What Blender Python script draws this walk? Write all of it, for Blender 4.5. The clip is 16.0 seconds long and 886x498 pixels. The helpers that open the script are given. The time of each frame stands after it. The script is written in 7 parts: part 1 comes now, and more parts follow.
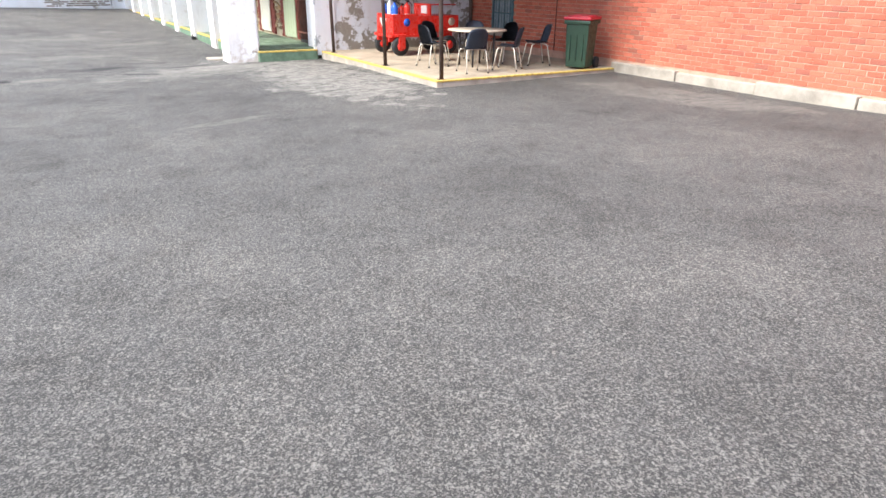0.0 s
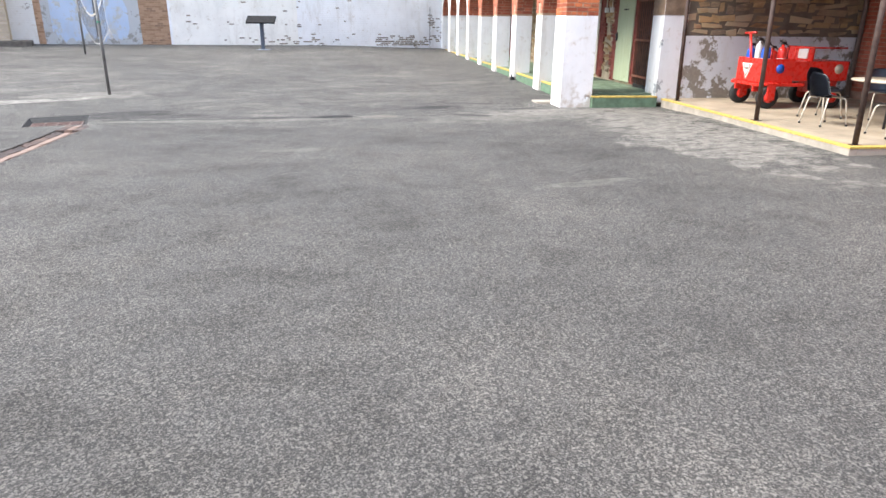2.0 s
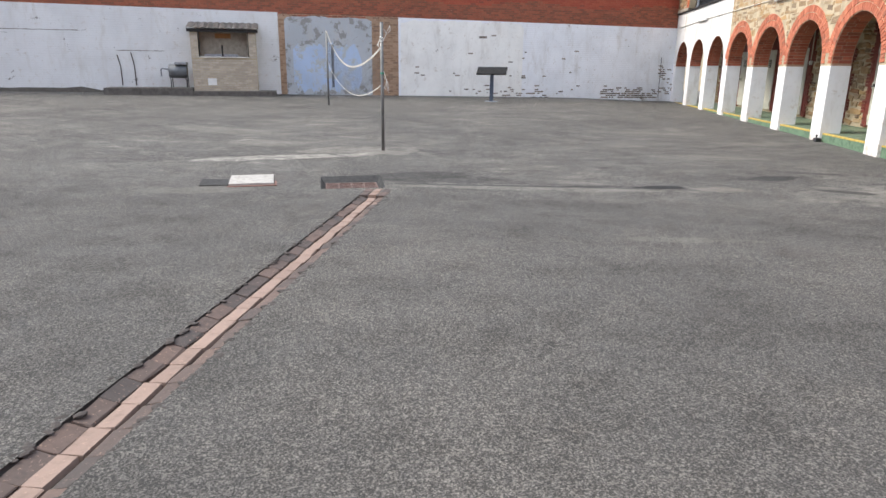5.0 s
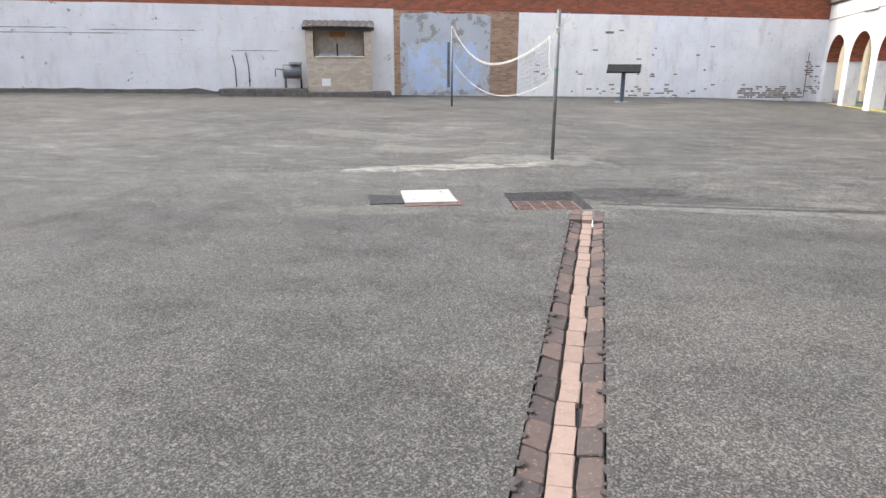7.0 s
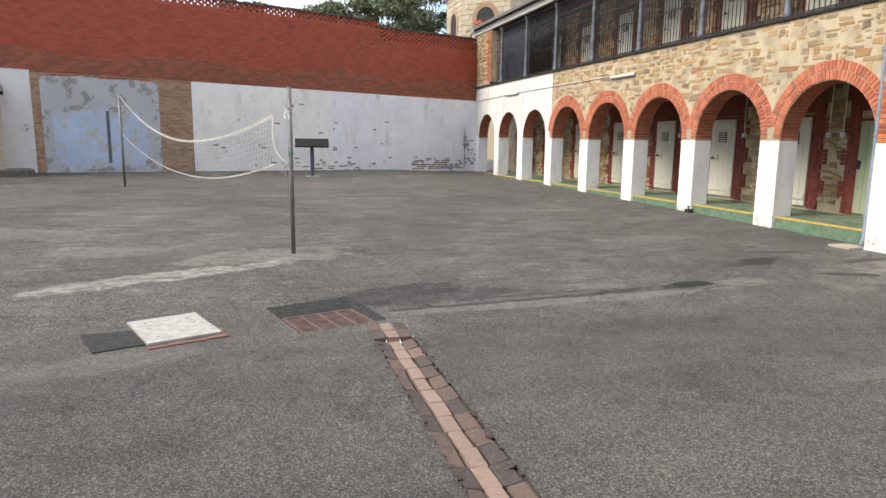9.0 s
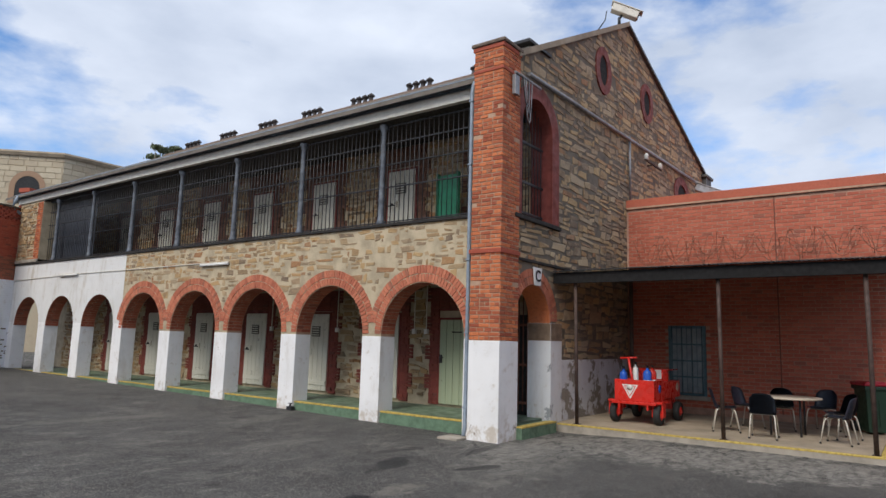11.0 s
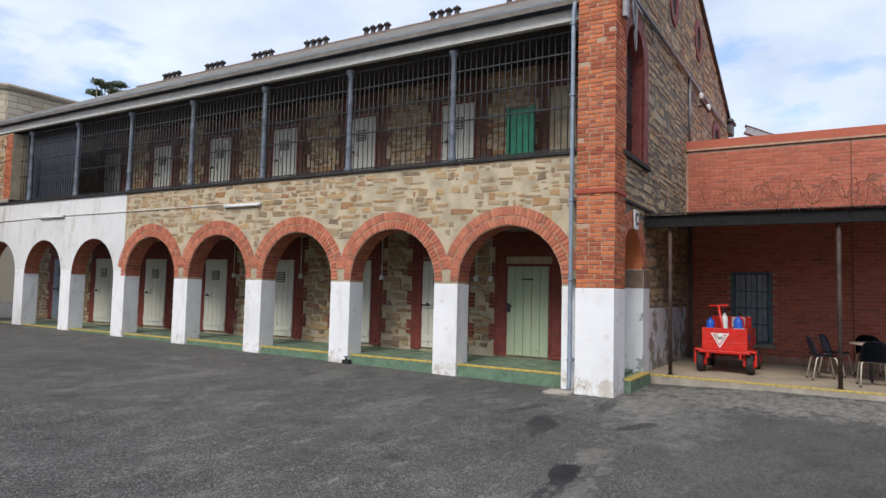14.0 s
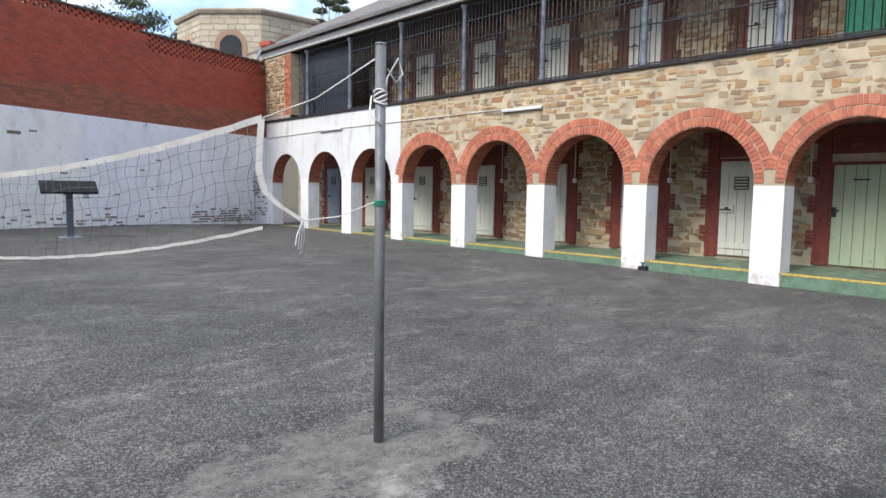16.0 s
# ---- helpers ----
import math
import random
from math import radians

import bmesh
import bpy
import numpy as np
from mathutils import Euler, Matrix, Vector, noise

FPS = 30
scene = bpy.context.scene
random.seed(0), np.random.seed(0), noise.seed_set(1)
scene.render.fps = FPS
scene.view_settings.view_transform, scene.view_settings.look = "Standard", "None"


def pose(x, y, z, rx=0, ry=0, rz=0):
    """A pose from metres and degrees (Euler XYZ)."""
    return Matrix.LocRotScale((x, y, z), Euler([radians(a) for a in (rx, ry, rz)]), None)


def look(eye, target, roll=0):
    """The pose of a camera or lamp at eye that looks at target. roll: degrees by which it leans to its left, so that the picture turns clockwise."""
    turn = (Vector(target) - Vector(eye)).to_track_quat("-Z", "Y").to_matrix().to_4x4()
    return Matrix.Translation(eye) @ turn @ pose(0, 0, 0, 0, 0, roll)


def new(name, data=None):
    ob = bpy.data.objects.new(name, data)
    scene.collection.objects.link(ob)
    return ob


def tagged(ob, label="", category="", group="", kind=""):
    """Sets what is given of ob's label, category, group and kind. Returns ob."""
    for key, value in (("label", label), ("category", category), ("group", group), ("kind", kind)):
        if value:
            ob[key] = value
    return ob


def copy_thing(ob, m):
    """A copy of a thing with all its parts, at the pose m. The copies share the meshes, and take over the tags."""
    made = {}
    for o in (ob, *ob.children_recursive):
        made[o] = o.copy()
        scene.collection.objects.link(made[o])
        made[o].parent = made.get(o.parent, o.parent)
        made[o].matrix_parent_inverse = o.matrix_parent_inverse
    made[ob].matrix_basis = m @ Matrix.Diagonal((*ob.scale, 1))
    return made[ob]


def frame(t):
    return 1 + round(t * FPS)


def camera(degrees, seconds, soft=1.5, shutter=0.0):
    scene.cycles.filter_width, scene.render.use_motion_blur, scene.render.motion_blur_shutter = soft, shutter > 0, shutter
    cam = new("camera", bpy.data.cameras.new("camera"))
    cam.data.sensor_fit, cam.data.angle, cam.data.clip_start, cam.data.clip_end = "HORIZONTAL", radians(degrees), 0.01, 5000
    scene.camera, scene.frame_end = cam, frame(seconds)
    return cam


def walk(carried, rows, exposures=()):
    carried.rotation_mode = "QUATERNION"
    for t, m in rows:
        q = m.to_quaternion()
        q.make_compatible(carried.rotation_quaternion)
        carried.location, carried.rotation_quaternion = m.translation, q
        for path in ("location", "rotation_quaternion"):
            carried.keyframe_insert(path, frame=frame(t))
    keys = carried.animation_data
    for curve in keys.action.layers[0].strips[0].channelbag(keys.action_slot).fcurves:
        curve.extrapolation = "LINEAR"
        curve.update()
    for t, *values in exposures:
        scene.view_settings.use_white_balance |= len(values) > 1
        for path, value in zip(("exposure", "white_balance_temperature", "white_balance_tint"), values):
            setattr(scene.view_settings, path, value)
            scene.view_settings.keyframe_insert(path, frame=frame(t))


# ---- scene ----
cam = camera(68.5, 16.0)
PATH = [
    (0, (-0.365, -0.187, 1.797), (0.585, 1.398, 1.031), 0.7),
    (0.5, (-0.434, 0.346, 1.726), (0.308, 2.048, 0.982), 0.7),
    (1, (-0.598, 0.977, 1.703), (-0.026, 2.746, 0.967), 0.5),
    (1.5, (-0.715, 1.663, 1.649), (-0.406, 3.504, 0.931), 0.7),
    (2, (-0.907, 2.163, 1.652), (-0.654, 4.033, 0.989), 0.7),
    (2.5, (-1.091, 2.67, 1.668), (-0.865, 4.567, 1.074), 0.7),
    (3, (-1.591, 3.043, 1.662), (-1.368, 4.948, 1.094), 0.6),
    (3.5, (-2.045, 3.417, 1.664), (-1.831, 5.331, 1.126), 0.5),
    (4, (-2.524, 3.77, 1.62), (-2.456, 5.697, 1.092), 0.6),
    (4.5, (-2.968, 4.147, 1.61), (-3.021, 6.073, 1.076), 0.5),
    (5, (-3.488, 4.549, 1.618), (-3.708, 6.464, 1.087), 0.6),
    (7.5, (-5.905, 6.484, 1.516), (-6.366, 8.357, 0.988), -0.2),
    (8, (-6.324, 6.897, 1.543), (-6.803, 8.767, 1.02), -0.6),
    (8.5, (-6.552, 7.28, 1.637), (-6.77, 9.203, 1.134), 0.2),
    (9, (-6.714, 7.571, 1.754), (-6.167, 9.466, 1.423), 0.6),
    (9.5, (-6.824, 7.967, 1.779), (-5.849, 9.699, 1.56), 0.5),
    (10, (-6.73, 8.389, 1.776), (-5.428, 9.907, 1.772), 1.3),
    (12.3, (-7.136, 10.555, 1.741), (-5.464, 11.582, 2.131), 1.3),
    (12.5, (-7.129, 10.747, 1.745), (-5.445, 11.754, 2.132), 1.3),
    (13, (-7.22, 11.332, 1.743), (-5.528, 12.331, 2.115), 1.4),
    (13.5, (-7.368, 11.844, 1.72), (-5.667, 12.852, 2.019), 1.4),
    (14, (-7.505, 12.401, 1.687), (-5.792, 13.426, 1.811), 1.4),
    (14.5, (-7.779, 12.878, 1.675), (-6.097, 13.96, 1.678), 1.2),
    (15, (-7.933, 13.295, 1.696), (-6.301, 14.445, 1.587), 1.1),
    (15.5, (-8.25, 13.778, 1.711), (-6.696, 15.03, 1.575), 1.0),
    (16, (-8.584, 14.26, 1.615), (-7.242, 15.732, 1.439), 0.8),
]
walk(cam, [(t, look(eye, target, roll)) for t, eye, target, roll in PATH],
     exposures=[(0.0, 1.7, 6350, 10), (1.0, 1.7, 6400, 10), (2.0, 1.52, 6450, 10), (2.5, 1.36, 6480, 10), (3.0, 1.18, 6500, 10), (4.0, 1.04, 6580, 10), (5.0, 0.94, 6650, 10), (7.5, 1.35, 6700, 10), (8.5, 1.4, 6700, 10), (9.0, 0.75, 7000, 10), (9.5, 0.52, 7000, 10), (10.0, 0.22, 6750, 10),
                (12.5, -0.2, 6350, 10), (13.5, -0.1, 6300, 10), (14.5, 0.35, 6250, 10), (15.0, 0.5, 6250, 10), (16.0, 0.6, 6150, 10)])

# ---------------------------------------------------------------- light
SUN_EL, SUN_AZ = 46.0, 264.0          # degrees; azimuth from +y towards +x
world = bpy.data.worlds.new("sky")
scene.world = world
world.use_nodes = True
wt = world.node_tree
wt.nodes.clear()
w_out = wt.nodes.new("ShaderNodeOutputWorld")
w_bg = wt.nodes.new("ShaderNodeBackground")
w_sky = wt.nodes.new("ShaderNodeTexSky")
w_sky.sky_type, w_sky.sun_disc = "NISHITA", False
w_sky.sun_elevation, w_sky.sun_rotation = radians(SUN_EL), radians(SUN_AZ)
w_co = wt.nodes.new("ShaderNodeTexCoord")
w_map = wt.nodes.new("ShaderNodeMapping")
w_map.inputs["Location"].default_value = (0.35, 0.1, 0.0)
w_map.inputs["Rotation"].default_value = (0.0, 0.0, 0.38)
w_map.inputs["Scale"].default_value = (1.0, 1.0, 2.2)
w_noise = wt.nodes.new("ShaderNodeTexNoise")
w_noise.inputs["Scale"].default_value, w_noise.inputs["Detail"].default_value = 2.6, 7.0
w_noise.inputs["Roughness"].default_value = 0.55
w_ramp = wt.nodes.new("ShaderNodeValToRGB")
w_ramp.color_ramp.elements[0].position, w_ramp.color_ramp.elements[1].position = 0.36, 0.47
w_n2 = wt.nodes.new("ShaderNodeTexNoise")
w_n2.inputs["Scale"].default_value, w_n2.inputs["Detail"].default_value = 4.0, 6.0
w_r2 = wt.nodes.new("ShaderNodeValToRGB")
w_r2.color_ramp.elements[0].position, w_r2.color_ramp.elements[1].position = 0.3, 0.7
w_r2.color_ramp.elements[0].color, w_r2.color_ramp.elements[1].color = (5.2, 6.0, 7.5, 1), (8.2, 8.9, 10.2, 1)
w_mix = wt.nodes.new("ShaderNodeMix")
w_mix.data_type = "RGBA"
wt.links.new(w_co.outputs["Generated"], w_map.inputs["Vector"])
wt.links.new(w_map.outputs["Vector"], w_noise.inputs["Vector"])
wt.links.new(w_map.outputs["Vector"], w_n2.inputs["Vector"])
wt.links.new(w_noise.outputs["Fac"], w_ramp.inputs["Fac"])
wt.links.new(w_n2.outputs["Fac"], w_r2.inputs["Fac"])
wt.links.new(w_ramp.outputs["Color"], w_mix.inputs["Factor"])
w_deep = wt.nodes.new("ShaderNodeMix")
w_deep.data_type, w_deep.blend_type = "RGBA", "MULTIPLY"
w_deep.inputs["Factor"].default_value = 1.0
w_deep.inputs["B"].default_value = (1.25, 1.55, 1.9, 1)
wt.links.new(w_sky.outputs["Color"], w_deep.inputs["A"])
wt.links.new(w_deep.outputs["Result"], w_mix.inputs["A"])
wt.links.new(w_r2.outputs["Color"], w_mix.inputs["B"])
wt.links.new(w_mix.outputs["Result"], w_bg.inputs["Color"])
w_bg.inputs["Strength"].default_value = 0.108
wt.links.new(w_bg.outputs["Background"], w_out.inputs["Surface"])

sun_data = bpy.data.lights.new("sun", "SUN")
sun_data.energy, sun_data.angle, sun_data.color = 2.9, radians(28), (1.0, 0.95, 0.87)
sun = new("sun", sun_data)
sun_dir = Vector((math.sin(radians(SUN_AZ)) * math.cos(radians(SUN_EL)), math.cos(radians(SUN_AZ)) * math.cos(radians(SUN_EL)), math.sin(radians(SUN_EL))))
sun.matrix_world = look(sun_dir * 60, (0, 0, 0))


# ---------------------------------------------------------------- materials
class Mat:
    """A small builder of node materials; coordinates are metres in the world."""

    def __init__(self, name, rough=0.8, metal=0.0):
        self.m = bpy.data.materials.new(name)
        self.m.use_nodes = True
        self.t = self.m.node_tree
        self.b = self.t.nodes["Principled BSDF"]
        self.b.inputs["Roughness"].default_value = rough
        self.b.inputs["Metallic"].default_value = metal
        self.pos = self.t.nodes.new("ShaderNodeNewGeometry").outputs["Position"]

    def link(self, a, b):
        self.t.links.new(a, b)

    def put(self, socket, v):
        if isinstance(v, (int, float)):
            socket.default_value = v
        elif isinstance(v, tuple):
            socket.default_value = v if len(v) == 4 else (*v, 1) if socket.type == "RGBA" else v
        else:
            self.link(v, socket)

    def scaled(self, sx, sy, sz, vec=None):
        n = self.t.nodes.new("ShaderNodeVectorMath")
        n.operation = "MULTIPLY"
        self.link(vec or self.pos, n.inputs[0])
        n.inputs[1].default_value = (sx, sy, sz)
        return n.outputs[0]

    def noise(self, scale, detail=4, rough=0.55, vec=None):
        n = self.t.nodes.new("ShaderNodeTexNoise")
        n.inputs["Scale"].default_value, n.inputs["Detail"].default_value, n.inputs["Roughness"].default_value = scale, detail, rough
        self.link(vec or self.pos, n.inputs["Vector"])
        return n.outputs["Fac"]

    def voronoi(self, scale, feature="F1", out="Distance", vec=None):
        n = self.t.nodes.new("ShaderNodeTexVoronoi")
        n.feature = feature
        n.inputs["Scale"].default_value = scale
        self.link(vec or self.pos, n.inputs["Vector"])
        return n.outputs[out]

    def ramp(self, v, lo, hi, a=0.0, b=1.0):
        n = self.t.nodes.new("ShaderNodeMapRange")
        n.interpolation_type = "SMOOTHSTEP"
        self.link(v, n.inputs["Value"])
        for k, x in zip(("From Min", "From Max", "To Min", "To Max"), (lo, hi, a, b)):
            n.inputs[k].default_value = x
        return n.outputs["Result"]

    def math(self, op, a, b=0.0):
        n = self.t.nodes.new("ShaderNodeMath")
        n.operation = op
        self.put(n.inputs[0], a)
        self.put(n.inputs[1], b)
        return n.outputs[0]

    def mix(self, f, a, b, mode="MIX"):
        n = self.t.nodes.new("ShaderNodeMix")
        n.data_type, n.blend_type = "RGBA", mode
        self.put(n.inputs["Factor"], f)
        self.put(n.inputs["A"], a)
        self.put(n.inputs["B"], b)
        return n.outputs["Result"]

    def each(self):
        """A random value for each piece: object by object, and island by island in joined pieces."""
        o = self.t.nodes.new("ShaderNodeObjectInfo").outputs["Random"]
        g = self.t.nodes.new("ShaderNodeNewGeometry").outputs["Random Per Island"]
        return self.math("FRACT", self.math("ADD", o, g))

    def axis(self, i, vec=None):
        n = self.t.nodes.new("ShaderNodeSeparateXYZ")
        self.link(vec or self.pos, n.inputs[0])
        return n.outputs[i]

    def done(self, colour, bump=None, strength=0.3, dist=0.01, rough=None):
        self.put(self.b.inputs["Base Color"], colour)
        if rough is not None:
            self.put(self.b.inputs["Roughness"], rough)
        if bump is not None:
            n = self.t.nodes.new("ShaderNodeBump")
            n.inputs["Strength"].default_value, n.inputs["Distance"].default_value = strength, dist
            self.link(bump, n.inputs["Height"])
            self.link(n.outputs["Normal"], self.b.inputs["Normal"])
        return self.m


def plain(name, colour, rough=0.6, metal=0.0, vary=0.25, scale=6.0, fine=60.0, bump=0.15):
    k = Mat(name, rough, metal)
    n = k.mix(k.ramp(k.noise(scale), 0.3, 0.75), colour, tuple(c * (1 - vary) for c in colour))
    f = k.noise(fine, 3)
    n = k.mix(k.ramp(f, 0.5, 0.8, 0, 0.35), n, tuple(min(1, c * (1 + vary * 0.6)) for c in colour))
    return k.done(n, f, bump, 0.004, k.ramp(k.noise(scale * 2), 0.3, 0.7, max(0.05, rough - 0.12), min(1, rough + 0.12)))


PALE, WET = (0.27, 0.26, 0.235), (0.022, 0.022, 0.021)
STAINS = [
    (-6.6, 17.3, 1.3, 0.55, 8, PALE, 0.8), (-7.9, 16.2, 1.9, 0.30, 24, (0.42, 0.41, 0.375), 0.9), (-8.8, 17.9, 0.9, 0.5, 10, PALE, 0.6),
    (-10.5, 19.5, 2.2, 0.5, -15, PALE, 0.5), (-9.2, 22.0, 1.6, 0.35, 20, PALE, 0.5),
    (4.4, 12.4, 1.35, 3.6, 0, (0.34, 0.325, 0.295), 0.9), (3.2, 14.9, 1.6, 0.5, 5, (0.32, 0.305, 0.275), 0.85), (2.8, 14.6, 2.4, 0.9, 12, PALE, 0.6),
    (-1.25, 14.68, 0.48, 0.15, 8, (0.012, 0.012, 0.012), 1.0), (-2.2, 14.60, 0.8, 0.06, 6, WET, 0.8), (1.3, 14.62, 0.40, 0.13, -25, WET, 0.8), (-0.45, 14.62, 0.45, 0.25, 0, (0.27, 0.25, 0.22), 0.7), (-3.4, 14.62, 1.6, 0.04, 3, WET, 0.6), (-4.6, 14.75, 1.0, 0.3, 12, WET, 0.55), (0.6, 15.7, 0.7, 0.2, 18, WET, 0.85), (1.6, 16.3, 0.6, 0.14, -10, WET, 0.6), (2.6, 15.4, 0.8, 0.12, 5, WET, 0.5),
    (-3.4, 14.42, 2.4, 0.06, 4, WET, 0.75), (-3.4, 14.25, 2.6, 0.14, 3, PALE, 0.6), (-0.5, 22.0, 1.5, 0.25, 0, PALE, 0.5), (-4.0, 24.5, 1.4, 0.2, 10, PALE, 0.5), (2.0, 20.5, 1.2, 0.35, 20, PALE, 0.55), (0.5, 18.0, 1.1, 0.2, -5, PALE, 0.5), (-1.8, 11.5, 0.8, 0.12, 5, PALE, 0.4), (1.5, 9.0, 1.0, 0.15, 10, PALE, 0.4), (-5.1, 15.0, 0.9, 0.35, 15, WET, 0.6), (-8.2, 13.1, 1.2, 0.25, 12, PALE, 0.35),
    (8.6, 7.0, 0.7, 2.2, 12, PALE, 0.5),
]


def make_asphalt():
    k = Mat("asphalt", 0.9)
    blotch = k.noise(2.2, 9, 0.72)
    big, mid = k.noise(0.35, 5, 0.6), k.noise(1.7, 5, 0.62)
    stone = k.voronoi(150.0, out="Color")
    sep = k.axis(0, stone)
    fine = k.noise(210, 3, 0.75)
    c = k.mix(k.ramp(sep, 0.05, 0.95), (0.034, 0.033, 0.0315), (0.165, 0.159, 0.149))
    c = k.mix(k.ramp(fine, 0.40, 0.62, 0, 0.5), c, (0.04, 0.04, 0.04))
    # single pale and dark chips that stay legible from some metres away
    chip = k.axis(1, k.voronoi(130.0, out="Color"))
    c = k.mix(k.ramp(chip, 0.80, 0.88, 0.0, 0.38), c, (0.33, 0.32, 0.30))
    c = k.mix(k.ramp(chip, 0.34, 0.24, 0.0, 0.8), c, (0.026, 0.025, 0.024))
    grit = k.axis(2, k.voronoi(78.0, out="Color"))
    c = k.mix(k.ramp(grit, 0.86, 0.92, 0.0, 0.38), c, (0.30, 0.29, 0.27))
    c = k.mix(k.ramp(grit, 0.24, 0.16, 0.0, 0.45), c, (0.03, 0.029, 0.028))
    clump = k.noise(52.0, 4, 0.78)
    c = k.mix(k.ramp(clump, 0.54, 0.64, 0.0, 0.3), c, (0.20, 0.185, 0.17))
    c = k.mix(k.ramp(clump, 0.47, 0.38, 0.0, 0.55), c, (0.034, 0.033, 0.032))
    # clusters of coarse and fine stone, a hand's width and an arm's length across
    hand, arm = k.noise(11.0, 5, 0.7), k.noise(3.0, 6, 0.7)
    tone = lambda f, v: k.mix(f, c, (v, v * 0.985, v * 0.965), "MULTIPLY")
    c = tone(k.ramp(hand, 0.52, 0.72, 0.0, 0.5), 1.45)
    c = tone(k.ramp(hand, 0.48, 0.30, 0.0, 0.5), 0.62)
    c = tone(k.ramp(arm, 0.54, 0.72, 0.0, 0.5), 1.35)
    c = tone(k.ramp(big, 0.46, 0.64, 0.0, 0.6), 1.38)
    c = tone(k.ramp(big, 0.48, 0.34, 0.0, 0.7), 0.62)
    c = tone(k.ramp(mid, 0.52, 0.72, 0.0, 0.5), 0.66)
    # worn pale streaks; their ramp along y also paints how light falls there
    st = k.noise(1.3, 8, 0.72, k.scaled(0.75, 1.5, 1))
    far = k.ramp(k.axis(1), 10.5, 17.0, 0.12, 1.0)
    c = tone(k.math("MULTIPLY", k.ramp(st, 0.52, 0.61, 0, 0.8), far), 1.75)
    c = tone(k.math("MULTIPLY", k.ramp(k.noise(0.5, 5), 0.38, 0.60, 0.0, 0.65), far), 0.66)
    # coarser chips beyond the drain line, sized so their speckle shows from the camera
    worn = k.ramp(k.axis(1), 12.0, 15.0)
    coarse = k.axis(2, k.voronoi(80.0, out="Color"))
    c = k.mix(k.math("MULTIPLY", k.ramp(coarse, 0.76, 0.86, 0, 0.6), worn), c, (0.31, 0.305, 0.29))
    c = k.mix(k.math("MULTIPLY", k.ramp(coarse, 0.34, 0.22, 0, 0.5), worn), c, (0.034, 0.034, 0.033))
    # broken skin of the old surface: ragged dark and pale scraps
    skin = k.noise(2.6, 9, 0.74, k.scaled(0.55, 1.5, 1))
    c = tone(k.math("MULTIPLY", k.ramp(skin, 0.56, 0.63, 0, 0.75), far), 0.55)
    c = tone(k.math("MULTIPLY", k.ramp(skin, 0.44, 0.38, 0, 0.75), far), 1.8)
    red = k.ramp(k.noise(0.6, 5, 0.6, k.scaled(1, 1, 1)), 0.60, 0.74, 0, 0.13)
    c = k.mix(red, c, (0.14, 0.105, 0.09))
    # patches with a shape of their own: pale cement, dark wet stains
    scraps = k.ramp(k.noise(5.5, 7, 0.75, k.scaled(0.6, 1.3, 1)), 0.40, 0.54, 0.25, 1.0)
    for cx, cy, rx, ry, rot, col, amt in STAINS:
        dx, dy = k.math("SUBTRACT", k.axis(0), cx), k.math("SUBTRACT", k.axis(1), cy)
        ca, sa = math.cos(radians(rot)), math.sin(radians(rot))
        u = k.math("ADD", k.math("MULTIPLY", dx, ca / rx), k.math("MULTIPLY", dy, sa / rx))
        v = k.math("ADD", k.math("MULTIPLY", dx, -sa / ry), k.math("MULTIPLY", dy, ca / ry))
        d2 = k.math("ADD", k.math("MULTIPLY", u, u), k.math("MULTIPLY", v, v))
        d2 = k.math("ADD", d2, k.math("MULTIPLY", k.math("SUBTRACT", blotch, 0.5), 5.0))
        f = k.ramp(d2, 0.45, 1.05, amt, 0.0)
        if col[0] > 0.1:
            f = k.math("MULTIPLY", f, scraps)
        c = k.mix(f, c, k.mix(k.ramp(hand, 0.35, 0.65), col, tuple(x * 0.6 for x in col)))
    # hairline cracks
    warp = k.t.nodes.new("ShaderNodeVectorMath")
    warp.operation = "ADD"
    nz = k.t.nodes.new("ShaderNodeTexNoise")
    nz.inputs["Scale"].default_value, nz.inputs["Detail"].default_value = 2.2, 5
    k.link(k.pos, nz.inputs["Vector"])
    k.link(k.pos, warp.inputs[0])
    k.link(nz.outputs["Color"], warp.inputs[1])
    edge = k.voronoi(0.42, "DISTANCE_TO_EDGE", "Distance", warp.outputs[0])
    near_pier = k.math("MULTIPLY", k.ramp(k.axis(0), 0.5, 3.0), k.math("MULTIPLY", k.ramp(k.axis(1), 9.5, 11.5), k.ramp(k.axis(1), 19.0, 16.5)))
    crack = k.math("MULTIPLY", k.ramp(edge, 0.0, 0.0085, 1, 0), k.math("MAXIMUM", near_pier, k.ramp(k.noise(0.8, 3), 0.56, 0.64, 0, 0.55)))
    c = k.mix(k.math("MULTIPLY", crack, 0.92), c, (0.022, 0.022, 0.021))
    c = k.mix(1.0, c, (0.87, 0.84, 0.80), "MULTIPLY")
    h = k.math("SUBTRACT", k.math("ADD", k.math("MULTIPLY", fine, 0.6), k.math("MULTIPLY", sep, 0.5)), crack)
    return k.done(c, h, 1.0, 0.010, k.ramp(mid, 0.3, 0.7, 0.78, 0.95))


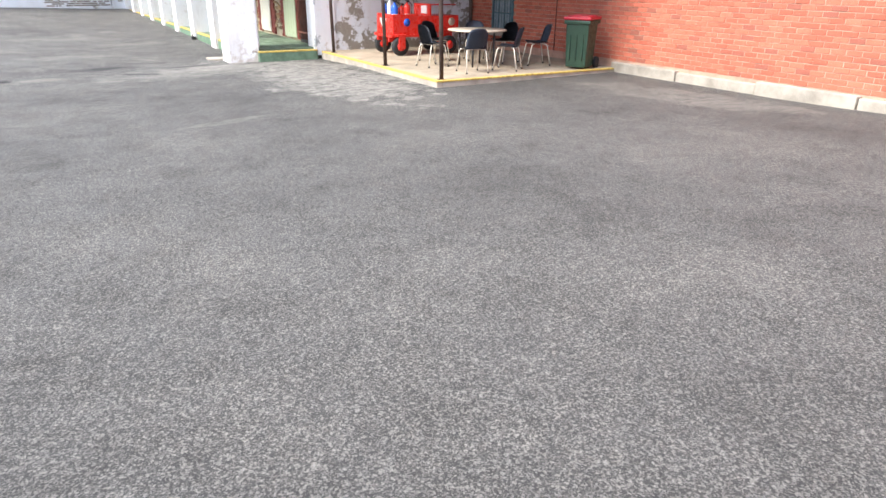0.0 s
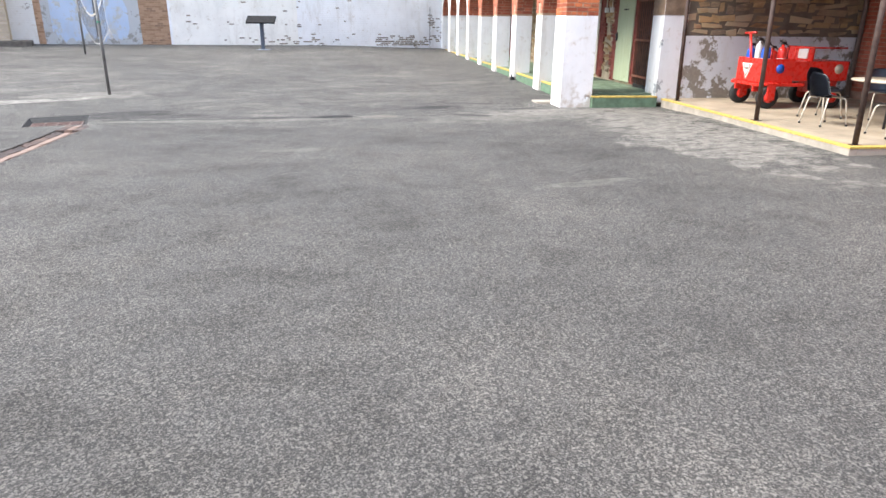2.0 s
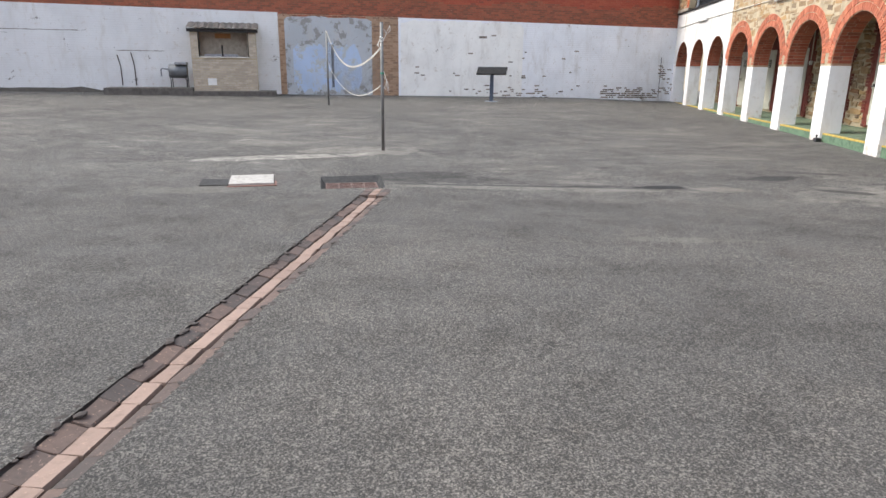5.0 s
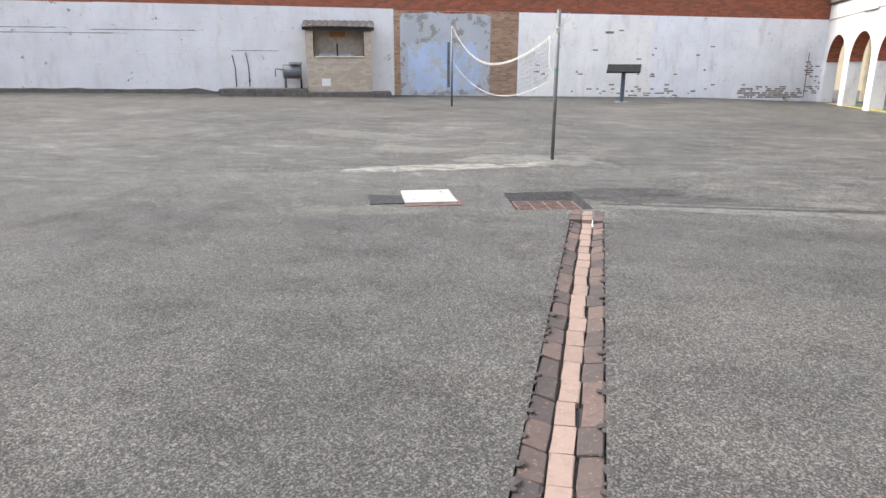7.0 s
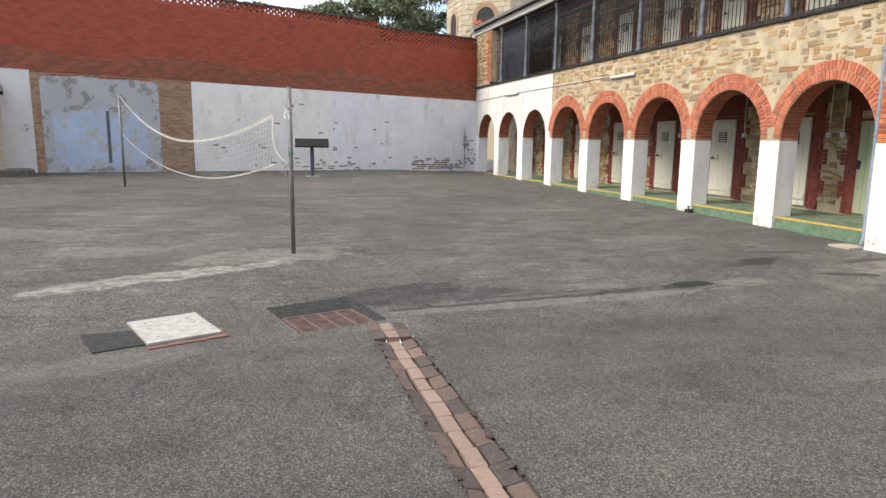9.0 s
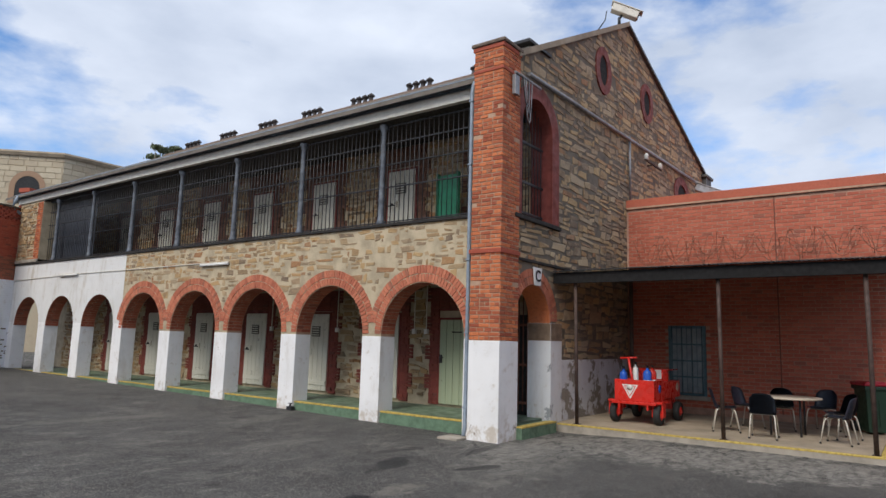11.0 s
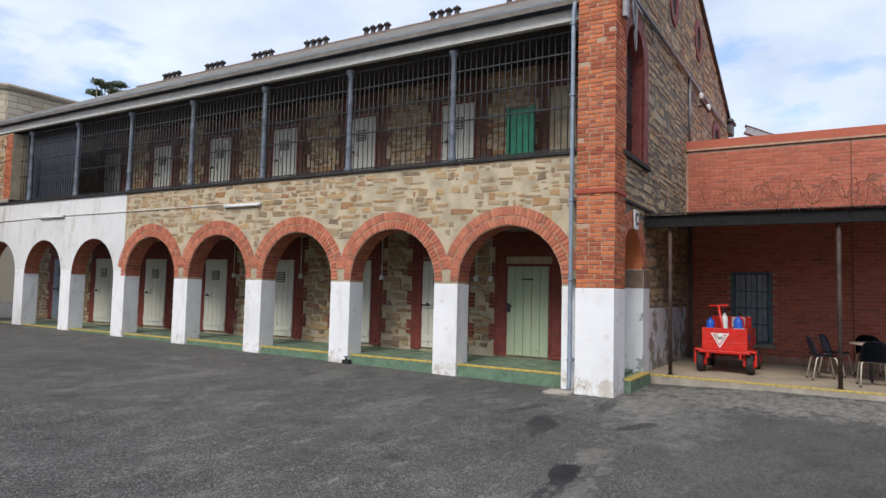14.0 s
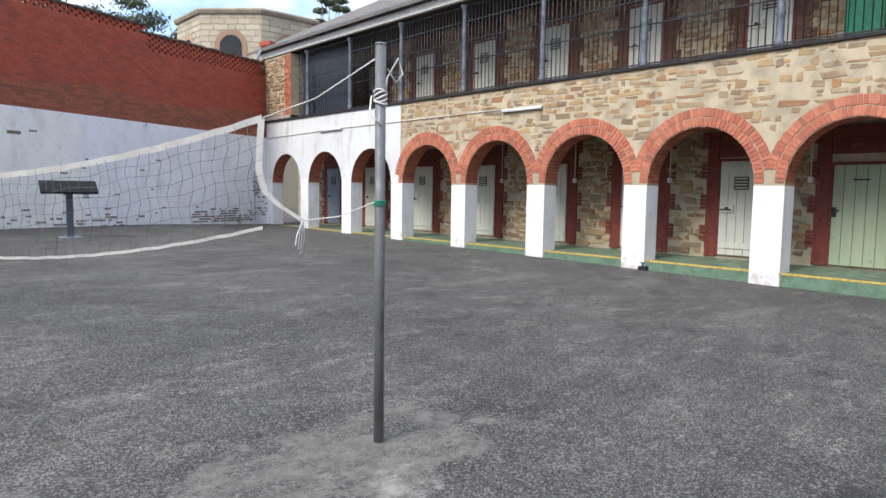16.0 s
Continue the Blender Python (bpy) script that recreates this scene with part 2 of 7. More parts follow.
def make_brick(name, dark, light, soot=(0.06, 0.04, 0.035)):
    k = Mat(name, 0.85)
    r = k.each()
    c = k.mix(k.ramp(r, 0.0, 1.0), dark, light)
    c = k.mix(k.ramp(r, 0.90, 0.97, 0, 0.5), c, soot)
    n = k.noise(18, 5, 0.65)
    c = k.mix(k.ramp(n, 0.45, 0.75, 0, 0.45), c, tuple(x * 0.62 for x in dark))
    c = k.mix(k.ramp(k.noise(1.3, 4), 0.5, 0.75, 0, 0.35), c, tuple(x * 0.7 for x in dark))
    c = k.mix(k.ramp(k.noise(42, 4, 0.7), 0.58, 0.72, 0, 0.45), c, (0.5, 0.33, 0.24))
    return k.done(c, k.noise(55, 4), 0.35, 0.006)


def make_stone(name="rubble_stone", lift=(1.06, 0.92, 0.76)):
    k = Mat(name, 0.88)
    r = k.each()
    n = k.t.nodes.new("ShaderNodeValToRGB")
    k.link(r, n.inputs["Fac"])
    cr = n.color_ramp
    stops = [(0.0, (0.21, 0.165, 0.115)), (0.16, (0.36, 0.265, 0.145)), (0.32, (0.29, 0.245, 0.175)), (0.46, (0.42, 0.32, 0.18)), (0.58, (0.26, 0.130, 0.065)), (0.70, (0.33, 0.29, 0.22)), (0.84, (0.15, 0.125, 0.105)), (1.0, (0.44, 0.37, 0.26))]
    cr.elements[0].color, cr.elements[1].color = (*stops[0][1], 1), (*stops[-1][1], 1)
    for p, col in stops[1:-1]:
        cr.elements.new(p).color = (*col, 1)
    g = k.noise(9, 6, 0.65, k.scaled(0.8, 0.8, 2.2))
    c = k.mix(k.ramp(g, 0.40, 0.75, 0.0, 0.5), n.outputs["Color"], (0.45, 0.36, 0.235))
    c = k.mix(k.ramp(k.noise(2.4, 5), 0.50, 0.70, 0, 0.6), c, (0.12, 0.09, 0.068))
    c = k.mix(1.0, c, lift, "MULTIPLY")
    return k.done(c, k.noise(26, 6, 0.7), 0.7, 0.014)


def make_white(name, tone=(0.82, 0.81, 0.80), peel=0.60, under=(0.42, 0.34, 0.27), low=True, courses=False, grime=0.5):
    """Old limewash with worn spots and streaks of dirt."""
    k = Mat(name, 0.78)
    c = k.mix(k.ramp(k.noise(0.9, 5, 0.6), 0.35, 0.7), tone, tuple(x * 0.9 for x in tone))
    drip = k.noise(1.6, 6, 0.65, k.scaled(1.6, 1.6, 0.42))
    c = k.mix(k.ramp(drip, 0.50, 0.78, 0, grime), c, (0.47, 0.42, 0.35))
    c = k.mix(k.ramp(k.noise(7.0, 6, 0.7), 0.55, 0.75, 0, 0.35), c, (0.52, 0.46, 0.38))
    splash = k.math("ADD", k.noise(5.0, 6, 0.7), k.ramp(k.axis(2), -0.1, 0.5, 0.2, 0.0))
    c = k.mix(k.ramp(splash, 0.57, 0.76, 0, 0.65), c, (0.42, 0.33, 0.23))
    p = k.noise(2.3, 7, 0.72)
    if low:
        p = k.math("ADD", p, k.ramp(k.axis(2), 0.0, 0.9, 0.07, 0.0))
    spot = k.ramp(p, peel, peel + 0.025)
    c = k.mix(spot, c, k.mix(k.noise(25, 4), under, tuple(x * 0.5 for x in under)))
    h = k.math("SUBTRACT", k.math("MULTIPLY", k.noise(14, 5), 0.5), spot)
    if courses:
        f = k.math("FRACT", k.math("DIVIDE", k.axis(2), 0.086))
        joint = k.math("MULTIPLY", k.ramp(k.math("ABSOLUTE", k.math("SUBTRACT", f, 0.5)), 0.36, 0.48), k.ramp(k.noise(2.0, 4), 0.35, 0.6, 0.15, 1.0))
        c = k.mix(k.math("MULTIPLY", joint, 0.16), c, (0.35, 0.33, 0.31))
        h = k.math("SUBTRACT", h, joint)
    return k.done(c, h, 0.45, 0.008)


def make_door(name, tone, dirt):
    k = Mat(name, 0.55)
    g = k.noise(3.0, 5, 0.6, k.scaled(6, 6, 0.5))
    c = k.mix(k.ramp(g, 0.4, 0.75, 0, 0.5), tone, tuple(x * 0.78 for x in tone))
    c = k.mix(k.ramp(k.noise(5, 6, 0.7), 0.62, 0.68, 0, 0.8), c, dirt)
    return k.done(c, g, 0.2, 0.004)


ASPHALT = make_asphalt()
BRICK = make_brick("orange_red_brick", (0.30, 0.066, 0.028), (0.60, 0.178, 0.062))
BRICK_WALL = make_brick("red_brick", (0.40, 0.098, 0.055), (0.52, 0.145, 0.084))
BRICK_OLD = make_brick("painted_old_brick", (0.33, 0.066, 0.036), (0.40, 0.095, 0.050))
BRICK_BROWN = make_brick("weathered_brown_brick", (0.20, 0.085, 0.050), (0.36, 0.115, 0.062))
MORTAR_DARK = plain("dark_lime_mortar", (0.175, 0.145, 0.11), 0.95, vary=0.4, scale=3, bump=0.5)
MORTAR_RED = plain("reddish_mortar", (0.47, 0.28, 0.20), 0.95, vary=0.3, bump=0.4)
PAINTBRICK = make_brick("red_painted_jamb_brick", (0.17, 0.040, 0.028), (0.22, 0.052, 0.035))
BROWNBRICK = make_brick("brown_jamb_brick", (0.13, 0.065, 0.042), (0.21, 0.10, 0.065))
RINGBRICK = make_brick("pale_orange_arch_brick", (0.40, 0.118, 0.065), (0.55, 0.19, 0.105))
BRICK_RAW = make_brick("worn_sandy_brick", (0.30, 0.19, 0.12), (0.45, 0.30, 0.20))
MORTAR = plain("mortar", (0.48, 0.31, 0.21), 0.95, vary=0.3, bump=0.4)
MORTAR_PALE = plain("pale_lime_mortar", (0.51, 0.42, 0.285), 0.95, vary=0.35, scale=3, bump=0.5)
STONE = make_stone()
GABLESTONE = make_stone("grey_buff_gable_stone", (1.10, 1.0, 0.88))
WHITE = make_white("white_limewash", peel=0.69)
WHITE_STAINED = make_white("stained_white_limewash", (0.70, 0.69, 0.67), 0.68, grime=0.95)
WHITE_WALL = make_white("bluish_white_wall_paint", (0.68, 0.675, 0.665), 0.64, (0.33, 0.30, 0.27), courses=True)
WHITE_PEEL = make_white("peeling_white_limewash", (0.84, 0.845, 0.86), 0.655, (0.24, 0.19, 0.15), courses=True)
WHITE_SHABBY = make_white("shabby_grey_limewash", (0.66, 0.67, 0.69), 0.53, (0.33, 0.29, 0.24))
REDPAINT = plain("oxide_red_paint", (0.21, 0.040, 0.028), 0.7, vary=0.45, scale=4, bump=0.35)
CONCRETE = plain("weathered_concrete", (0.37, 0.30, 0.215), 0.9, vary=0.35, scale=1.5, bump=0.3)
PLINTH = plain("plinth_concrete", (0.38, 0.335, 0.275), 0.9, vary=0.4, scale=3, bump=0.4)
GREENFLOOR = plain("green_floor_paint", (0.15, 0.21, 0.14), 0.55, vary=0.45, scale=2.2)
GREENSTEP = plain("green_step_paint", (0.14, 0.225, 0.145), 0.6, vary=0.4, scale=5)
YELLOW = plain("yellow_line_paint", (0.58, 0.42, 0.10), 0.65, vary=0.45, scale=14)
IRON = plain("black_painted_iron", (0.025, 0.025, 0.028), 0.5, vary=0.5)
IRON_RUST = plain("rusty_brown_iron", (0.075, 0.045, 0.035), 0.75, vary=0.5)
STEEL = plain("galvanised_steel", (0.30, 0.30, 0.31), 0.5, 0.6, vary=0.35)
GREYPAINT = plain("blue_grey_paint", (0.25, 0.30, 0.36), 0.5, vary=0.25)
POSTPAINT = plain("flaking_grey_post_paint", (0.13, 0.145, 0.17), 0.6, vary=0.6, scale=9)
CREAMPAINT = plain("cream_paint", (0.68, 0.64, 0.56), 0.55, vary=0.15)
DOOR = make_door("cream_door_paint", (0.60, 0.58, 0.49), (0.22, 0.19, 0.15))
DOORGREEN = make_door("pale_green_door_paint", (0.36, 0.41, 0.27), (0.15, 0.14, 0.10))
SLATE = plain("weathered_roof_tile", (0.17, 0.145, 0.12), 0.8, vary=0.4, scale=2)
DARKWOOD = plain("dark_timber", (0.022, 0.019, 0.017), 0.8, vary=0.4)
ROOFIRON = plain("weathered_roof_iron", (0.11, 0.105, 0.10), 0.55, 0.5, vary=0.4)
JAMBBROWN = plain("brown_jamb_paint", (0.15, 0.075, 0.05), 0.8, vary=0.4)
CANOPY_EDGE = plain("near_black_timber", (0.007, 0.006, 0.006), 0.95, vary=0.4)
BLACK_HOLLOW = plain("black_hollow", (0.01, 0.009, 0.009), 0.95)
# darker copy of the arch brick, soffit shade put into its colour
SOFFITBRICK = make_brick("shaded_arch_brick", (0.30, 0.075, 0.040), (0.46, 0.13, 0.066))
DARKROOM = plain("dark_interior", (0.03, 0.03, 0.032), 0.9)


# ---------------------------------------------------------------- building blocks
def mesh_of(name, bm, material):
    me = bpy.data.meshes.new(name)
    bm.normal_update()
    bm.to_mesh(me)
    bm.free()
    for m in material if isinstance(material, (list, tuple)) else [material]:
        me.materials.append(m)
    return me


def part(name, bm, material, parent=None, label=""):
    ob = new(name, mesh_of(name, bm, material))
    if parent:
        ob.parent = parent
    return tagged(ob, label)


def empty(name, m, label, category, group="", kind=""):
    ob = new(name)
    ob.empty_display_size = 0.1
    ob.matrix_world = m if isinstance(m, Matrix) else Matrix.Translation(m)
    return tagged(ob, label, category, group, kind)


def box(bm, x0, x1, y0, y1, z0, z1, bevel=0.0, mat=0, m=None):
    r = bmesh.ops.create_cube(bm, size=1.0, matrix=(m or Matrix()) @ Matrix.Translation(((x0 + x1) / 2, (y0 + y1) / 2, (z0 + z1) / 2)) @ Matrix.Diagonal((x1 - x0, y1 - y0, z1 - z0, 1)))
    fs = {f for v in r["verts"] for f in v.link_faces}
    for f in fs:
        f.material_index = mat
    if bevel:
        es = list({e for f in fs for e in f.edges})
        bmesh.ops.bevel(bm, geom=es, offset=bevel, segments=2, affect="EDGES", profile=0.6)
    return r["verts"]


def rod(bm, a, b, r, seg=8, r2=None, mat=0):
    a, b = Vector(a), Vector(b)
    d = b - a
    m = Matrix.Translation((a + b) / 2) @ d.to_track_quat("Z", "Y").to_matrix().to_4x4()
    res = bmesh.ops.create_cone(bm, cap_ends=True, segments=seg, radius1=r, radius2=r if r2 is None else r2, depth=d.length, matrix=m)
    for f in {f for v in res["verts"] for f in v.link_faces}:
        f.material_index = mat
        f.smooth = len(f.verts) == 4
    return res["verts"]


def tube(bm, pts, r, seg=6):
    """A round tube along points."""
    rings = []
    pts = [Vector(p) for p in pts]
    for i, p in enumerate(pts):
        d = (pts[min(i + 1, len(pts) - 1)] - pts[max(i - 1, 0)]).normalized()
        q = d.to_track_quat("Z", "Y").to_matrix()
        rings.append([bm.verts.new(p + q @ Vector((r * math.cos(k * math.tau / seg), r * math.sin(k * math.tau / seg), 0))) for k in range(seg)])
    for a, b in zip(rings, rings[1:]):
        for k in range(seg):
            f = bm.faces.new((a[k], a[(k + 1) % seg], b[(k + 1) % seg], b[k]))
            f.smooth = True
    bm.faces.new(rings[0][::-1])
    bm.faces.new(rings[-1])


def lathe(bm, profile, seg=16, m=None):
    rings = []
    for r, z in profile:
        rings.append([bm.verts.new((m or Matrix()) @ Vector((r * math.cos(k * math.tau / seg), r * math.sin(k * math.tau / seg), z))) for k in range(seg)])
    for a, b in zip(rings, rings[1:]):
        for k in range(seg):
            f = bm.faces.new((a[k], a[(k + 1) % seg], b[(k + 1) % seg], b[k]))
            f.smooth = True
    bm.faces.new(rings[0][::-1])
    bm.faces.new(rings[-1])


def arch_wall(bm, f, u0, u1, z0, z1, depth, openings, steps=20, reveal=0):
    """A wall from u0 to u1 with arched openings (centre, half width, springing); f(u, d, z) gives places, d goes into the wall.
    z1 may be a function of u."""
    top = z1 if callable(z1) else (lambda u: z1)
    spans, u = [], u0
    for c, h, s in sorted(openings):
        if c - h > u:
            spans.append((u, c - h, None))
        spans.append((c - h, c + h, (c, h, s)))
        u = c + h
    if u < u1:
        spans.append((u, u1, None))

    def quad(p, mat=0):
        fc = bm.faces.new([bm.verts.new(f(*q)) for q in p])
        fc.material_index = mat

    for a, b, o in spans:
        if o:
            c, h, s = o
            us = [c - h * math.cos(math.pi * i / steps) for i in range(steps + 1)]
            low = [s + math.sqrt(max(0, h * h - (x - c) ** 2)) for x in us]
            for x in (a, b):
                if s > z0:
                    quad([(x, 0, z0), (x, depth, z0), (x, depth, s), (x, 0, s)], reveal)
        else:
            n = max(1, int((b - a) / 2.0))
            us = [a + (b - a) * i / n for i in range(n + 1)]
            low = [z0] * (n + 1)
        for i in range(len(us) - 1):
            p, q, lp, lq, tp, tq = us[i], us[i + 1], low[i], low[i + 1], top(us[i]), top(us[i + 1])
            quad([(p, 0, lp), (q, 0, lq), (q, 0, tq), (p, 0, tp)])
            quad([(p, depth, lp), (p, depth, tp), (q, depth, tq), (q, depth, lq)])
            quad([(p, 0, lp), (p, depth, lp), (q, depth, lq), (q, 0, lq)], reveal if o else 0)
            quad([(p, 0, tp), (q, 0, tq), (q, depth, tq), (p, depth, tp)])
    for x in (u0, u1):
        quad([(x, 0, z0), (x, depth, z0), (x, depth, top(x)), (x, 0, top(x))])
    bmesh.ops.remove_doubles(bm, verts=bm.verts, dist=0.0005)
    bmesh.ops.recalc_face_normals(bm, faces=bm.faces)


PIECE_SHAPES = {}


def piece_shape(kind, v):
    """Corner points of a unit piece: 4 at the back, 4 in front, drawn in and uneven by kind."""
    key = (kind, v)
    if key not in PIECE_SHAPES:
        rng = random.Random(v * 7 + 1)
        j = (lambda s: rng.uniform(-s, s)) if kind == "stone" else (lambda s: rng.uniform(-s, s) * 0.12)
        back = [(-0.5 + j(0.14), 0, -0.5 + j(0.28)), (0.5 + j(0.14), 0, -0.5 + j(0.28)), (0.5 + j(0.16), 0, 0.5 + j(0.28)), (-0.5 + j(0.16), 0, 0.5 + j(0.28))]
        k = 0.95 if kind == "stone" else 0.975
        kz = 0.88 if kind == "stone" else 0.93
        front = [(x * k, -1 + j(0.45), z * kz) for x, _, z in back]
        PIECE_SHAPES[key] = np.array(back + front)
    return PIECE_SHAPES[key]


PIECE_FACES = np.array([(4, 5, 6, 7), (0, 1, 5, 4), (1, 2, 6, 5), (2, 3, 7, 6), (3, 0, 4, 7)])
PIECE_MESHES = {}


def pieces(parent, name, m, rects, material, kind="brick", proud=0.008, near=None, limit=300):
    """Lay pieces (u, z, width, height, turn) on the plane whose local x and z are u and z and whose -y looks out.
    Those for which near(u, z) holds, up to limit, are objects of their own; the others are one joined part."""
    rng = random.Random(len(rects) + 3)
    single, rest = [], []
    for r in rects:
        (single if near and len(single) < limit and near(r[0], r[1]) else rest).append(r)
    for u, z, w, h, turn in single:
        v = rng.randrange(14 if kind == "stone" else 6)
        key = (name, kind, v, material.name)
        if key not in PIECE_MESHES:
            me = bpy.data.meshes.new(name)
            me.from_pydata([tuple(p) for p in piece_shape(kind, v)], [], [tuple(int(i) for i in q) for q in PIECE_FACES])
            me.materials.append(material)
            PIECE_MESHES[key] = me
        ob = new(name, PIECE_MESHES[key])
        ob.parent = parent
        ob.matrix_world = m @ pose(u, 0, z, 0, turn, 0) @ Matrix.Diagonal((w, proud * rng.uniform(0.7, 1.3), h, 1))
    if rest:
        vs, fs = [], []
        mm = np.array(m)
        for i, (u, z, w, h, turn) in enumerate(rest):
            p = piece_shape(kind, rng.randrange(14 if kind == "stone" else 6)) * (w, proud * rng.uniform(0.7, 1.3), h)
            if turn:
                c, s = math.cos(radians(turn)), math.sin(radians(turn))
                p = np.stack([p[:, 0] * c + p[:, 2] * s, p[:, 1], -p[:, 0] * s + p[:, 2] * c], 1)
            vs.append(p + (u, 0, z))
            fs.append(PIECE_FACES + 8 * i)
        vs = np.concatenate(vs) @ mm[:3, :3].T + mm[:3, 3]
        me = bpy.data.meshes.new(name + "work")
        me.from_pydata(vs.tolist(), [], np.concatenate(fs).tolist())
        me.materials.append(material)
        ob = new(name + "work", me)
        ob.parent = parent
        tagged(ob, kind="stuff")


def brick_rects(u0, u1, z0, z1, keep=None, length=0.24, height=0.086, joint=0.013):
    out, row, z = [], 0, z0
    while z + height <= z1 + 0.02:
        u = u0 - (length / 2 if row % 2 else 0)
        while u < u1:
            a, b = max(u, u0), min(u + length, u1)
            if b - a > 0.04 and (not keep or keep((a + b) / 2, z + height / 2)):
                out.append(((a + b) / 2, z + height / 2, b - a - joint, height - joint, 0))
            u += length
        z += height
        row += 1
    return out


def stone_rects(u0, u1, z0, z1, keep=None, seed=1, mean=0.24, course=0.095, dense=0.9, tilt=7.0, fill=(0.70, 0.96), bare=0.0, wild=(0.65, 1.5)):
    rng = random.Random(seed)
    out, z = [], z0
    while z < z1 - 0.03:
        h = min(rng.uniform(*wild) * course, z1 - z)
        u = u0 - rng.uniform(0, mean)
        while u < u1:
            w = rng.choice((0.4, 0.6, 0.8, 1.0, 1.3, 1.9)) * mean * rng.uniform(0.85, 1.15)
            a, b = max(u, u0), min(u + w, u1)
            if b - a > 0.06 and (not keep or keep((a + b) / 2, z + h / 2)) and rng.random() < (dense if z > bare else dense * 0.6):
                n = 2 if h > course * 1.1 and rng.random() < 0.35 else 1
                for i in range(n):
                    hh = h / n * rng.uniform(0.5, 0.92)
                    out.append(((a + b) / 2 + rng.uniform(-0.02, 0.02), z + h * (i + 0.5) / n + rng.uniform(-0.025, 0.025), (b - a) * rng.uniform(*fill) - 0.01, hh, rng.uniform(-tilt, tilt)))
            u += w
        z += h
    return out


def smooth(a, b, x):
    """0 at a, 1 at b; a may lie above b."""
    t = min(1, max(0, (x - a) / (b - a)))
    return t * t * (3 - 2 * t)


# ---------------------------------------------------------------- ground
def ground_z(x, y):
    z = -0.10 + 0.10 * smooth(7, 1, y) if y < 7 else -0.10 + 0.06 * smooth(14, 17, y)
    if y > 17:
        z += 0.013 * min(y - 17, 25) + 0.008 * max(0, min(y, 40) - 22) * smooth(3.4, -2, x)
    z += 0.019 * min(35, max(0, 3.75 - x)) * smooth(12, 24, y)
    z += 0.045 * smooth(-6.7, -7.1, x) * smooth(11.5, 13.3, y) * smooth(17, 14.6, y)
    return z + (0.13 * smooth(-1, 5.5, x) + 0.04 * smooth(5.5, 9.8, x)) * smooth(17, 13, y)


def plane_m(origin, u, out):
    """Local x along u, z up, -y along out."""
    u, out = Vector(u).normalized(), Vector(out).normalized()
    return Matrix(((u.x, -out.x, 0, origin[0]), (u.y, -out.y, 0, origin[1]), (u.z, -out.z, 1, origin[2]), (0, 0, 0, 1)))


GUT = (-5.70, -5.32)

SUMP = [(-6.36, 13.73), (-5.445, 14.01), (-5.74, 14.97), (-6.655, 14.69)]


def build_ground():
    bm = bmesh.new()
    xs = sorted([-400, -150, -60, -7.05] + [-40 + i * 1.0 for i in range(51) if i not in (34, 33)] + [-6.62, GUT[0], GUT[1]] + [14, 30, 80, 200, 400])
    ys = sorted([-400, -150, -50] + [-16 + i * 1.0 for i in range(60) if i not in (30, 31)] + [13.4, 13.62, 14.95] + [60, 120, 400])
    g = [[bm.verts.new((x, y, ground_z(x, y))) for y in ys] for x in xs]
    for (x, y), q in zip(((-6.62, 13.62), (-5.70, 13.62), (-5.70, 14.95), (-6.62, 14.95)), SUMP):
        g[xs.index(x)][ys.index(y)].co = (q[0], q[1], ground_z(*q))
    for i in range(len(xs) - 1):
        for j in range(len(ys) - 1):
            gutter = xs[i] >= GUT[0] and xs[i + 1] <= GUT[1] and -14.5 < ys[j] and ys[j + 1] <= 13.4
            sump = xs[i] >= -6.62 and xs[i + 1] <= GUT[0] and ys[j] >= 13.62 and ys[j + 1] <= 14.95
            if gutter or sump:
                continue
            bm.faces.new((g[i][j], g[i + 1][j], g[i + 1][j + 1], g[i][j + 1])).smooth = True
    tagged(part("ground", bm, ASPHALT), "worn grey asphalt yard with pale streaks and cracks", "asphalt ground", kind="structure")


build_ground()

# ---------------------------------------------------------------- the cell block: arcade
FX, TH = 3.75, 0.46                 # face and thickness of the arcade wall
C0, PITCH, HALF = 17.69, 2.719, 1.09
SPRING, DADO, SILL = 1.85, 1.80, 4.20
PIER_DADO = 1.77
CENTRES = [C0 + PITCH * i for i in range(8)]
Y_PIER, Y_WHITE, Y_END = 16.20, 29.75, 38.30
RING = 0.37
FLOOR2 = 4.25
west = lambda u, d, z: (FX + d, u, z)


def arcade_floor(x):
    return 0.22 + 0.06 * (x - 3.75) / 2


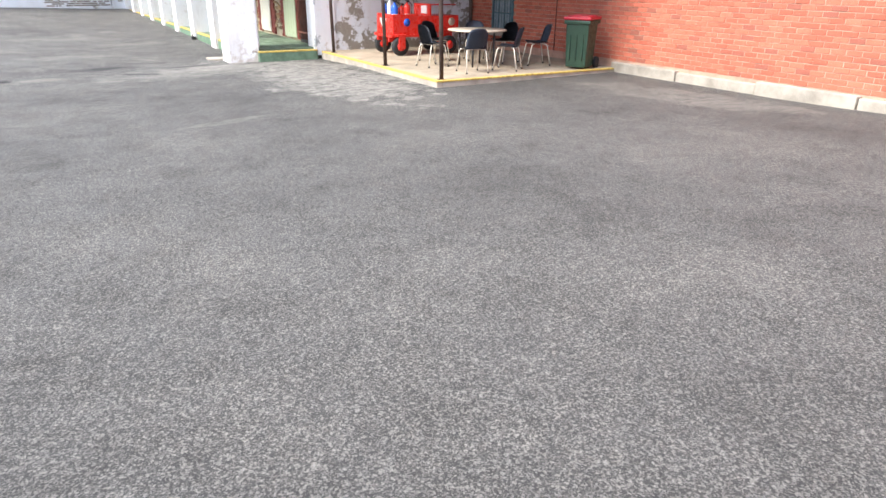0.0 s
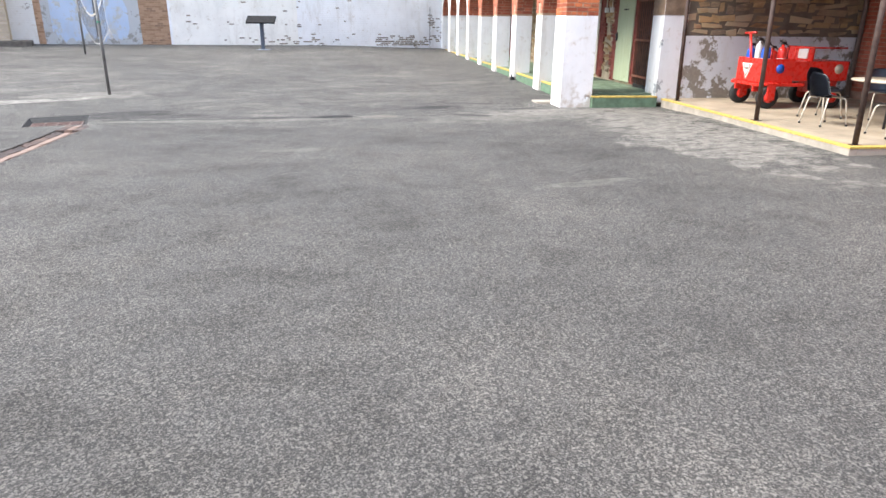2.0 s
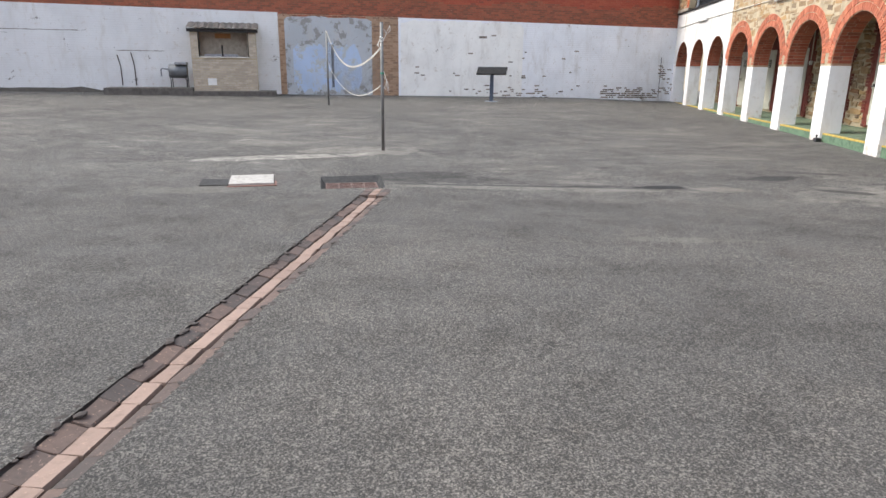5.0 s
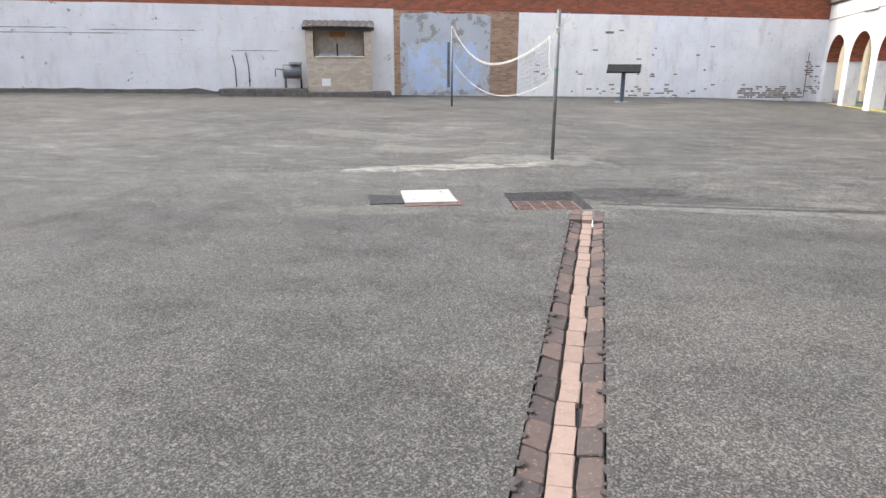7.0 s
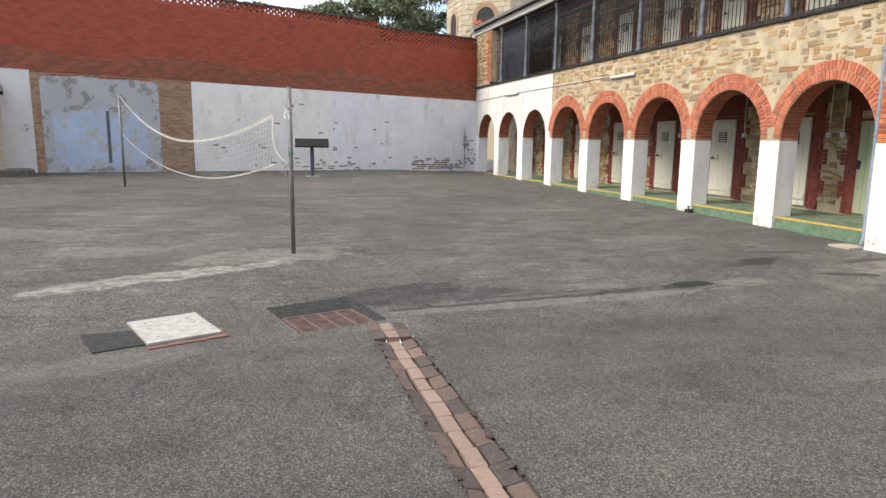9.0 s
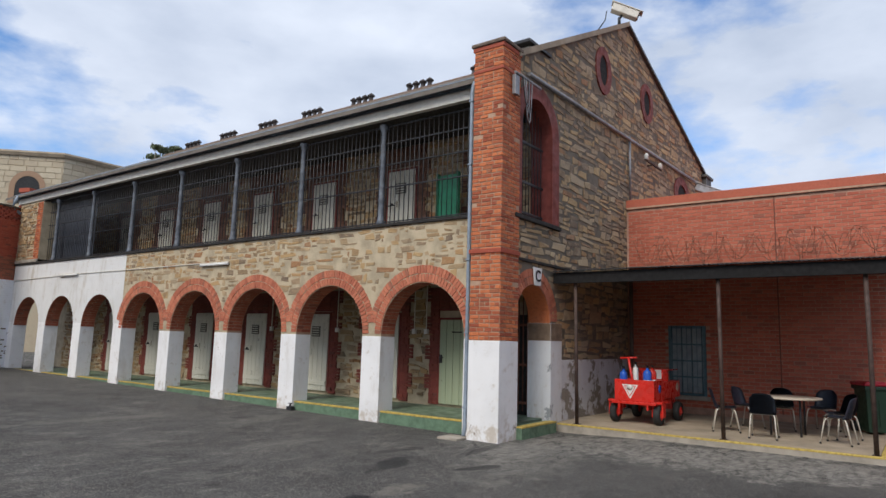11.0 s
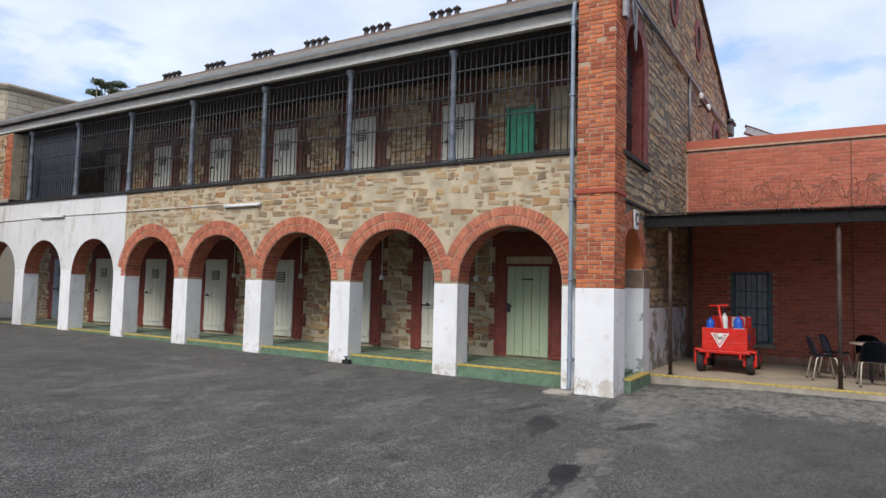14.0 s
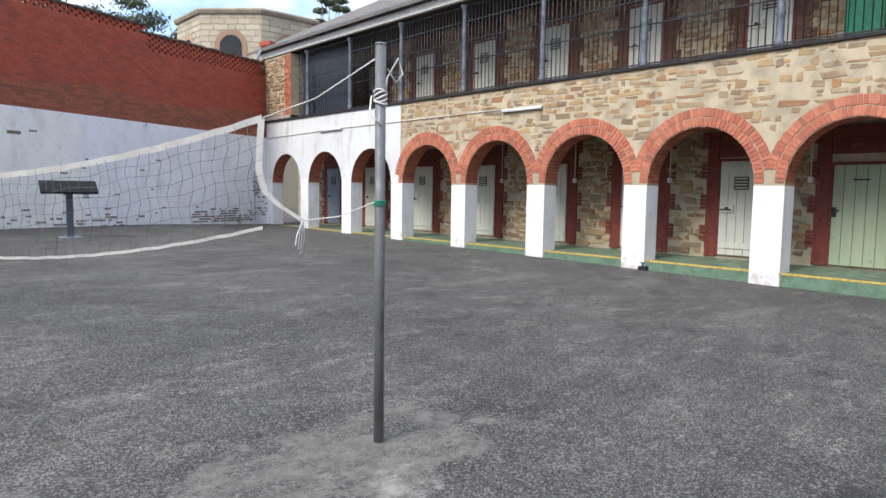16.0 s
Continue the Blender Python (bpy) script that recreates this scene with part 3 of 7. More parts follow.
def soffit(parent, f, c, half, spring, depth, material):
    """Brick courses under an arch, two across its depth; f turns (u, d, z) into the world."""
    vs, fs = [], []
    n = int(math.pi * half / 0.083)
    rng = random.Random(int(c * 100))
    for k in range(n):
        a0, a1 = math.pi * (k + 0.07) / n, math.pi * (k + 0.93) / n
        cut = 0.5 if k % 2 else 0.34
        for d0, d1 in ((0.012, depth * cut - 0.006), (depth * cut + 0.006, depth - 0.012)):
            r = half - rng.uniform(0.005, 0.011)
            i = len(vs)
            for rr, e in ((half + 0.002, 0.0), (r, 0.003)):
                vs += [f(c + rr * math.cos(a), d, spring + rr * math.sin(a)) for a, d in ((a0, d0 + e), (a1, d0 + e), (a1, d1 - e), (a0, d1 - e))]
            fs += [(i + 4, i + 5, i + 6, i + 7), (i, i + 1, i + 5, i + 4), (i + 1, i + 2, i + 6, i + 5), (i + 2, i + 3, i + 7, i + 6), (i + 3, i, i + 4, i + 7)]
    me = bpy.data.meshes.new("soffit_brickwork")
    me.from_pydata([tuple(v) for v in vs], [], fs)
    me.materials.append(material)
    ob = new("soffit_brickwork", me)
    ob.parent = parent
    tagged(ob, kind="stuff")


def build_arcade():
    bm = bmesh.new()
    arch_wall(bm, west, Y_PIER, Y_WHITE, DADO, SILL, TH, [(c, HALF, SPRING) for c in CENTRES[:5]], reveal=1)
    wall = part("wall_arcade", bm, [MORTAR_PALE, MORTAR])
    tagged(wall, "rubble sandstone wall over red brick arches", "arcade wall", kind="structure")
    bm = bmesh.new()
    arch_wall(bm, west, Y_WHITE + 0.004, Y_END, DADO + 0.2, SILL, TH, [(c, HALF - 0.02, SPRING + 0.03) for c in CENTRES[5:]], reveal=1)
    tagged(part("wall_arcade_white", bm, [WHITE_STAINED, MORTAR]), "whitewashed arcade wall with three arches", "arcade wall", kind="structure")
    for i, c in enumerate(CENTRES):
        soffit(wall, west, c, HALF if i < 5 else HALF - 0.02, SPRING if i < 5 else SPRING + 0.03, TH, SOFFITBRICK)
    # pillars
    ends = [(Y_PIER, CENTRES[0] - HALF)] + [(a + HALF, b - HALF) for a, b in zip(CENTRES, CENTRES[1:])] + [(CENTRES[-1] + HALF, Y_END)]
    for i, (a, b) in enumerate(ends):
        top = DADO if i < 5 else DADO + 0.2
        bm = bmesh.new()
        box(bm, FX - 0.006, FX + TH + 0.006, a - 0.004, b + 0.004, ground_z(FX, a) - 0.05, top, 0.012)
        tagged(part("pillar", bm, WHITE), "whitewashed square arcade pillar with worn base", "pillar", "arcade pillars", "structure")
    # arch rings of radial bricks, two rows
    m = plane_m((FX, 0, 0), (0, 1, 0), (-1, 0, 0))
    for i, c in enumerate(CENTRES[:5]):
        rects = []
        for ring in range(2):
            r = HALF + RING * (0.25 + 0.5 * ring)
            n = int(math.pi * r / 0.083)
            for k in range(n):
                a = math.pi * (k + 0.5) / n
                u, z = c + r * math.cos(a), SPRING + r * math.sin(a)
                if abs(u - c) < PITCH / 2 - 0.02 and u > Y_PIER + 0.04:
                    rects.append((u, z, math.pi * r / n - 0.011, RING / 2 - 0.011, math.degrees(math.pi / 2 - a)))
        pieces(wall, "arch_brick", m, rects, RINGBRICK, proud=0.014, near=lambda u, z: True, limit=60)
    # rubble over the arches
    def keep(u, z):
        return all((u - c) ** 2 + (max(0, z - SPRING)) ** 2 > (HALF + RING + 0.03) ** 2 for c in CENTRES[:5])
    pieces(wall, "stone", m, stone_rects(Y_PIER, Y_WHITE, 2.35, SILL, keep, 4, 0.31, 0.105, 0.84, 5.0, (0.5, 1.04), 3.15, (0.5, 1.8)), STONE, "stone", 0.007, near=lambda u, z: u < 27, limit=300)


build_arcade()


def build_block():
    # raised floor of the arcade, its green face and yellow edge
    bm = bmesh.new()
    ys = [15.75, 16.4] + [CENTRES[0] - HALF + 2.0 * i for i in range(10)] + [Y_END]
    for a, b in zip(ys, ys[1:]):
        lo = min(ground_z(FX, a), ground_z(FX, b)) - 0.1
        box(bm, FX + 0.10, 5.72, a, b, lo, arcade_floor(3.85))
    tagged(part("floor_arcade", bm, GREENFLOOR), "worn green painted concrete floor of the arcade", "floor", kind="structure")
    for a, b in [(c - HALF, c + HALF) for c in CENTRES]:
        bm = bmesh.new()
        box(bm, FX + 0.06, FX + 0.098, a + 0.008, b - 0.008, ground_z(FX, a) - 0.1, arcade_floor(3.85) - 0.03, 0.005)
        st = part("step_face", bm, GREENSTEP)
        tagged(st, "chipped green painted step edge between pillars", "step", "arcade steps", "structure")
        bm = bmesh.new()
        box(bm, FX + 0.055, FX + 0.16, a + 0.008, b - 0.008, arcade_floor(3.85) - 0.028, arcade_floor(3.85) + 0.006, 0.004)
        part("yellow_edge", bm, YELLOW, st, "worn yellow painted edge")
    # back wall with the cells, lower storey
    bm = bmesh.new()
    box(bm, 5.70, 6.1, 16.3, 39.2, 0.0, 4.1)
    back = tagged(part("wall_cells", bm, MORTAR_PALE), "rubble stone cell wall with oxide red brick jambs", "cell wall", kind="structure")
    bm = bmesh.new()
    box(bm, FX + 0.02, 6.0, 16.0, Y_END, 3.95, FLOOR2)
    tagged(part("ceiling_arcade", bm, DARKWOOD), "dark boarded ceiling of the arcade", "ceiling", kind="structure")
    m = plane_m((5.70, 0, 0), (0, 1, 0), (-1, 0, 0))
    doors = [(17.60, 18.59), (19.87, 20.82), (22.35, 23.30), (24.98, 25.93), (27.62, 28.56), (30.41, 31.45), (33.2, 34.2), (35.9, 36.8)]
    keep = lambda u, z: all(u < a - 0.36 or u > b + 0.36 for a, b in doors)
    pieces(back, "stone", m, stone_rects(16.35, 37.9, 0.28, 3.9, keep, 9, 0.32, 0.14), STONE, "stone", 0.03, near=lambda u, z: u < 27 and z < 2.6, limit=200)
    # upper cell wall
    bm = bmesh.new()
    box(bm, 5.70, 6.1, 15.8, 39.2, 4.1, 8.0)
    up = tagged(part("wall_cells_upper", bm, MORTAR_PALE), "stone wall of the upper cells behind bars", "cell wall", kind="structure")
    udoors = [(17.1, 17.6), (19.5, 20.4), (22.35, 23.25), (25.05, 25.95), (27.7, 28.6), (30.4, 31.3), (33.1, 34.0)]
    ukeep = lambda u, z: all(u < a - 0.35 or u > b + 0.35 for a, b in udoors)
    pieces(up, "stone", m, stone_rects(15.9, 37.9, 4.3, 6.9, ukeep, 12, 0.30, 0.14), STONE, "stone", 0.03)
    for a, b in doors + udoors:
        lower = (a, b) in doors
        z0, z1 = (0.26, 3.0) if lower else (FLOOR2, 6.7)
        mat = PAINTBRICK if lower else BROWNBRICK
        rects = []
        zz, i = z0, 0
        while zz < z1 - 0.05:
            wide = 0.40 if (i // 4) % 2 else 0.27
            for side in (-1, 1):
                e = a - 0.05 if side < 0 else b + 0.05
                rects.append((e + side * (wide / 4), zz + 0.043, wide / 2 - 0.012, 0.074, 0))
                rects.append((e + side * (wide * 0.75), zz + 0.043, wide / 2 - 0.012, 0.074, 0))
            if zz > (2.42 if lower else 6.15):
                rects += [(a + (b - a) * (k + 0.5) / 4, zz + 0.043, (b - a) / 4 - 0.012, 0.074, 0) for k in range(4)]
            zz += 0.086
            i += 1
        bm = bmesh.new()
        for y0, y1 in ((a - 0.31, a - 0.054), (b + 0.054, b + 0.31)):
            box(bm, 5.664, 5.698, y0, y1, z0, z1, 0.006)
        box(bm, 5.664, 5.698, a - 0.05, b + 0.05, 2.45 if lower else 6.17, z1, 0.006)
        part("jamb_paint", bm, REDPAINT if lower else JAMBBROWN, back if lower else up, "painted joints of the door jambs")
        pieces(back if lower else up, "jamb_brick", m, rects, mat, proud=0.045, near=(lambda u, z: u < 24 and z < 2.4) if lower else None, limit=100)
    return doors, udoors


DOORS, UDOORS = build_block()

# ---------------------------------------------------------------- corner pier and gable
GY = 15.53
PX0, PX1 = 3.32, 4.00


def pier_rects(u0, u1):
    """Courses of stretchers and headers in turn."""
    rng = random.Random(61)
    out, z, i = [], PIER_DADO + 0.003, 0
    while z < 7.43:
        n = 3 if i % 2 else 6
        if i % 4 == 2:
            n = 4
        w = (u1 - u0) / n
        out += [(u0 + w * (k + 0.5) + rng.uniform(-0.006, 0.006), z + 0.039 + rng.uniform(-0.003, 0.003), w - rng.uniform(0.011, 0.026), rng.uniform(0.056, 0.067), rng.uniform(-1.2, 1.2)) for k in range(n) if rng.random() < 0.985]
        z += 0.079
        i += 1
    return out


def build_pier():
    bm = bmesh.new()
    box(bm, PX0 + 0.008, PX1, GY + 0.008, Y_PIER - 0.008, PIER_DADO, 7.52)
    pier = tagged(part("wall_corner_pier", bm, MORTAR), "tall red brick corner pier with whitewashed base", "brick pier", kind="structure")
    bm = bmesh.new()
    box(bm, PX0 - 0.004, PX1, GY - 0.004, Y_PIER, -0.15, PIER_DADO, 0.012)
    part("whitewashed_base", bm, WHITE, pier, "chipped whitewashed base")
    bm = bmesh.new()
    for z0, z1, e in ((3.40, 3.48, 0.025), (6.98, 7.04, 0.014), (7.44, 7.524, 0.02)):
        box(bm, PX0 - e, PX1 + 0.02, GY - e, Y_PIER + e, z0, z1, 0.008)
    part("band", bm, BRICK_OLD, pier, "projecting dark red brick band and cap")
    bm = bmesh.new()
    box(bm, PX0 - 0.05, PX1 + 0.03, GY - 0.05, Y_PIER + 0.05, 7.526, 7.60, 0.02)
    part("cap", bm, plain("lichened_cap", (0.17, 0.125, 0.095), 0.95, vary=0.5, scale=7, bump=0.5), pier, "lichened grey brown capping slab")
    mw = plane_m((PX0 + 0.008, 0, 0), (0, 1, 0), (-1, 0, 0))
    ms = plane_m((0, GY + 0.008, 0), (1, 0, 0), (0, -1, 0))
    pieces(pier, "brick", mw, pier_rects(GY, Y_PIER), BRICK, proud=0.011, near=lambda u, z: z < 5.6, limit=150)
    pieces(pier, "brick", ms, pier_rects(PX0, PX1), BRICK, proud=0.011, near=lambda u, z: z < 5.6, limit=150)


build_pier()

APEX, EAVE_L, EAVE_R = (10.07, 10.71), (3.9, 7.45), (17.8, 8.13)


def gable_top(x):
    if x < APEX[0]:
        return EAVE_L[1] + (APEX[1] - EAVE_L[1]) * (x - EAVE_L[0]) / (APEX[0] - EAVE_L[0])
    return EAVE_R[1] + (APEX[1] - EAVE_R[1]) * (EAVE_R[0] - x) / (EAVE_R[0] - APEX[0])


GATE = (4.71, 0.71, 2.20)
WINDOW = (4.80, 0.66, 6.15)


def build_gable():
    south = lambda u, d, z: (u, GY + 0.06 + d, z)
    bm = bmesh.new()
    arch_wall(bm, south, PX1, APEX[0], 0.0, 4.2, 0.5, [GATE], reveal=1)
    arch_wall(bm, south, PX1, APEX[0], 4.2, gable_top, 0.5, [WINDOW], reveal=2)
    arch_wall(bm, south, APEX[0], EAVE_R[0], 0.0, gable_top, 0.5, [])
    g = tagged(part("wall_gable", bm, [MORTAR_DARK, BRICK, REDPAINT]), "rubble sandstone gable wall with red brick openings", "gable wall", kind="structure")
    m = plane_m((0, GY + 0.06, 0), (1, 0, 0), (0, -1, 0))
    holes = [(GATE, 0.35), (WINDOW, 0.32)]

    def keep(u, z):
        if z > gable_top(u) - 0.08 or (u < 5.95 and z < 2.2) or z < 1.42 and u < 9.9:
            return False
        for (c, h, s), e in holes:
            lo = 0 if s < 3 else 4.15
            if z > lo and (abs(u - c) < h + e and z < s or (u - c) ** 2 + (z - s) ** 2 < (h + e) ** 2):
                return False
        for c, z0, w in ((8.33, 8.75, 0.5), (11.6, 8.90, 0.52), (14.95, 6.75, 0.85)):
            if ((u - c) / w) ** 2 + ((z - z0) / 0.62) ** 2 < 1:
                return False
        return True
    pieces(g, "stone", m, stone_rects(PX1, EAVE_R[0], 1.42, 10.7, keep, 21, 0.36, 0.17, 0.97, 4.5, (0.80, 1.0)), GABLESTONE, "stone", 0.010, near=lambda u, z: u < 9.8 and z < 5.6, limit=300)
    # ring of the gate arch
    rects = []
    c, h, s = GATE
    for ring in range(2):
        r = h + 0.33 * (0.25 + 0.5 * ring)
        n = int(math.pi * r / 0.083)
        for k in range(n):
            a = math.pi * (k + 0.5) / n
            rects.append((c + r * math.cos(a), s + r * math.sin(a), math.pi * r / n - 0.01, 0.155, math.degrees(math.pi / 2 - a)))
    pieces(g, "arch_brick", m, rects, RINGBRICK, proud=0.014, near=lambda u, z: True, limit=100)
    # surround of the window and of the two oval vents
    bm = bmesh.new()
    c, h, s = WINDOW
    outer = [(c + h + 0.32, 4.25)] + [(c + (h + 0.32) * math.cos(a), s + (h + 0.32) * math.sin(a)) for a in [math.pi * k / 24 for k in range(25)]] + [(c - h - 0.32, 4.25)]
    inner = [(c + h, 4.25)] + [(c + h * math.cos(a), s + h * math.sin(a)) for a in [math.pi * k / 24 for k in range(25)]] + [(c - h, 4.25)]
    for i in range(len(outer) - 1):
        p = [outer[i], outer[i + 1], inner[i + 1], inner[i]]
        v = [bm.verts.new((x, y, z)) for y in (GY + 0.03, GY + 0.075) for x, z in p]
        for q in ((0, 1, 2, 3), (4, 5, 6, 7), (0, 1, 5, 4), (2, 3, 7, 6)):
            bm.faces.new([v[k] for k in q])
    bmesh.ops.remove_doubles(bm, verts=bm.verts, dist=0.001)
    bmesh.ops.recalc_face_normals(bm, faces=bm.faces)
    w = part("window_surround", bm, REDPAINT)
    tagged(w, "red painted brick surround of a tall barred window", "window surround", kind="structure")
    # the third is an arched window, shaped as an ellipse to fit the view
    for cx, cz, ao, bo, ai, bi in ((8.33, 8.75, 0.50, 0.63, 0.27, 0.40), (11.6, 8.90, 0.52, 0.60, 0.28, 0.38), (14.95, 6.75, 0.85, 0.62, 0.48, 0.36)):
        bm = bmesh.new()
        n = 28
        ring = lambda a, b, y: [bm.verts.new((cx + a * math.cos(k * math.tau / n), y, cz + b * math.sin(k * math.tau / n))) for k in range(n)]
        r1, r2, r3, r4 = ring(ao, bo, GY + 0.06), ring(ao, bo, GY + 0.02), ring(ai, bi, GY + 0.02), ring(ai, bi, GY + 0.055)
        for p, q in ((r1, r2), (r2, r3), (r3, r4)):
            for k in range(n):
                bm.faces.new((p[k], p[(k + 1) % n], q[(k + 1) % n], q[k]))
        # flat black face: the hollow's shade is put into its colour
        f = bm.faces.new(r4)
        f.material_index = 1
        bmesh.ops.recalc_face_normals(bm, faces=bm.faces)
        tagged(part("gable_opening", bm, [REDPAINT, BLACK_HOLLOW]), "rounded gable opening with red brick surround", "vent", "gable vents", "structure")
    # whitewash on the foot of the wall
    bm = bmesh.new()
    box(bm, 5.41, 5.93, GY + 0.03, GY + 0.57, 0.05, 1.80, 0.004)
    box(bm, 5.405, 5.925, GY + 0.025, GY + 0.57, 1.801, 2.17, 0.004, mat=1)
    tagged(part("wall_gate_jamb", bm, [make_white("patched_white_limewash", (0.74, 0.745, 0.75), 0.60, (0.40, 0.42, 0.43)), plain("brown_impost_stone", (0.24, 0.165, 0.11), 0.9, vary=0.45, scale=5, bump=0.5)]), "peeling whitewashed gate jamb with stone impost", "gate jamb", kind="structure")
    bm = bmesh.new()
    box(bm, 5.932, 9.9, GY + 0.045, GY + 0.1, 0.05, 1.41, 0.006)
    tagged(part("wall_dado", bm, WHITE_SHABBY), "peeling whitewash along the foot of the stone wall", "wall", kind="structure")


build_gable()


# ---------------------------------------------------------------- roof and veranda edge
RIDGE = APEX[1] - 0.28


def build_roof():
    bm = bmesh.new()
    x0, z0 = 3.52, 7.02
    x1, z1 = APEX[0], RIDGE
    y0, y1 = GY + 0.1, 39.4
    for a, b, c, d in ((x0, z0, x1, z1), (x1, z1, EAVE_R[0] + 0.2, EAVE_R[1] - 0.1)):
        v = [bm.verts.new(p) for p in ((a, y0, b), (a, y1, b), (c, y1, d), (c, y0, d), (a, y0, b - 0.1), (a, y1, b - 0.1), (c, y1, d - 0.1), (c, y0, d - 0.1))]
        for q in ((0, 1, 2, 3), (7, 6, 5, 4), (0, 3, 7, 4), (1, 5, 6, 2), (0, 4, 5, 1), (3, 2, 6, 7)):
            bm.faces.new([v[k] for k in q])
    bmesh.ops.recalc_face_normals(bm, faces=bm.faces)
    tagged(part("roof", bm, SLATE), "dark weathered pitched roof of the cell block", "roof", kind="structure")
    bm = bmesh.new()
    box(bm, FX - 0.03, FX + 0.10, Y_PIER + 0.02, Y_END + 0.3, 6.69, 6.92, 0.008)
    tagged(part("trim", bm, CREAMPAINT), "long cream painted fascia board under the gutter", "fascia", kind="structure")
    bm = bmesh.new()
    n = 8
    prof = [(FX - 0.16 - 0.085 * math.cos(math.pi * k / n) + 0.04, 7.02 - 0.12 * math.sin(math.pi * k / n)) for k in range(n + 1)]
    prof = [(FX - 0.21, 7.06)] + prof + [(FX - 0.03, 7.06)]
    rows = [[bm.verts.new((x, y, z)) for x, z in prof] for y in (Y_PIER - 0.0, Y_END + 0.3)]
    for k in range(len(prof) - 1):
        bm.faces.new((rows[0][k], rows[0][k + 1], rows[1][k + 1], rows[1][k])).smooth = True
    bmesh.ops.solidify(bm, geom=bm.faces[:], thickness=0.006)
    box(bm, FX - 0.03, FX + 0.02, Y_PIER + 0.02, Y_END + 0.3, 6.924, 7.06)
    tagged(part("gutter", bm, GREYPAINT), "blue grey painted half round roof gutter", "gutter", kind="structure")
    # sloping coping of the gable
    for ((a, b), (c, d)), h, mat, lb in (((EAVE_L, APEX), 0.12, CONCRETE, "weathered stone coping along the gable slope"), ((APEX, EAVE_R), 0.06, ROOFIRON, "dark iron barge capping along the gable slope")):
        bm = bmesh.new()
        v = [bm.verts.new(p) for y in (GY - 0.04, GY + 0.6) for p in ((a, y, b - 0.02), (c, y, d - 0.02), (c, y, d + h), (a, y, b + h))]
        for q in ((0, 1, 2, 3), (7, 6, 5, 4), (0, 4, 5, 1), (3, 2, 6, 7), (0, 3, 7, 4), (1, 5, 6, 2)):
            bm.faces.new([v[k] for k in q])
        bmesh.ops.recalc_face_normals(bm, faces=bm.faces)
        tagged(part("trim_coping", bm, mat), lb, "coping", kind="structure")
    bm = bmesh.new()
    box(bm, 17.55, 18.25, GY - 0.10, GY + 0.5, 7.55, 7.95, 0.02)
    box(bm, 17.45, 18.35, GY - 0.16, GY + 0.55, 7.954, 8.06, 0.02)
    tagged(part("trim_kneeler", bm, ROOFIRON), "small dark iron capped kneeler at the gable eave", "kneeler", kind="structure")
    # veranda floor and sill
    bm = bmesh.new()
    box(bm, FX - 0.05, FX + 0.30, Y_PIER, Y_END, SILL + 0.004, SILL + 0.07, 0.01)
    tagged(part("sill", bm, DARKWOOD), "dark timber sill along the upper veranda", "sill", kind="structure")
    bm = bmesh.new()
    box(bm, 3.8, 5.7, Y_PIER, Y_END, 6.72, 6.80)
    tagged(part("ceiling_veranda", bm, DARKWOOD), "dark boarded veranda ceiling", "ceiling", kind="structure")


build_roof()
# hidden pale floor added to throw light up onto the upper cell wall
bm = bmesh.new()
for i in range(11):
    box(bm, 4.06 + 0.149 * i, 4.204 + 0.149 * i, Y_PIER, Y_END - 0.1, FLOOR2 + 0.004, FLOOR2 + 0.03, 0.003)
tagged(part("floor_veranda", bm, plain("bounce_floor_boards", (0.40, 0.34, 0.27), 0.8, vary=0.4)), "unseen pale floor boards added to bounce light into the upper veranda", "floor", kind="structure")


# ---------------------------------------------------------------- red brick building and canopy
RX = 9.86


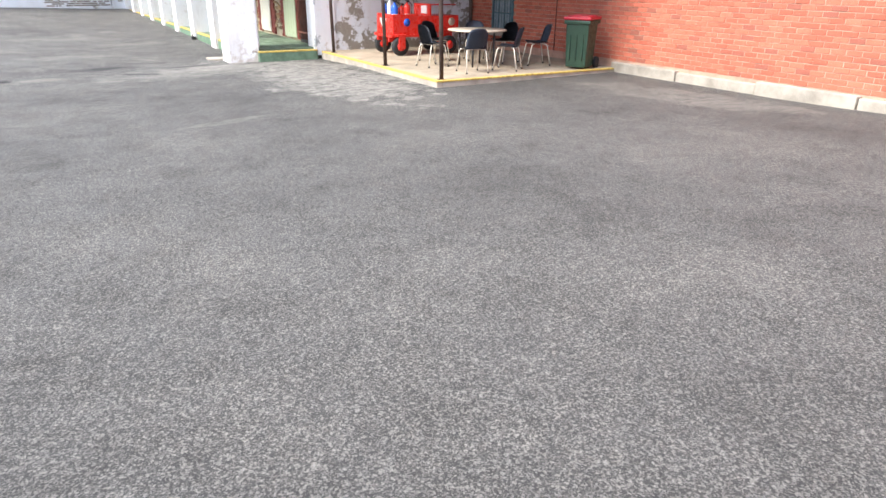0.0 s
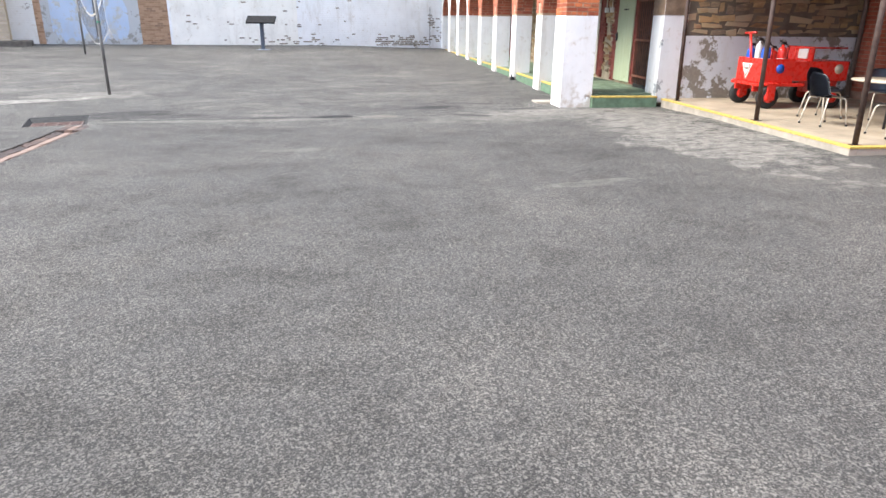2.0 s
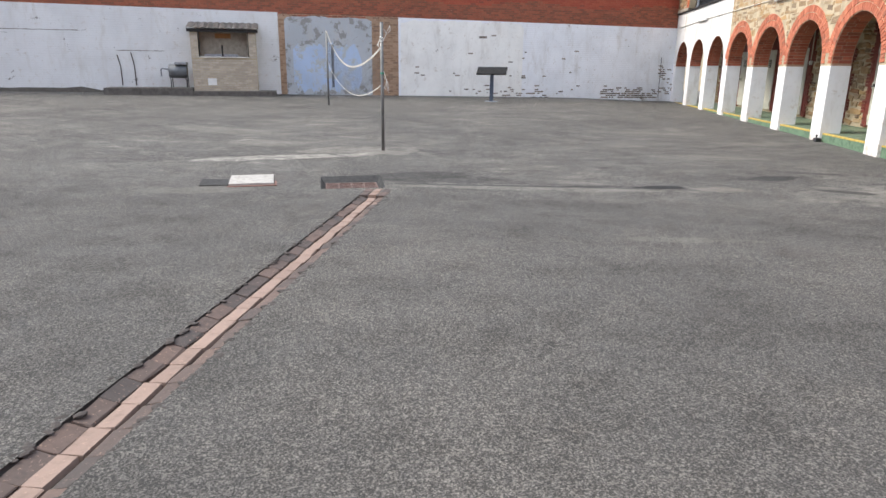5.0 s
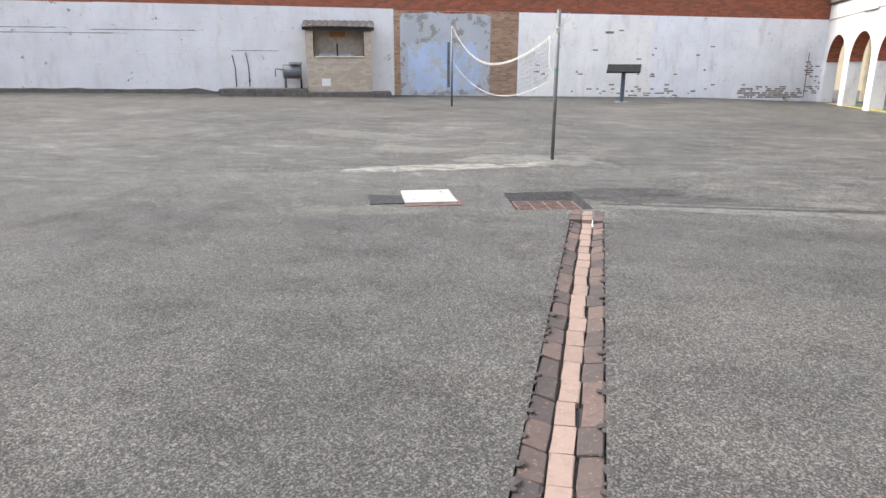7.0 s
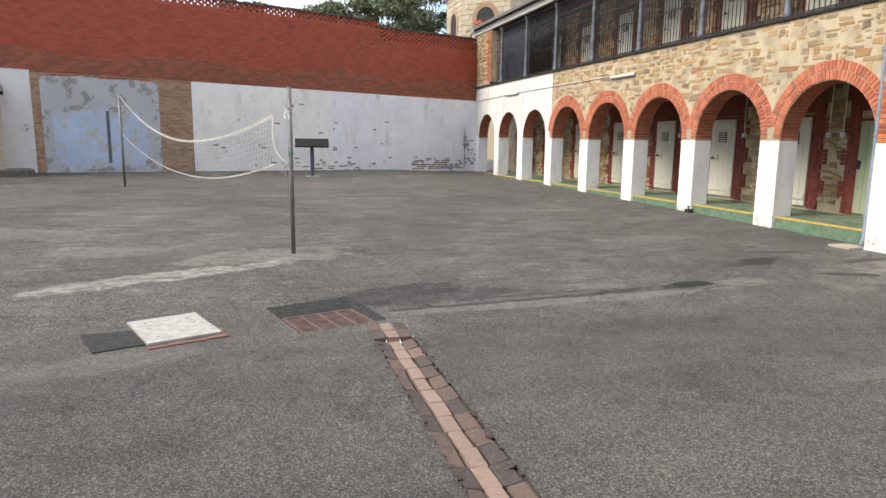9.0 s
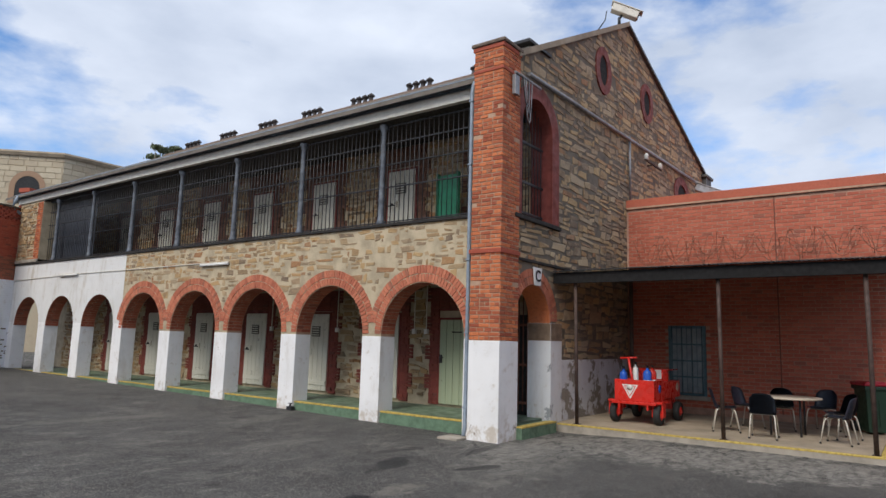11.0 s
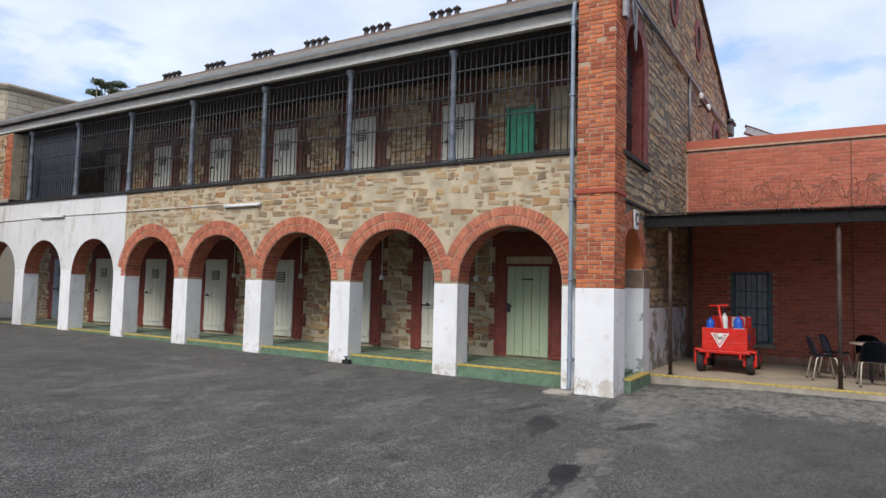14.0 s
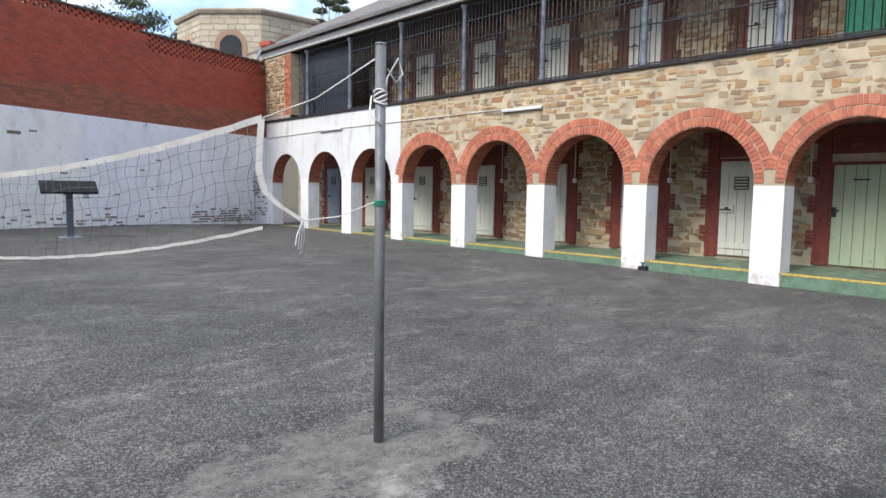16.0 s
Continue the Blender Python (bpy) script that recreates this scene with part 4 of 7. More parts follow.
def build_red():
    bm = bmesh.new()
    box(bm, RX + 0.008, 30.0, -14.0, GY + 0.05, -0.2, 5.35)
    red = tagged(part("wall_red_building", bm, MORTAR_RED), "long red brick wall of the neighbouring building", "brick wall", kind="structure")
    bm = bmesh.new()
    box(bm, RX - 0.02, 30.0, -14.05, GY + 0.05, 5.42, 5.62, 0.01)
    box(bm, RX - 0.045, 30.05, -14.1, GY + 0.04, 5.36, 5.416, 0.006, mat=1)
    part("coping", bm, [BRICK_WALL, MORTAR], red, "red brick parapet with pale mortar line")
    m = plane_m((RX + 0.008, 0, 0), (0, 1, 0), (-1, 0, 0))
    wy0, wy1 = 13.62, 14.52
    keep = lambda u, z: not (wy0 < u < wy1 and 0.58 < z < 2.28)
    pieces(red, "brick", m, brick_rects(2.0, GY, 0.30, 5.33, keep), BRICK_WALL, near=lambda u, z: 9.9 < u < 14.0 and z < 1.9, limit=300)
    pieces(red, "brick", m, brick_rects(-13.0, 1.98, 0.30, 5.33), BRICK_WALL)
    bm = bmesh.new()
    for i in range(14):
        y = -13.5 + i * 1.68
        box(bm, RX - 0.10 - 0.02 * (i % 3), RX + 0.006, y, y + 1.66, -0.2, 0.24 + 0.05 * ((i * 7) % 3) / 2, 0.02)
    part("plinth", bm, PLINTH, red, "crumbling whitish concrete plinth")
    # paved platform with a kerb
    bm = bmesh.new()
    box(bm, 5.62, RX, 9.98, GY + 0.05, -0.2, 0.145)
    tagged(part("floor_platform", bm, CONCRETE), "worn tan concrete platform under the canopy", "platform", kind="structure")
    bm = bmesh.new()
    box(bm, 5.50, 5.62, 9.88, 15.45, -0.25, 0.13, 0.015)
    box(bm, 5.62, RX - 0.1, 9.88, 9.98, -0.25, 0.13, 0.015)
    k = tagged(part("kerb", bm, PLINTH), "rough concrete kerb with yellow painted edge", "kerb", kind="structure")
    bm = bmesh.new()
    box(bm, 5.495, 5.60, 9.87, 15.45, 0.122, 0.152, 0.006)
    box(bm, 5.60, RX - 0.15, 9.87, 9.97, 0.122, 0.152, 0.006)
    part("yellow_edge", bm, YELLOW, k, "worn yellow painted kerb edge")
    # canopy
    bm = bmesh.new()
    y0, y1 = 9.55, GY + 0.02
    n = int((y1 - y0) / 0.019)
    rows = []
    for j in range(2):
        x, z = (5.42, 3.25) if j == 0 else (RX, 3.80)
        rows.append([bm.verts.new((x, y0 + (y1 - y0) * i / n, z + 0.012 * math.sin(i * math.pi / 2))) for i in range(n + 1)])
    for i in range(n):
        bm.faces.new((rows[0][i], rows[0][i + 1], rows[1][i + 1], rows[1][i])).smooth = True
    bmesh.ops.solidify(bm, geom=bm.faces[:], thickness=0.003)
    can = tagged(part("canopy_roof", bm, ROOFIRON), "low corrugated iron canopy roof on steel posts", "canopy", kind="structure")
    bm = bmesh.new()
    box(bm, 5.50, 5.58, y0, y1, 3.00, 3.225, 0.006)
    for i in range(8):
        y = y0 + 0.1 + i * 0.83
        v = box(bm, 5.6, RX, y, y + 0.06, 3.08, 3.2)
        for p in v:
            p.co.z += 0.53 * (p.co.x - 5.6) / 4.3
    part("beam", bm, CANOPY_EDGE, can, "dark timber fascia beam and rafters")
    for y in (10.02, 12.29, 15.10):
        bm = bmesh.new()
        rod(bm, (5.68, y, 0.14), (5.62, y, 3.06), 0.037, 12)
        box(bm, 5.62, 5.74, y - 0.06, y + 0.06, 0.144, 0.155)
        part("post", bm, IRON_RUST, can, "brown painted steel post")


build_red()

# ---------------------------------------------------------------- end wall, oblique
EW0, EWS = Vector((4.25, 38.45, 0)), 0.38
ED = Vector((-1, -EWS, 0)).normalized()
EN = Vector((ED.y, -ED.x, 0)) * -1
EN = EN if EN.y < 0 else -EN


def on_end(s, d=0.0, z=0.0):
    """A place on the end wall: s metres from the corner, d out from its face."""
    p = EW0 + ED * s + EN * d
    return Vector((p.x, p.y, z))


def build_end():
    bm = bmesh.new()
    frame_ = lambda u, d, z: on_end(u, -d, z)
    arch_wall(bm, frame_, 0, 6.0, -0.1, 5.97, 0.4, [])
    arch_wall(bm, frame_, 6.0, 42.0, -0.1, 6.45, 0.4, [])
    w = tagged(part("wall_end", bm, BRICK_OLD), "tall yard wall in dark red painted brick", "yard wall", kind="structure")
    m = plane_m(on_end(0), ED, EN)
    rr = brick_rects(0.0, 42.0, 3.66, 6.44, keep=lambda u, z: u > 6 or z < 5.95)
    pieces(w, "brick", m, [q for q in rr if q[1] > 4.45 + 0.12 * math.sin(q[0])], BRICK_OLD, proud=0.007)
    pieces(w, "worn_brick", m, [q for q in rr if q[1] <= 4.45 + 0.12 * math.sin(q[0])], BRICK_BROWN, proud=0.009)
    # whitewashed lower band in stretches of different age
    tones = [(0.0, 14.0, WHITE_PEEL), (19.0, 30.0, WHITE_WALL), (30.0, 42.0, WHITE_WALL)]
    for a, b, mat in tones:
        bm = bmesh.new()
        box(bm, a, b, -0.016, 0.012, 0.0, 3.62 + 0.02 * (a % 3), 0.004)
        for q in bm.verts:
            q.co.z += 0.009 * q.co.x if q.co.z > 1 else 0
        bmesh.ops.transform(bm, matrix=m, verts=bm.verts)
        part("whitewash", bm, mat, w, "peeling whitewashed brick")
    return w


END = build_end()

# plain walls that close the yard
for nm, x0, x1, y0, y1 in (("wall_west", -33.4, -33.0, -14.4, 24.5), ("wall_south", -33.4, 10.0, -14.4, -14.0)):
    bm = bmesh.new()
    box(bm, x0, x1, y0, y1, -0.2, 6.5)
    tagged(part(nm, bm, BRICK_OLD), "plain red brick yard wall", "yard wall", kind="structure")

# ---------------------------------------------------------------- more materials
RED_GLOSS = plain("red_enamel", (0.62, 0.028, 0.018), 0.3, vary=0.2)
RUBBER = plain("black_rubber", (0.02, 0.02, 0.02), 0.8, vary=0.3)
NAVY = plain("navy_plastic", (0.022, 0.030, 0.048), 0.45, vary=0.25)
LEG_CREAM = plain("cream_enamelled_tube", (0.62, 0.57, 0.48), 0.4, vary=0.2)
BLUE = plain("blue_enamel", (0.02, 0.10, 0.50), 0.3, vary=0.2)
OFFWHITE = plain("off_white_paint", (0.72, 0.71, 0.68), 0.5, vary=0.12)
BIN_GREEN = plain("dark_green_plastic", (0.022, 0.055, 0.032), 0.45, vary=0.2)
BIN_RED = plain("red_plastic_lid", (0.40, 0.015, 0.03), 0.4, vary=0.15)
LAMINATE = plain("beige_laminate", (0.52, 0.44, 0.34), 0.4, vary=0.15)
TEAL = plain("teal_painted_iron", (0.085, 0.16, 0.19), 0.5, vary=0.35)
# pale panes: the glass reflection is put into the colour
GLASSY = plain("pale_reflection_glass", (0.30, 0.36, 0.38), 0.2, vary=0.3)
TEALDOOR = plain("green_painted_sheet", (0.015, 0.17, 0.09), 0.5, vary=0.3)
RUST = plain("rusty_wire", (0.22, 0.085, 0.05), 0.85, vary=0.4)
ROPE = plain("white_rope", (0.72, 0.70, 0.65), 0.9, vary=0.2)
NETCORD = plain("grey_net_cord", (0.17, 0.17, 0.17), 0.9, vary=0.3)
GREENSTRING = plain("green_string", (0.02, 0.25, 0.15), 0.8)
PINK = make_brick("worn_pink_paver", (0.21, 0.145, 0.115), (0.25, 0.175, 0.14), (0.17, 0.11, 0.085))
DARKPAVER = make_brick("dark_gutter_brick", (0.052, 0.041, 0.037), (0.115, 0.076, 0.061), (0.2, 0.135, 0.105))
HATCHBRICK = make_brick("dirty_edging_brick", (0.13, 0.065, 0.05), (0.21, 0.11, 0.085), (0.08, 0.05, 0.04))
DIRT = plain("dark_dirt", (0.06, 0.05, 0.045), 0.95, vary=0.4, bump=0.5)
HATCH = plain("white_steel_plate", (0.39, 0.37, 0.335), 0.55, vary=0.3, scale=9)
# dark patch asphalt; the sump's wet and shade are put into it too
DARK_ASPHALT = plain("dark_asphalt_and_pit_shade", (0.026, 0.025, 0.024), 0.9, vary=0.4, scale=12, fine=120, bump=0.6)
GRATE = plain("rusty_grate", (0.13, 0.075, 0.06), 0.8, vary=0.4)
PALEBRICK = make_brick("pale_cream_brick", (0.40, 0.34, 0.27), (0.52, 0.45, 0.36), (0.3, 0.24, 0.2))
BLUEWALL = make_white("faded_blue_wall_paint", (0.42, 0.52, 0.68), 0.53, (0.58, 0.60, 0.60))
GREYWALL = make_white("grey_cement_render", (0.44, 0.46, 0.48), 0.54, (0.36, 0.35, 0.33))
CREAMWALL = make_white("old_cream_limewash", (0.86, 0.84, 0.79), 0.67, (0.30, 0.24, 0.19))
LEAF = plain("gum_leaf", (0.13, 0.155, 0.08), 0.6, vary=0.45, scale=0.6, fine=3)
BARK = plain("pale_bark", (0.30, 0.26, 0.21), 0.85, vary=0.4)
ASHLAR = make_brick("cream_ashlar", (0.42, 0.35, 0.25), (0.52, 0.45, 0.33), (0.36, 0.28, 0.2))
BLACK = plain("black_print", (0.012, 0.012, 0.012), 0.6)
TERRACOTTA = plain("grimy_chimney_pot", (0.055, 0.045, 0.045), 0.8, vary=0.4)


# ---------------------------------------------------------------- cell doors
def cell_door(y0, y1, z0, z1, paint, label, group, vent=True, kind_lock=True, x=5.66, ledged=True):
    """A ledged plank door with a lock box and a slotted vent."""
    d = empty("door", (x, (y0 + y1) / 2, z0), label, "cell door", group, "structure")
    d.matrix_world = Matrix.Translation((x, (y0 + y1) / 2, z0))
    w, h = y1 - y0, z1 - z0
    n = 5
    bm = bmesh.new()
    box(bm, -0.012, 0.03, -w / 2 - 0.05, -w / 2, 0, h + 0.05, 0.004)
    box(bm, -0.012, 0.03, w / 2, w / 2 + 0.05, 0, h + 0.05, 0.004)
    box(bm, -0.012, 0.03, -w / 2, w / 2, h, h + 0.05, 0.004)
    part("door_frame", bm, REDPAINT, d, "oxide red timber frame")
    bm = bmesh.new()
    box(bm, -0.028, -0.004, -w / 2 + 0.01, -w / 2 + w / n - 0.0022, 0.015, h - 0.01, 0.0025)
    me = mesh_of("plank", bm, paint)
    for i in range(n):
        p = new("plank", me)
        p.parent = d
        p.location = (0, (w - 0.016) / n * i, 0)
    for z in (0.16, h - 0.22) if ledged else ():
        bm = bmesh.new()
        box(bm, -0.05, -0.029, -w / 2 + 0.03, w / 2 - 0.03, z, z + 0.13, 0.006)
        part("ledge", bm, paint, d)
    if vent:
        bm = bmesh.new()
        box(bm, -0.045, -0.029, -0.16, 0.16, h - 0.62, h - 0.34, 0.004)
        for i in range(4):
            box(bm, -0.05, -0.044, -0.13, 0.13, h - 0.59 + i * 0.065, h - 0.565 + i * 0.065, mat=1)
        part("vent", bm, [plain("iron_vent_frame", (0.085, 0.075, 0.06), 0.7) if "iron_vent_frame" not in bpy.data.materials else bpy.data.materials["iron_vent_frame"], paint], d, "slotted iron vent")
    if kind_lock:
        bm = bmesh.new()
        box(bm, -0.075, -0.03, w / 2 - 0.34, w / 2 - 0.06, h * 0.46, h * 0.46 + 0.17, 0.008)
        lk = part("lock_box", bm, paint, d, "old iron lock box")
        bm = bmesh.new()
        rod(bm, (-0.09, w / 2 - 0.30, h * 0.46 + 0.06), (-0.09, w / 2 - 0.02, h * 0.46 + 0.06), 0.014, 8)
        rod(bm, (-0.11, w / 2 - 0.2, h * 0.46 + 0.09), (-0.06, w / 2 - 0.2, h * 0.46 + 0.09), 0.03, 10)
        part("bolt", bm, IRON, lk, "black iron bolt")
    return d


for i, (a, b) in enumerate(DOORS):
    if i == 0:
        d = cell_door(a, b, 0.275, 2.24, DOORGREEN, "closed pale green plank cell door with rusty foot", "lower cell doors", False, False, ledged=False)
        bm = bmesh.new()
        box(bm, -0.06, -0.03, 0.40, 0.47, 0.95, 1.14, 0.006)
        rod(bm, (-0.075, 0.34, 1.08), (-0.075, 0.46, 1.08), 0.012)
        part("latch", bm, IRON, d, "black iron latch")
        bm = bmesh.new()
        box(bm, -0.033, -0.029, -0.14, 0.14, 1.66, 1.69)
        part("faded_lettering", bm, DARKWOOD, d)
    else:
        cell_door(a, b, 0.30, 2.34 + 0.02 * min(i, 6), DOOR if i != 7 else GREYPAINT, "closed cream plank cell door with lock box and vent" if i != 7 else "closed blue grey plank cell door", "lower cell doors")
for a, b in UDOORS[1:]:
    cell_door(a, b, FLOOR2 + 0.02, 6.08, DOOR, "cream upper cell door behind the bars", "upper cell doors")
bm = bmesh.new()
box(bm, 5.1, 5.14, 17.83, 18.34, FLOOR2 + 0.02, 5.60, 0.01)
box(bm, 5.07, 5.17, 17.77, 17.826, FLOOR2 + 0.02, 5.65, 0.008)
box(bm, 5.07, 5.17, 18.344, 18.40, FLOOR2 + 0.02, 5.65, 0.008)
tagged(part("screen_panel", bm, TEALDOOR), "green painted sheet panel standing on the veranda", "panel")


# ---------------------------------------------------------------- veranda posts and bars
def build_veranda():
    bm = bmesh.new()
    lathe(bm, [(0.10, 0), (0.10, 0.10), (0.075, 0.14), (0.068, 0.55), (0.085, 0.60), (0.068, 0.65), (0.060, 1.55), (0.075, 1.60), (0.060, 1.65), (0.056, 2.18), (0.08, 2.24), (0.11, 2.30), (0.11, 2.36)], 14)
    me = mesh_of("veranda_post", bm, POSTPAINT)
    for i in range(7):
        p = new("veranda_post", me)
        p.location = (3.93, 19.083 + PITCH * i, SILL + 0.07)
        tagged(p, "turned cast iron veranda post with flaking grey paint", "post", "veranda posts")
    bm = bmesh.new()
    rod(bm, (0, 0, 0), (0, 0, 2.34), 0.0105, 6)
    bar = mesh_of("bar", bm, IRON)
    edges = [Y_PIER + 0.02] + [19.083 + PITCH * i for i in range(7)] + [36.15]
    for a, b in zip(edges, edges[1:]):
        s = empty("bar_screen", (3.95, a, SILL + 0.08), "black iron bar screen between veranda posts", "bar screen", "veranda bar screens")
        n = int((b - a - 0.12) / 0.128)
        for k in range(n):
            o = new("bar", bar)
            o.parent = s
            o.location = (0, 0.06 + (b - a - 0.12) * (k + 0.5) / n, 0)
        for z in (0.07, 0.87, 1.40, 1.90, 2.30):
            bm = bmesh.new()
            box(bm, -0.022, 0.022, 0.02, b - a - 0.02, z - 0.012, z + 0.012, 0.003)
            part("rail", bm, IRON, s)
    # stone pier at the far end
    bm = bmesh.new()
    box(bm, FX, FX + 0.5, 36.3, Y_END, SILL + 0.08, 6.64)
    st = tagged(part("wall_veranda_end", bm, [MORTAR_PALE]), "stone end pier of the veranda with brick jamb", "pier", kind="structure")
    m = plane_m((FX, 0, 0), (0, 1, 0), (-1, 0, 0))
    pieces(st, "stone", m, stone_rects(36.75, Y_END, SILL + 0.1, 6.62, None, 5, 0.34, 0.16), STONE, "stone", 0.03, near=lambda u, z: True, limit=80)
    pieces(st, "brick", m, brick_rects(36.3, 36.75, SILL + 0.1, 6.62), BRICK, proud=0.012)
    bm = bmesh.new()
    box(bm, FX - 0.06, FX + 0.3, 36.3, Y_END + 0.05, SILL + 0.074, SILL + 0.2, 0.02)
    tagged(part("sill_stone", bm, PLINTH), "pale stone slab under the veranda end", "slab", kind="structure")
    # sheet added behind the bars, the interior's shade put into its colour
    bm = bmesh.new()
    box(bm, 4.20, 4.23, 33.0, 36.2, SILL + 0.1, 6.5, 0.005)
    tagged(part("veranda_shade_sheet", bm, plain("veranda_shade", (0.045, 0.053, 0.07), 0.8)), "dark sheet added for the shaded interior behind the far bars", "screen")


build_veranda()


# ---------------------------------------------------------------- gate, barred window, letter sign
def bars_in(name, label, cat, c, half, spring, z0, y, step, r, rails, mat):
    g = empty(name, (c, y, z0), label, cat)
    n = int(2 * half / step)
    for k in range(n):
        u = -half + 2 * half * (k + 0.5) / n
        top = spring - z0 + math.sqrt(max(0, half * half - u * u))
        bm = bmesh.new()
        rod(bm, (u, 0, 0.03), (u, 0, top), r, 6)
        part("bar", bm, mat, g)
    for z in rails:
        bm = bmesh.new()
        box(bm, -half, half, -0.02, 0.02, z - z0 - 0.025, z - z0 + 0.025, 0.004)
        part("rail", bm, mat, g)
    return g


gate = bars_in("iron_gate", "open rusty iron bar gate folded into the passage", "gate", 0.0, 0.66, 2.05, 0.0, 0.0, 0.105, 0.013, (0.2, 1.0, 1.85), plain("rust_red_iron", (0.20, 0.075, 0.045), 0.8, vary=0.4))
gate.matrix_world = pose(5.58, 16.68, 0.28, 0, 0, 88)
# dark boards added where only the shaded recess behind the gate lies
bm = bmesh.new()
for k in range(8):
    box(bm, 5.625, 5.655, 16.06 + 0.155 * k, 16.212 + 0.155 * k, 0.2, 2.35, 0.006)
tagged(part("recess_shade_boards", bm, DARKWOOD), "dark boards added for the shaded recess behind the iron gate", "door")
bars_in("window_bars", "black iron bars in the tall arched window", "window bars", WINDOW[0], WINDOW[1], WINDOW[2], 4.25, GY + 0.28, 0.13, 0.011, (4.4, 5.05, 5.9), IRON)
bm = bmesh.new()
box(bm, WINDOW[0] - WINDOW[1] - 0.3, WINDOW[0] + WINDOW[1] + 0.35, GY - 0.02, GY + 0.3, 4.16, 4.25, 0.012)
tagged(part("window_sill", bm, DARKWOOD), "dark stone sill of the barred window", "sill", kind="structure")
bm = bmesh.new()
box(bm, PX1, 6.3, GY + 0.01, GY + 0.07, 3.34, 3.40, 0.01)
tagged(part("ledge", bm, DARKWOOD), "dark timber ledge across the gable wall", "ledge", kind="structure")

board = empty("letter_sign", (4.78, GY + 0.01, 3.08), "small white sign with a black capital letter", "sign")
bm = bmesh.new()
v = box(bm, -0.15, 0.15, -0.012, 0.012, -0.18, 0.18, 0.006)
for p in bm.verts:
    p.co.x *= 0.86 + 0.3 * (p.co.z + 0.18) / 0.36
part("sign_board", bm, OFFWHITE, board)
cu = bpy.data.curves.new("letter", "FONT")
cu.body, cu.size, cu.extrude, cu.align_x, cu.align_y = "C", 0.32, 0.003, "CENTER", "CENTER"
cu.materials.append(BLACK)
cu.offset = 0.008
le = new("letter", cu)
le.parent = board
le.matrix_local = pose(0, -0.016, 0, 90, 0, 0)

# green step in front of the gate
bm = bmesh.new()
box(bm, PX1 - 0.03, 5.39, GY - 0.12, GY + 0.14, -0.2, 0.195, 0.012)
st = tagged(part("step_gate", bm, GREENSTEP), "green painted concrete step at the gate", "step", kind="structure")
bm = bmesh.new()
box(bm, PX1 - 0.03, 5.39, GY - 0.125, GY + 0.04, 0.17, 0.201, 0.005)
part("yellow_edge", bm, YELLOW, st, "worn yellow painted edge")


# ---------------------------------------------------------------- pipes, lamps and cables on the block
bm = bmesh.new()
tube(bm, [(3.40, 16.33, 0.0), (3.47, 16.345, 0.14), (3.48, 16.345, 1.8), (3.48, 16.345, 6.70), (3.51, 16.345, 6.84), (3.56, 16.35, 6.96)], 0.04, 10)
dp = part("downpipe", bm, GREYPAINT)
tagged(dp, "blue grey painted downpipe beside the brick pier", "downpipe")
for z in (0.5, 1.9, 3.3, 5.2, 6.5):
    bm = bmesh.new()
    box(bm, 3.43, 3.745, 16.297, 16.393, z, z + 0.03, 0.003)
    part("bracket", bm, GREYPAINT, dp)
bm = bmesh.new()
box(bm, 3.02, 3.46, 16.21, 16.66, -0.06, 0.0, 0.012)
tagged(part("drain_slab", bm, PLINTH), "small pale concrete slab at the downpipe foot", "slab")


def tube_lamp(y0, y1, z):
    t = empty("tube_lamp", (FX - 0.05, (y0 + y1) / 2, z), "unlit white fluorescent batten on the wall", "wall lamp", "arcade batten lamps")
    h = (y1 - y0) / 2
    bm = bmesh.new()
    box(bm, -0.02, 0.05, -h, h, 0.02, 0.06, 0.006)
    part("housing", bm, CREAMPAINT, t)
    bm = bmesh.new()
    rod(bm, (-0.005, -h + 0.02, 0.0), (-0.005, h - 0.02, 0.0), 0.032, 10)
    part("diffuser", bm, OFFWHITE, t)


tube_lamp(24.3, 25.6, 3.64)
tube_lamp(32.85, 34.25, 3.66)
bm = bmesh.new()
tube(bm, [(FX - 0.02, 25.6, 3.70), (FX - 0.02, 29.7, 3.69), (FX - 0.02, 32.8, 3.69), (FX - 0.02, Y_END - 0.1, 3.6)], 0.012, 6)
tagged(part("conduit", bm, CREAMPAINT), "thin painted conduit running between the lamps", "conduit")

for y in (18.98, 19.35, 22.0, 24.7, 27.3):
    s = empty("light_switch", (5.62, y, 1.95), "white switch box on a thin conduit", "switch", "arcade switches")
    bm = bmesh.new()
    box(bm, -0.05, 0.03, -0.045, 0.045, -0.06, 0.06, 0.008)
    part("switch_box", bm, OFFWHITE, s)
    bm = bmesh.new()
    rod(bm, (-0.01, 0, 0.06), (-0.01, 0, 1.9), 0.012, 8)
    part("conduit", bm, CREAMPAINT, s)

tp = empty("yard_tap", (FX - 0.01, 21.48, 0.06), "small black tap at a pillar foot", "tap")
bm = bmesh.new()
box(bm, -0.10, 0.02, -0.09, 0.09, -0.05, 0.05, 0.01)
rod(bm, (-0.06, 0.0, 0.05), (-0.06, 0.0, 0.12), 0.02, 8)
rod(bm, (-0.06, -0.06, 0.12), (-0.06, 0.06, 0.12), 0.012, 8)
part("tap_body", bm, IRON, tp)
pl = empty("pendant_lamp", (5.30, 16.85, 2.40), "white glass pendant lamp hanging in the gate passage", "lamp")
bm = bmesh.new()
lathe(bm, [(0.05, 0.0), (0.10, 0.05), (0.12, 0.14), (0.09, 0.24), (0.05, 0.28)], 16)
part("globe", bm, OFFWHITE, pl)
bm = bmesh.new()
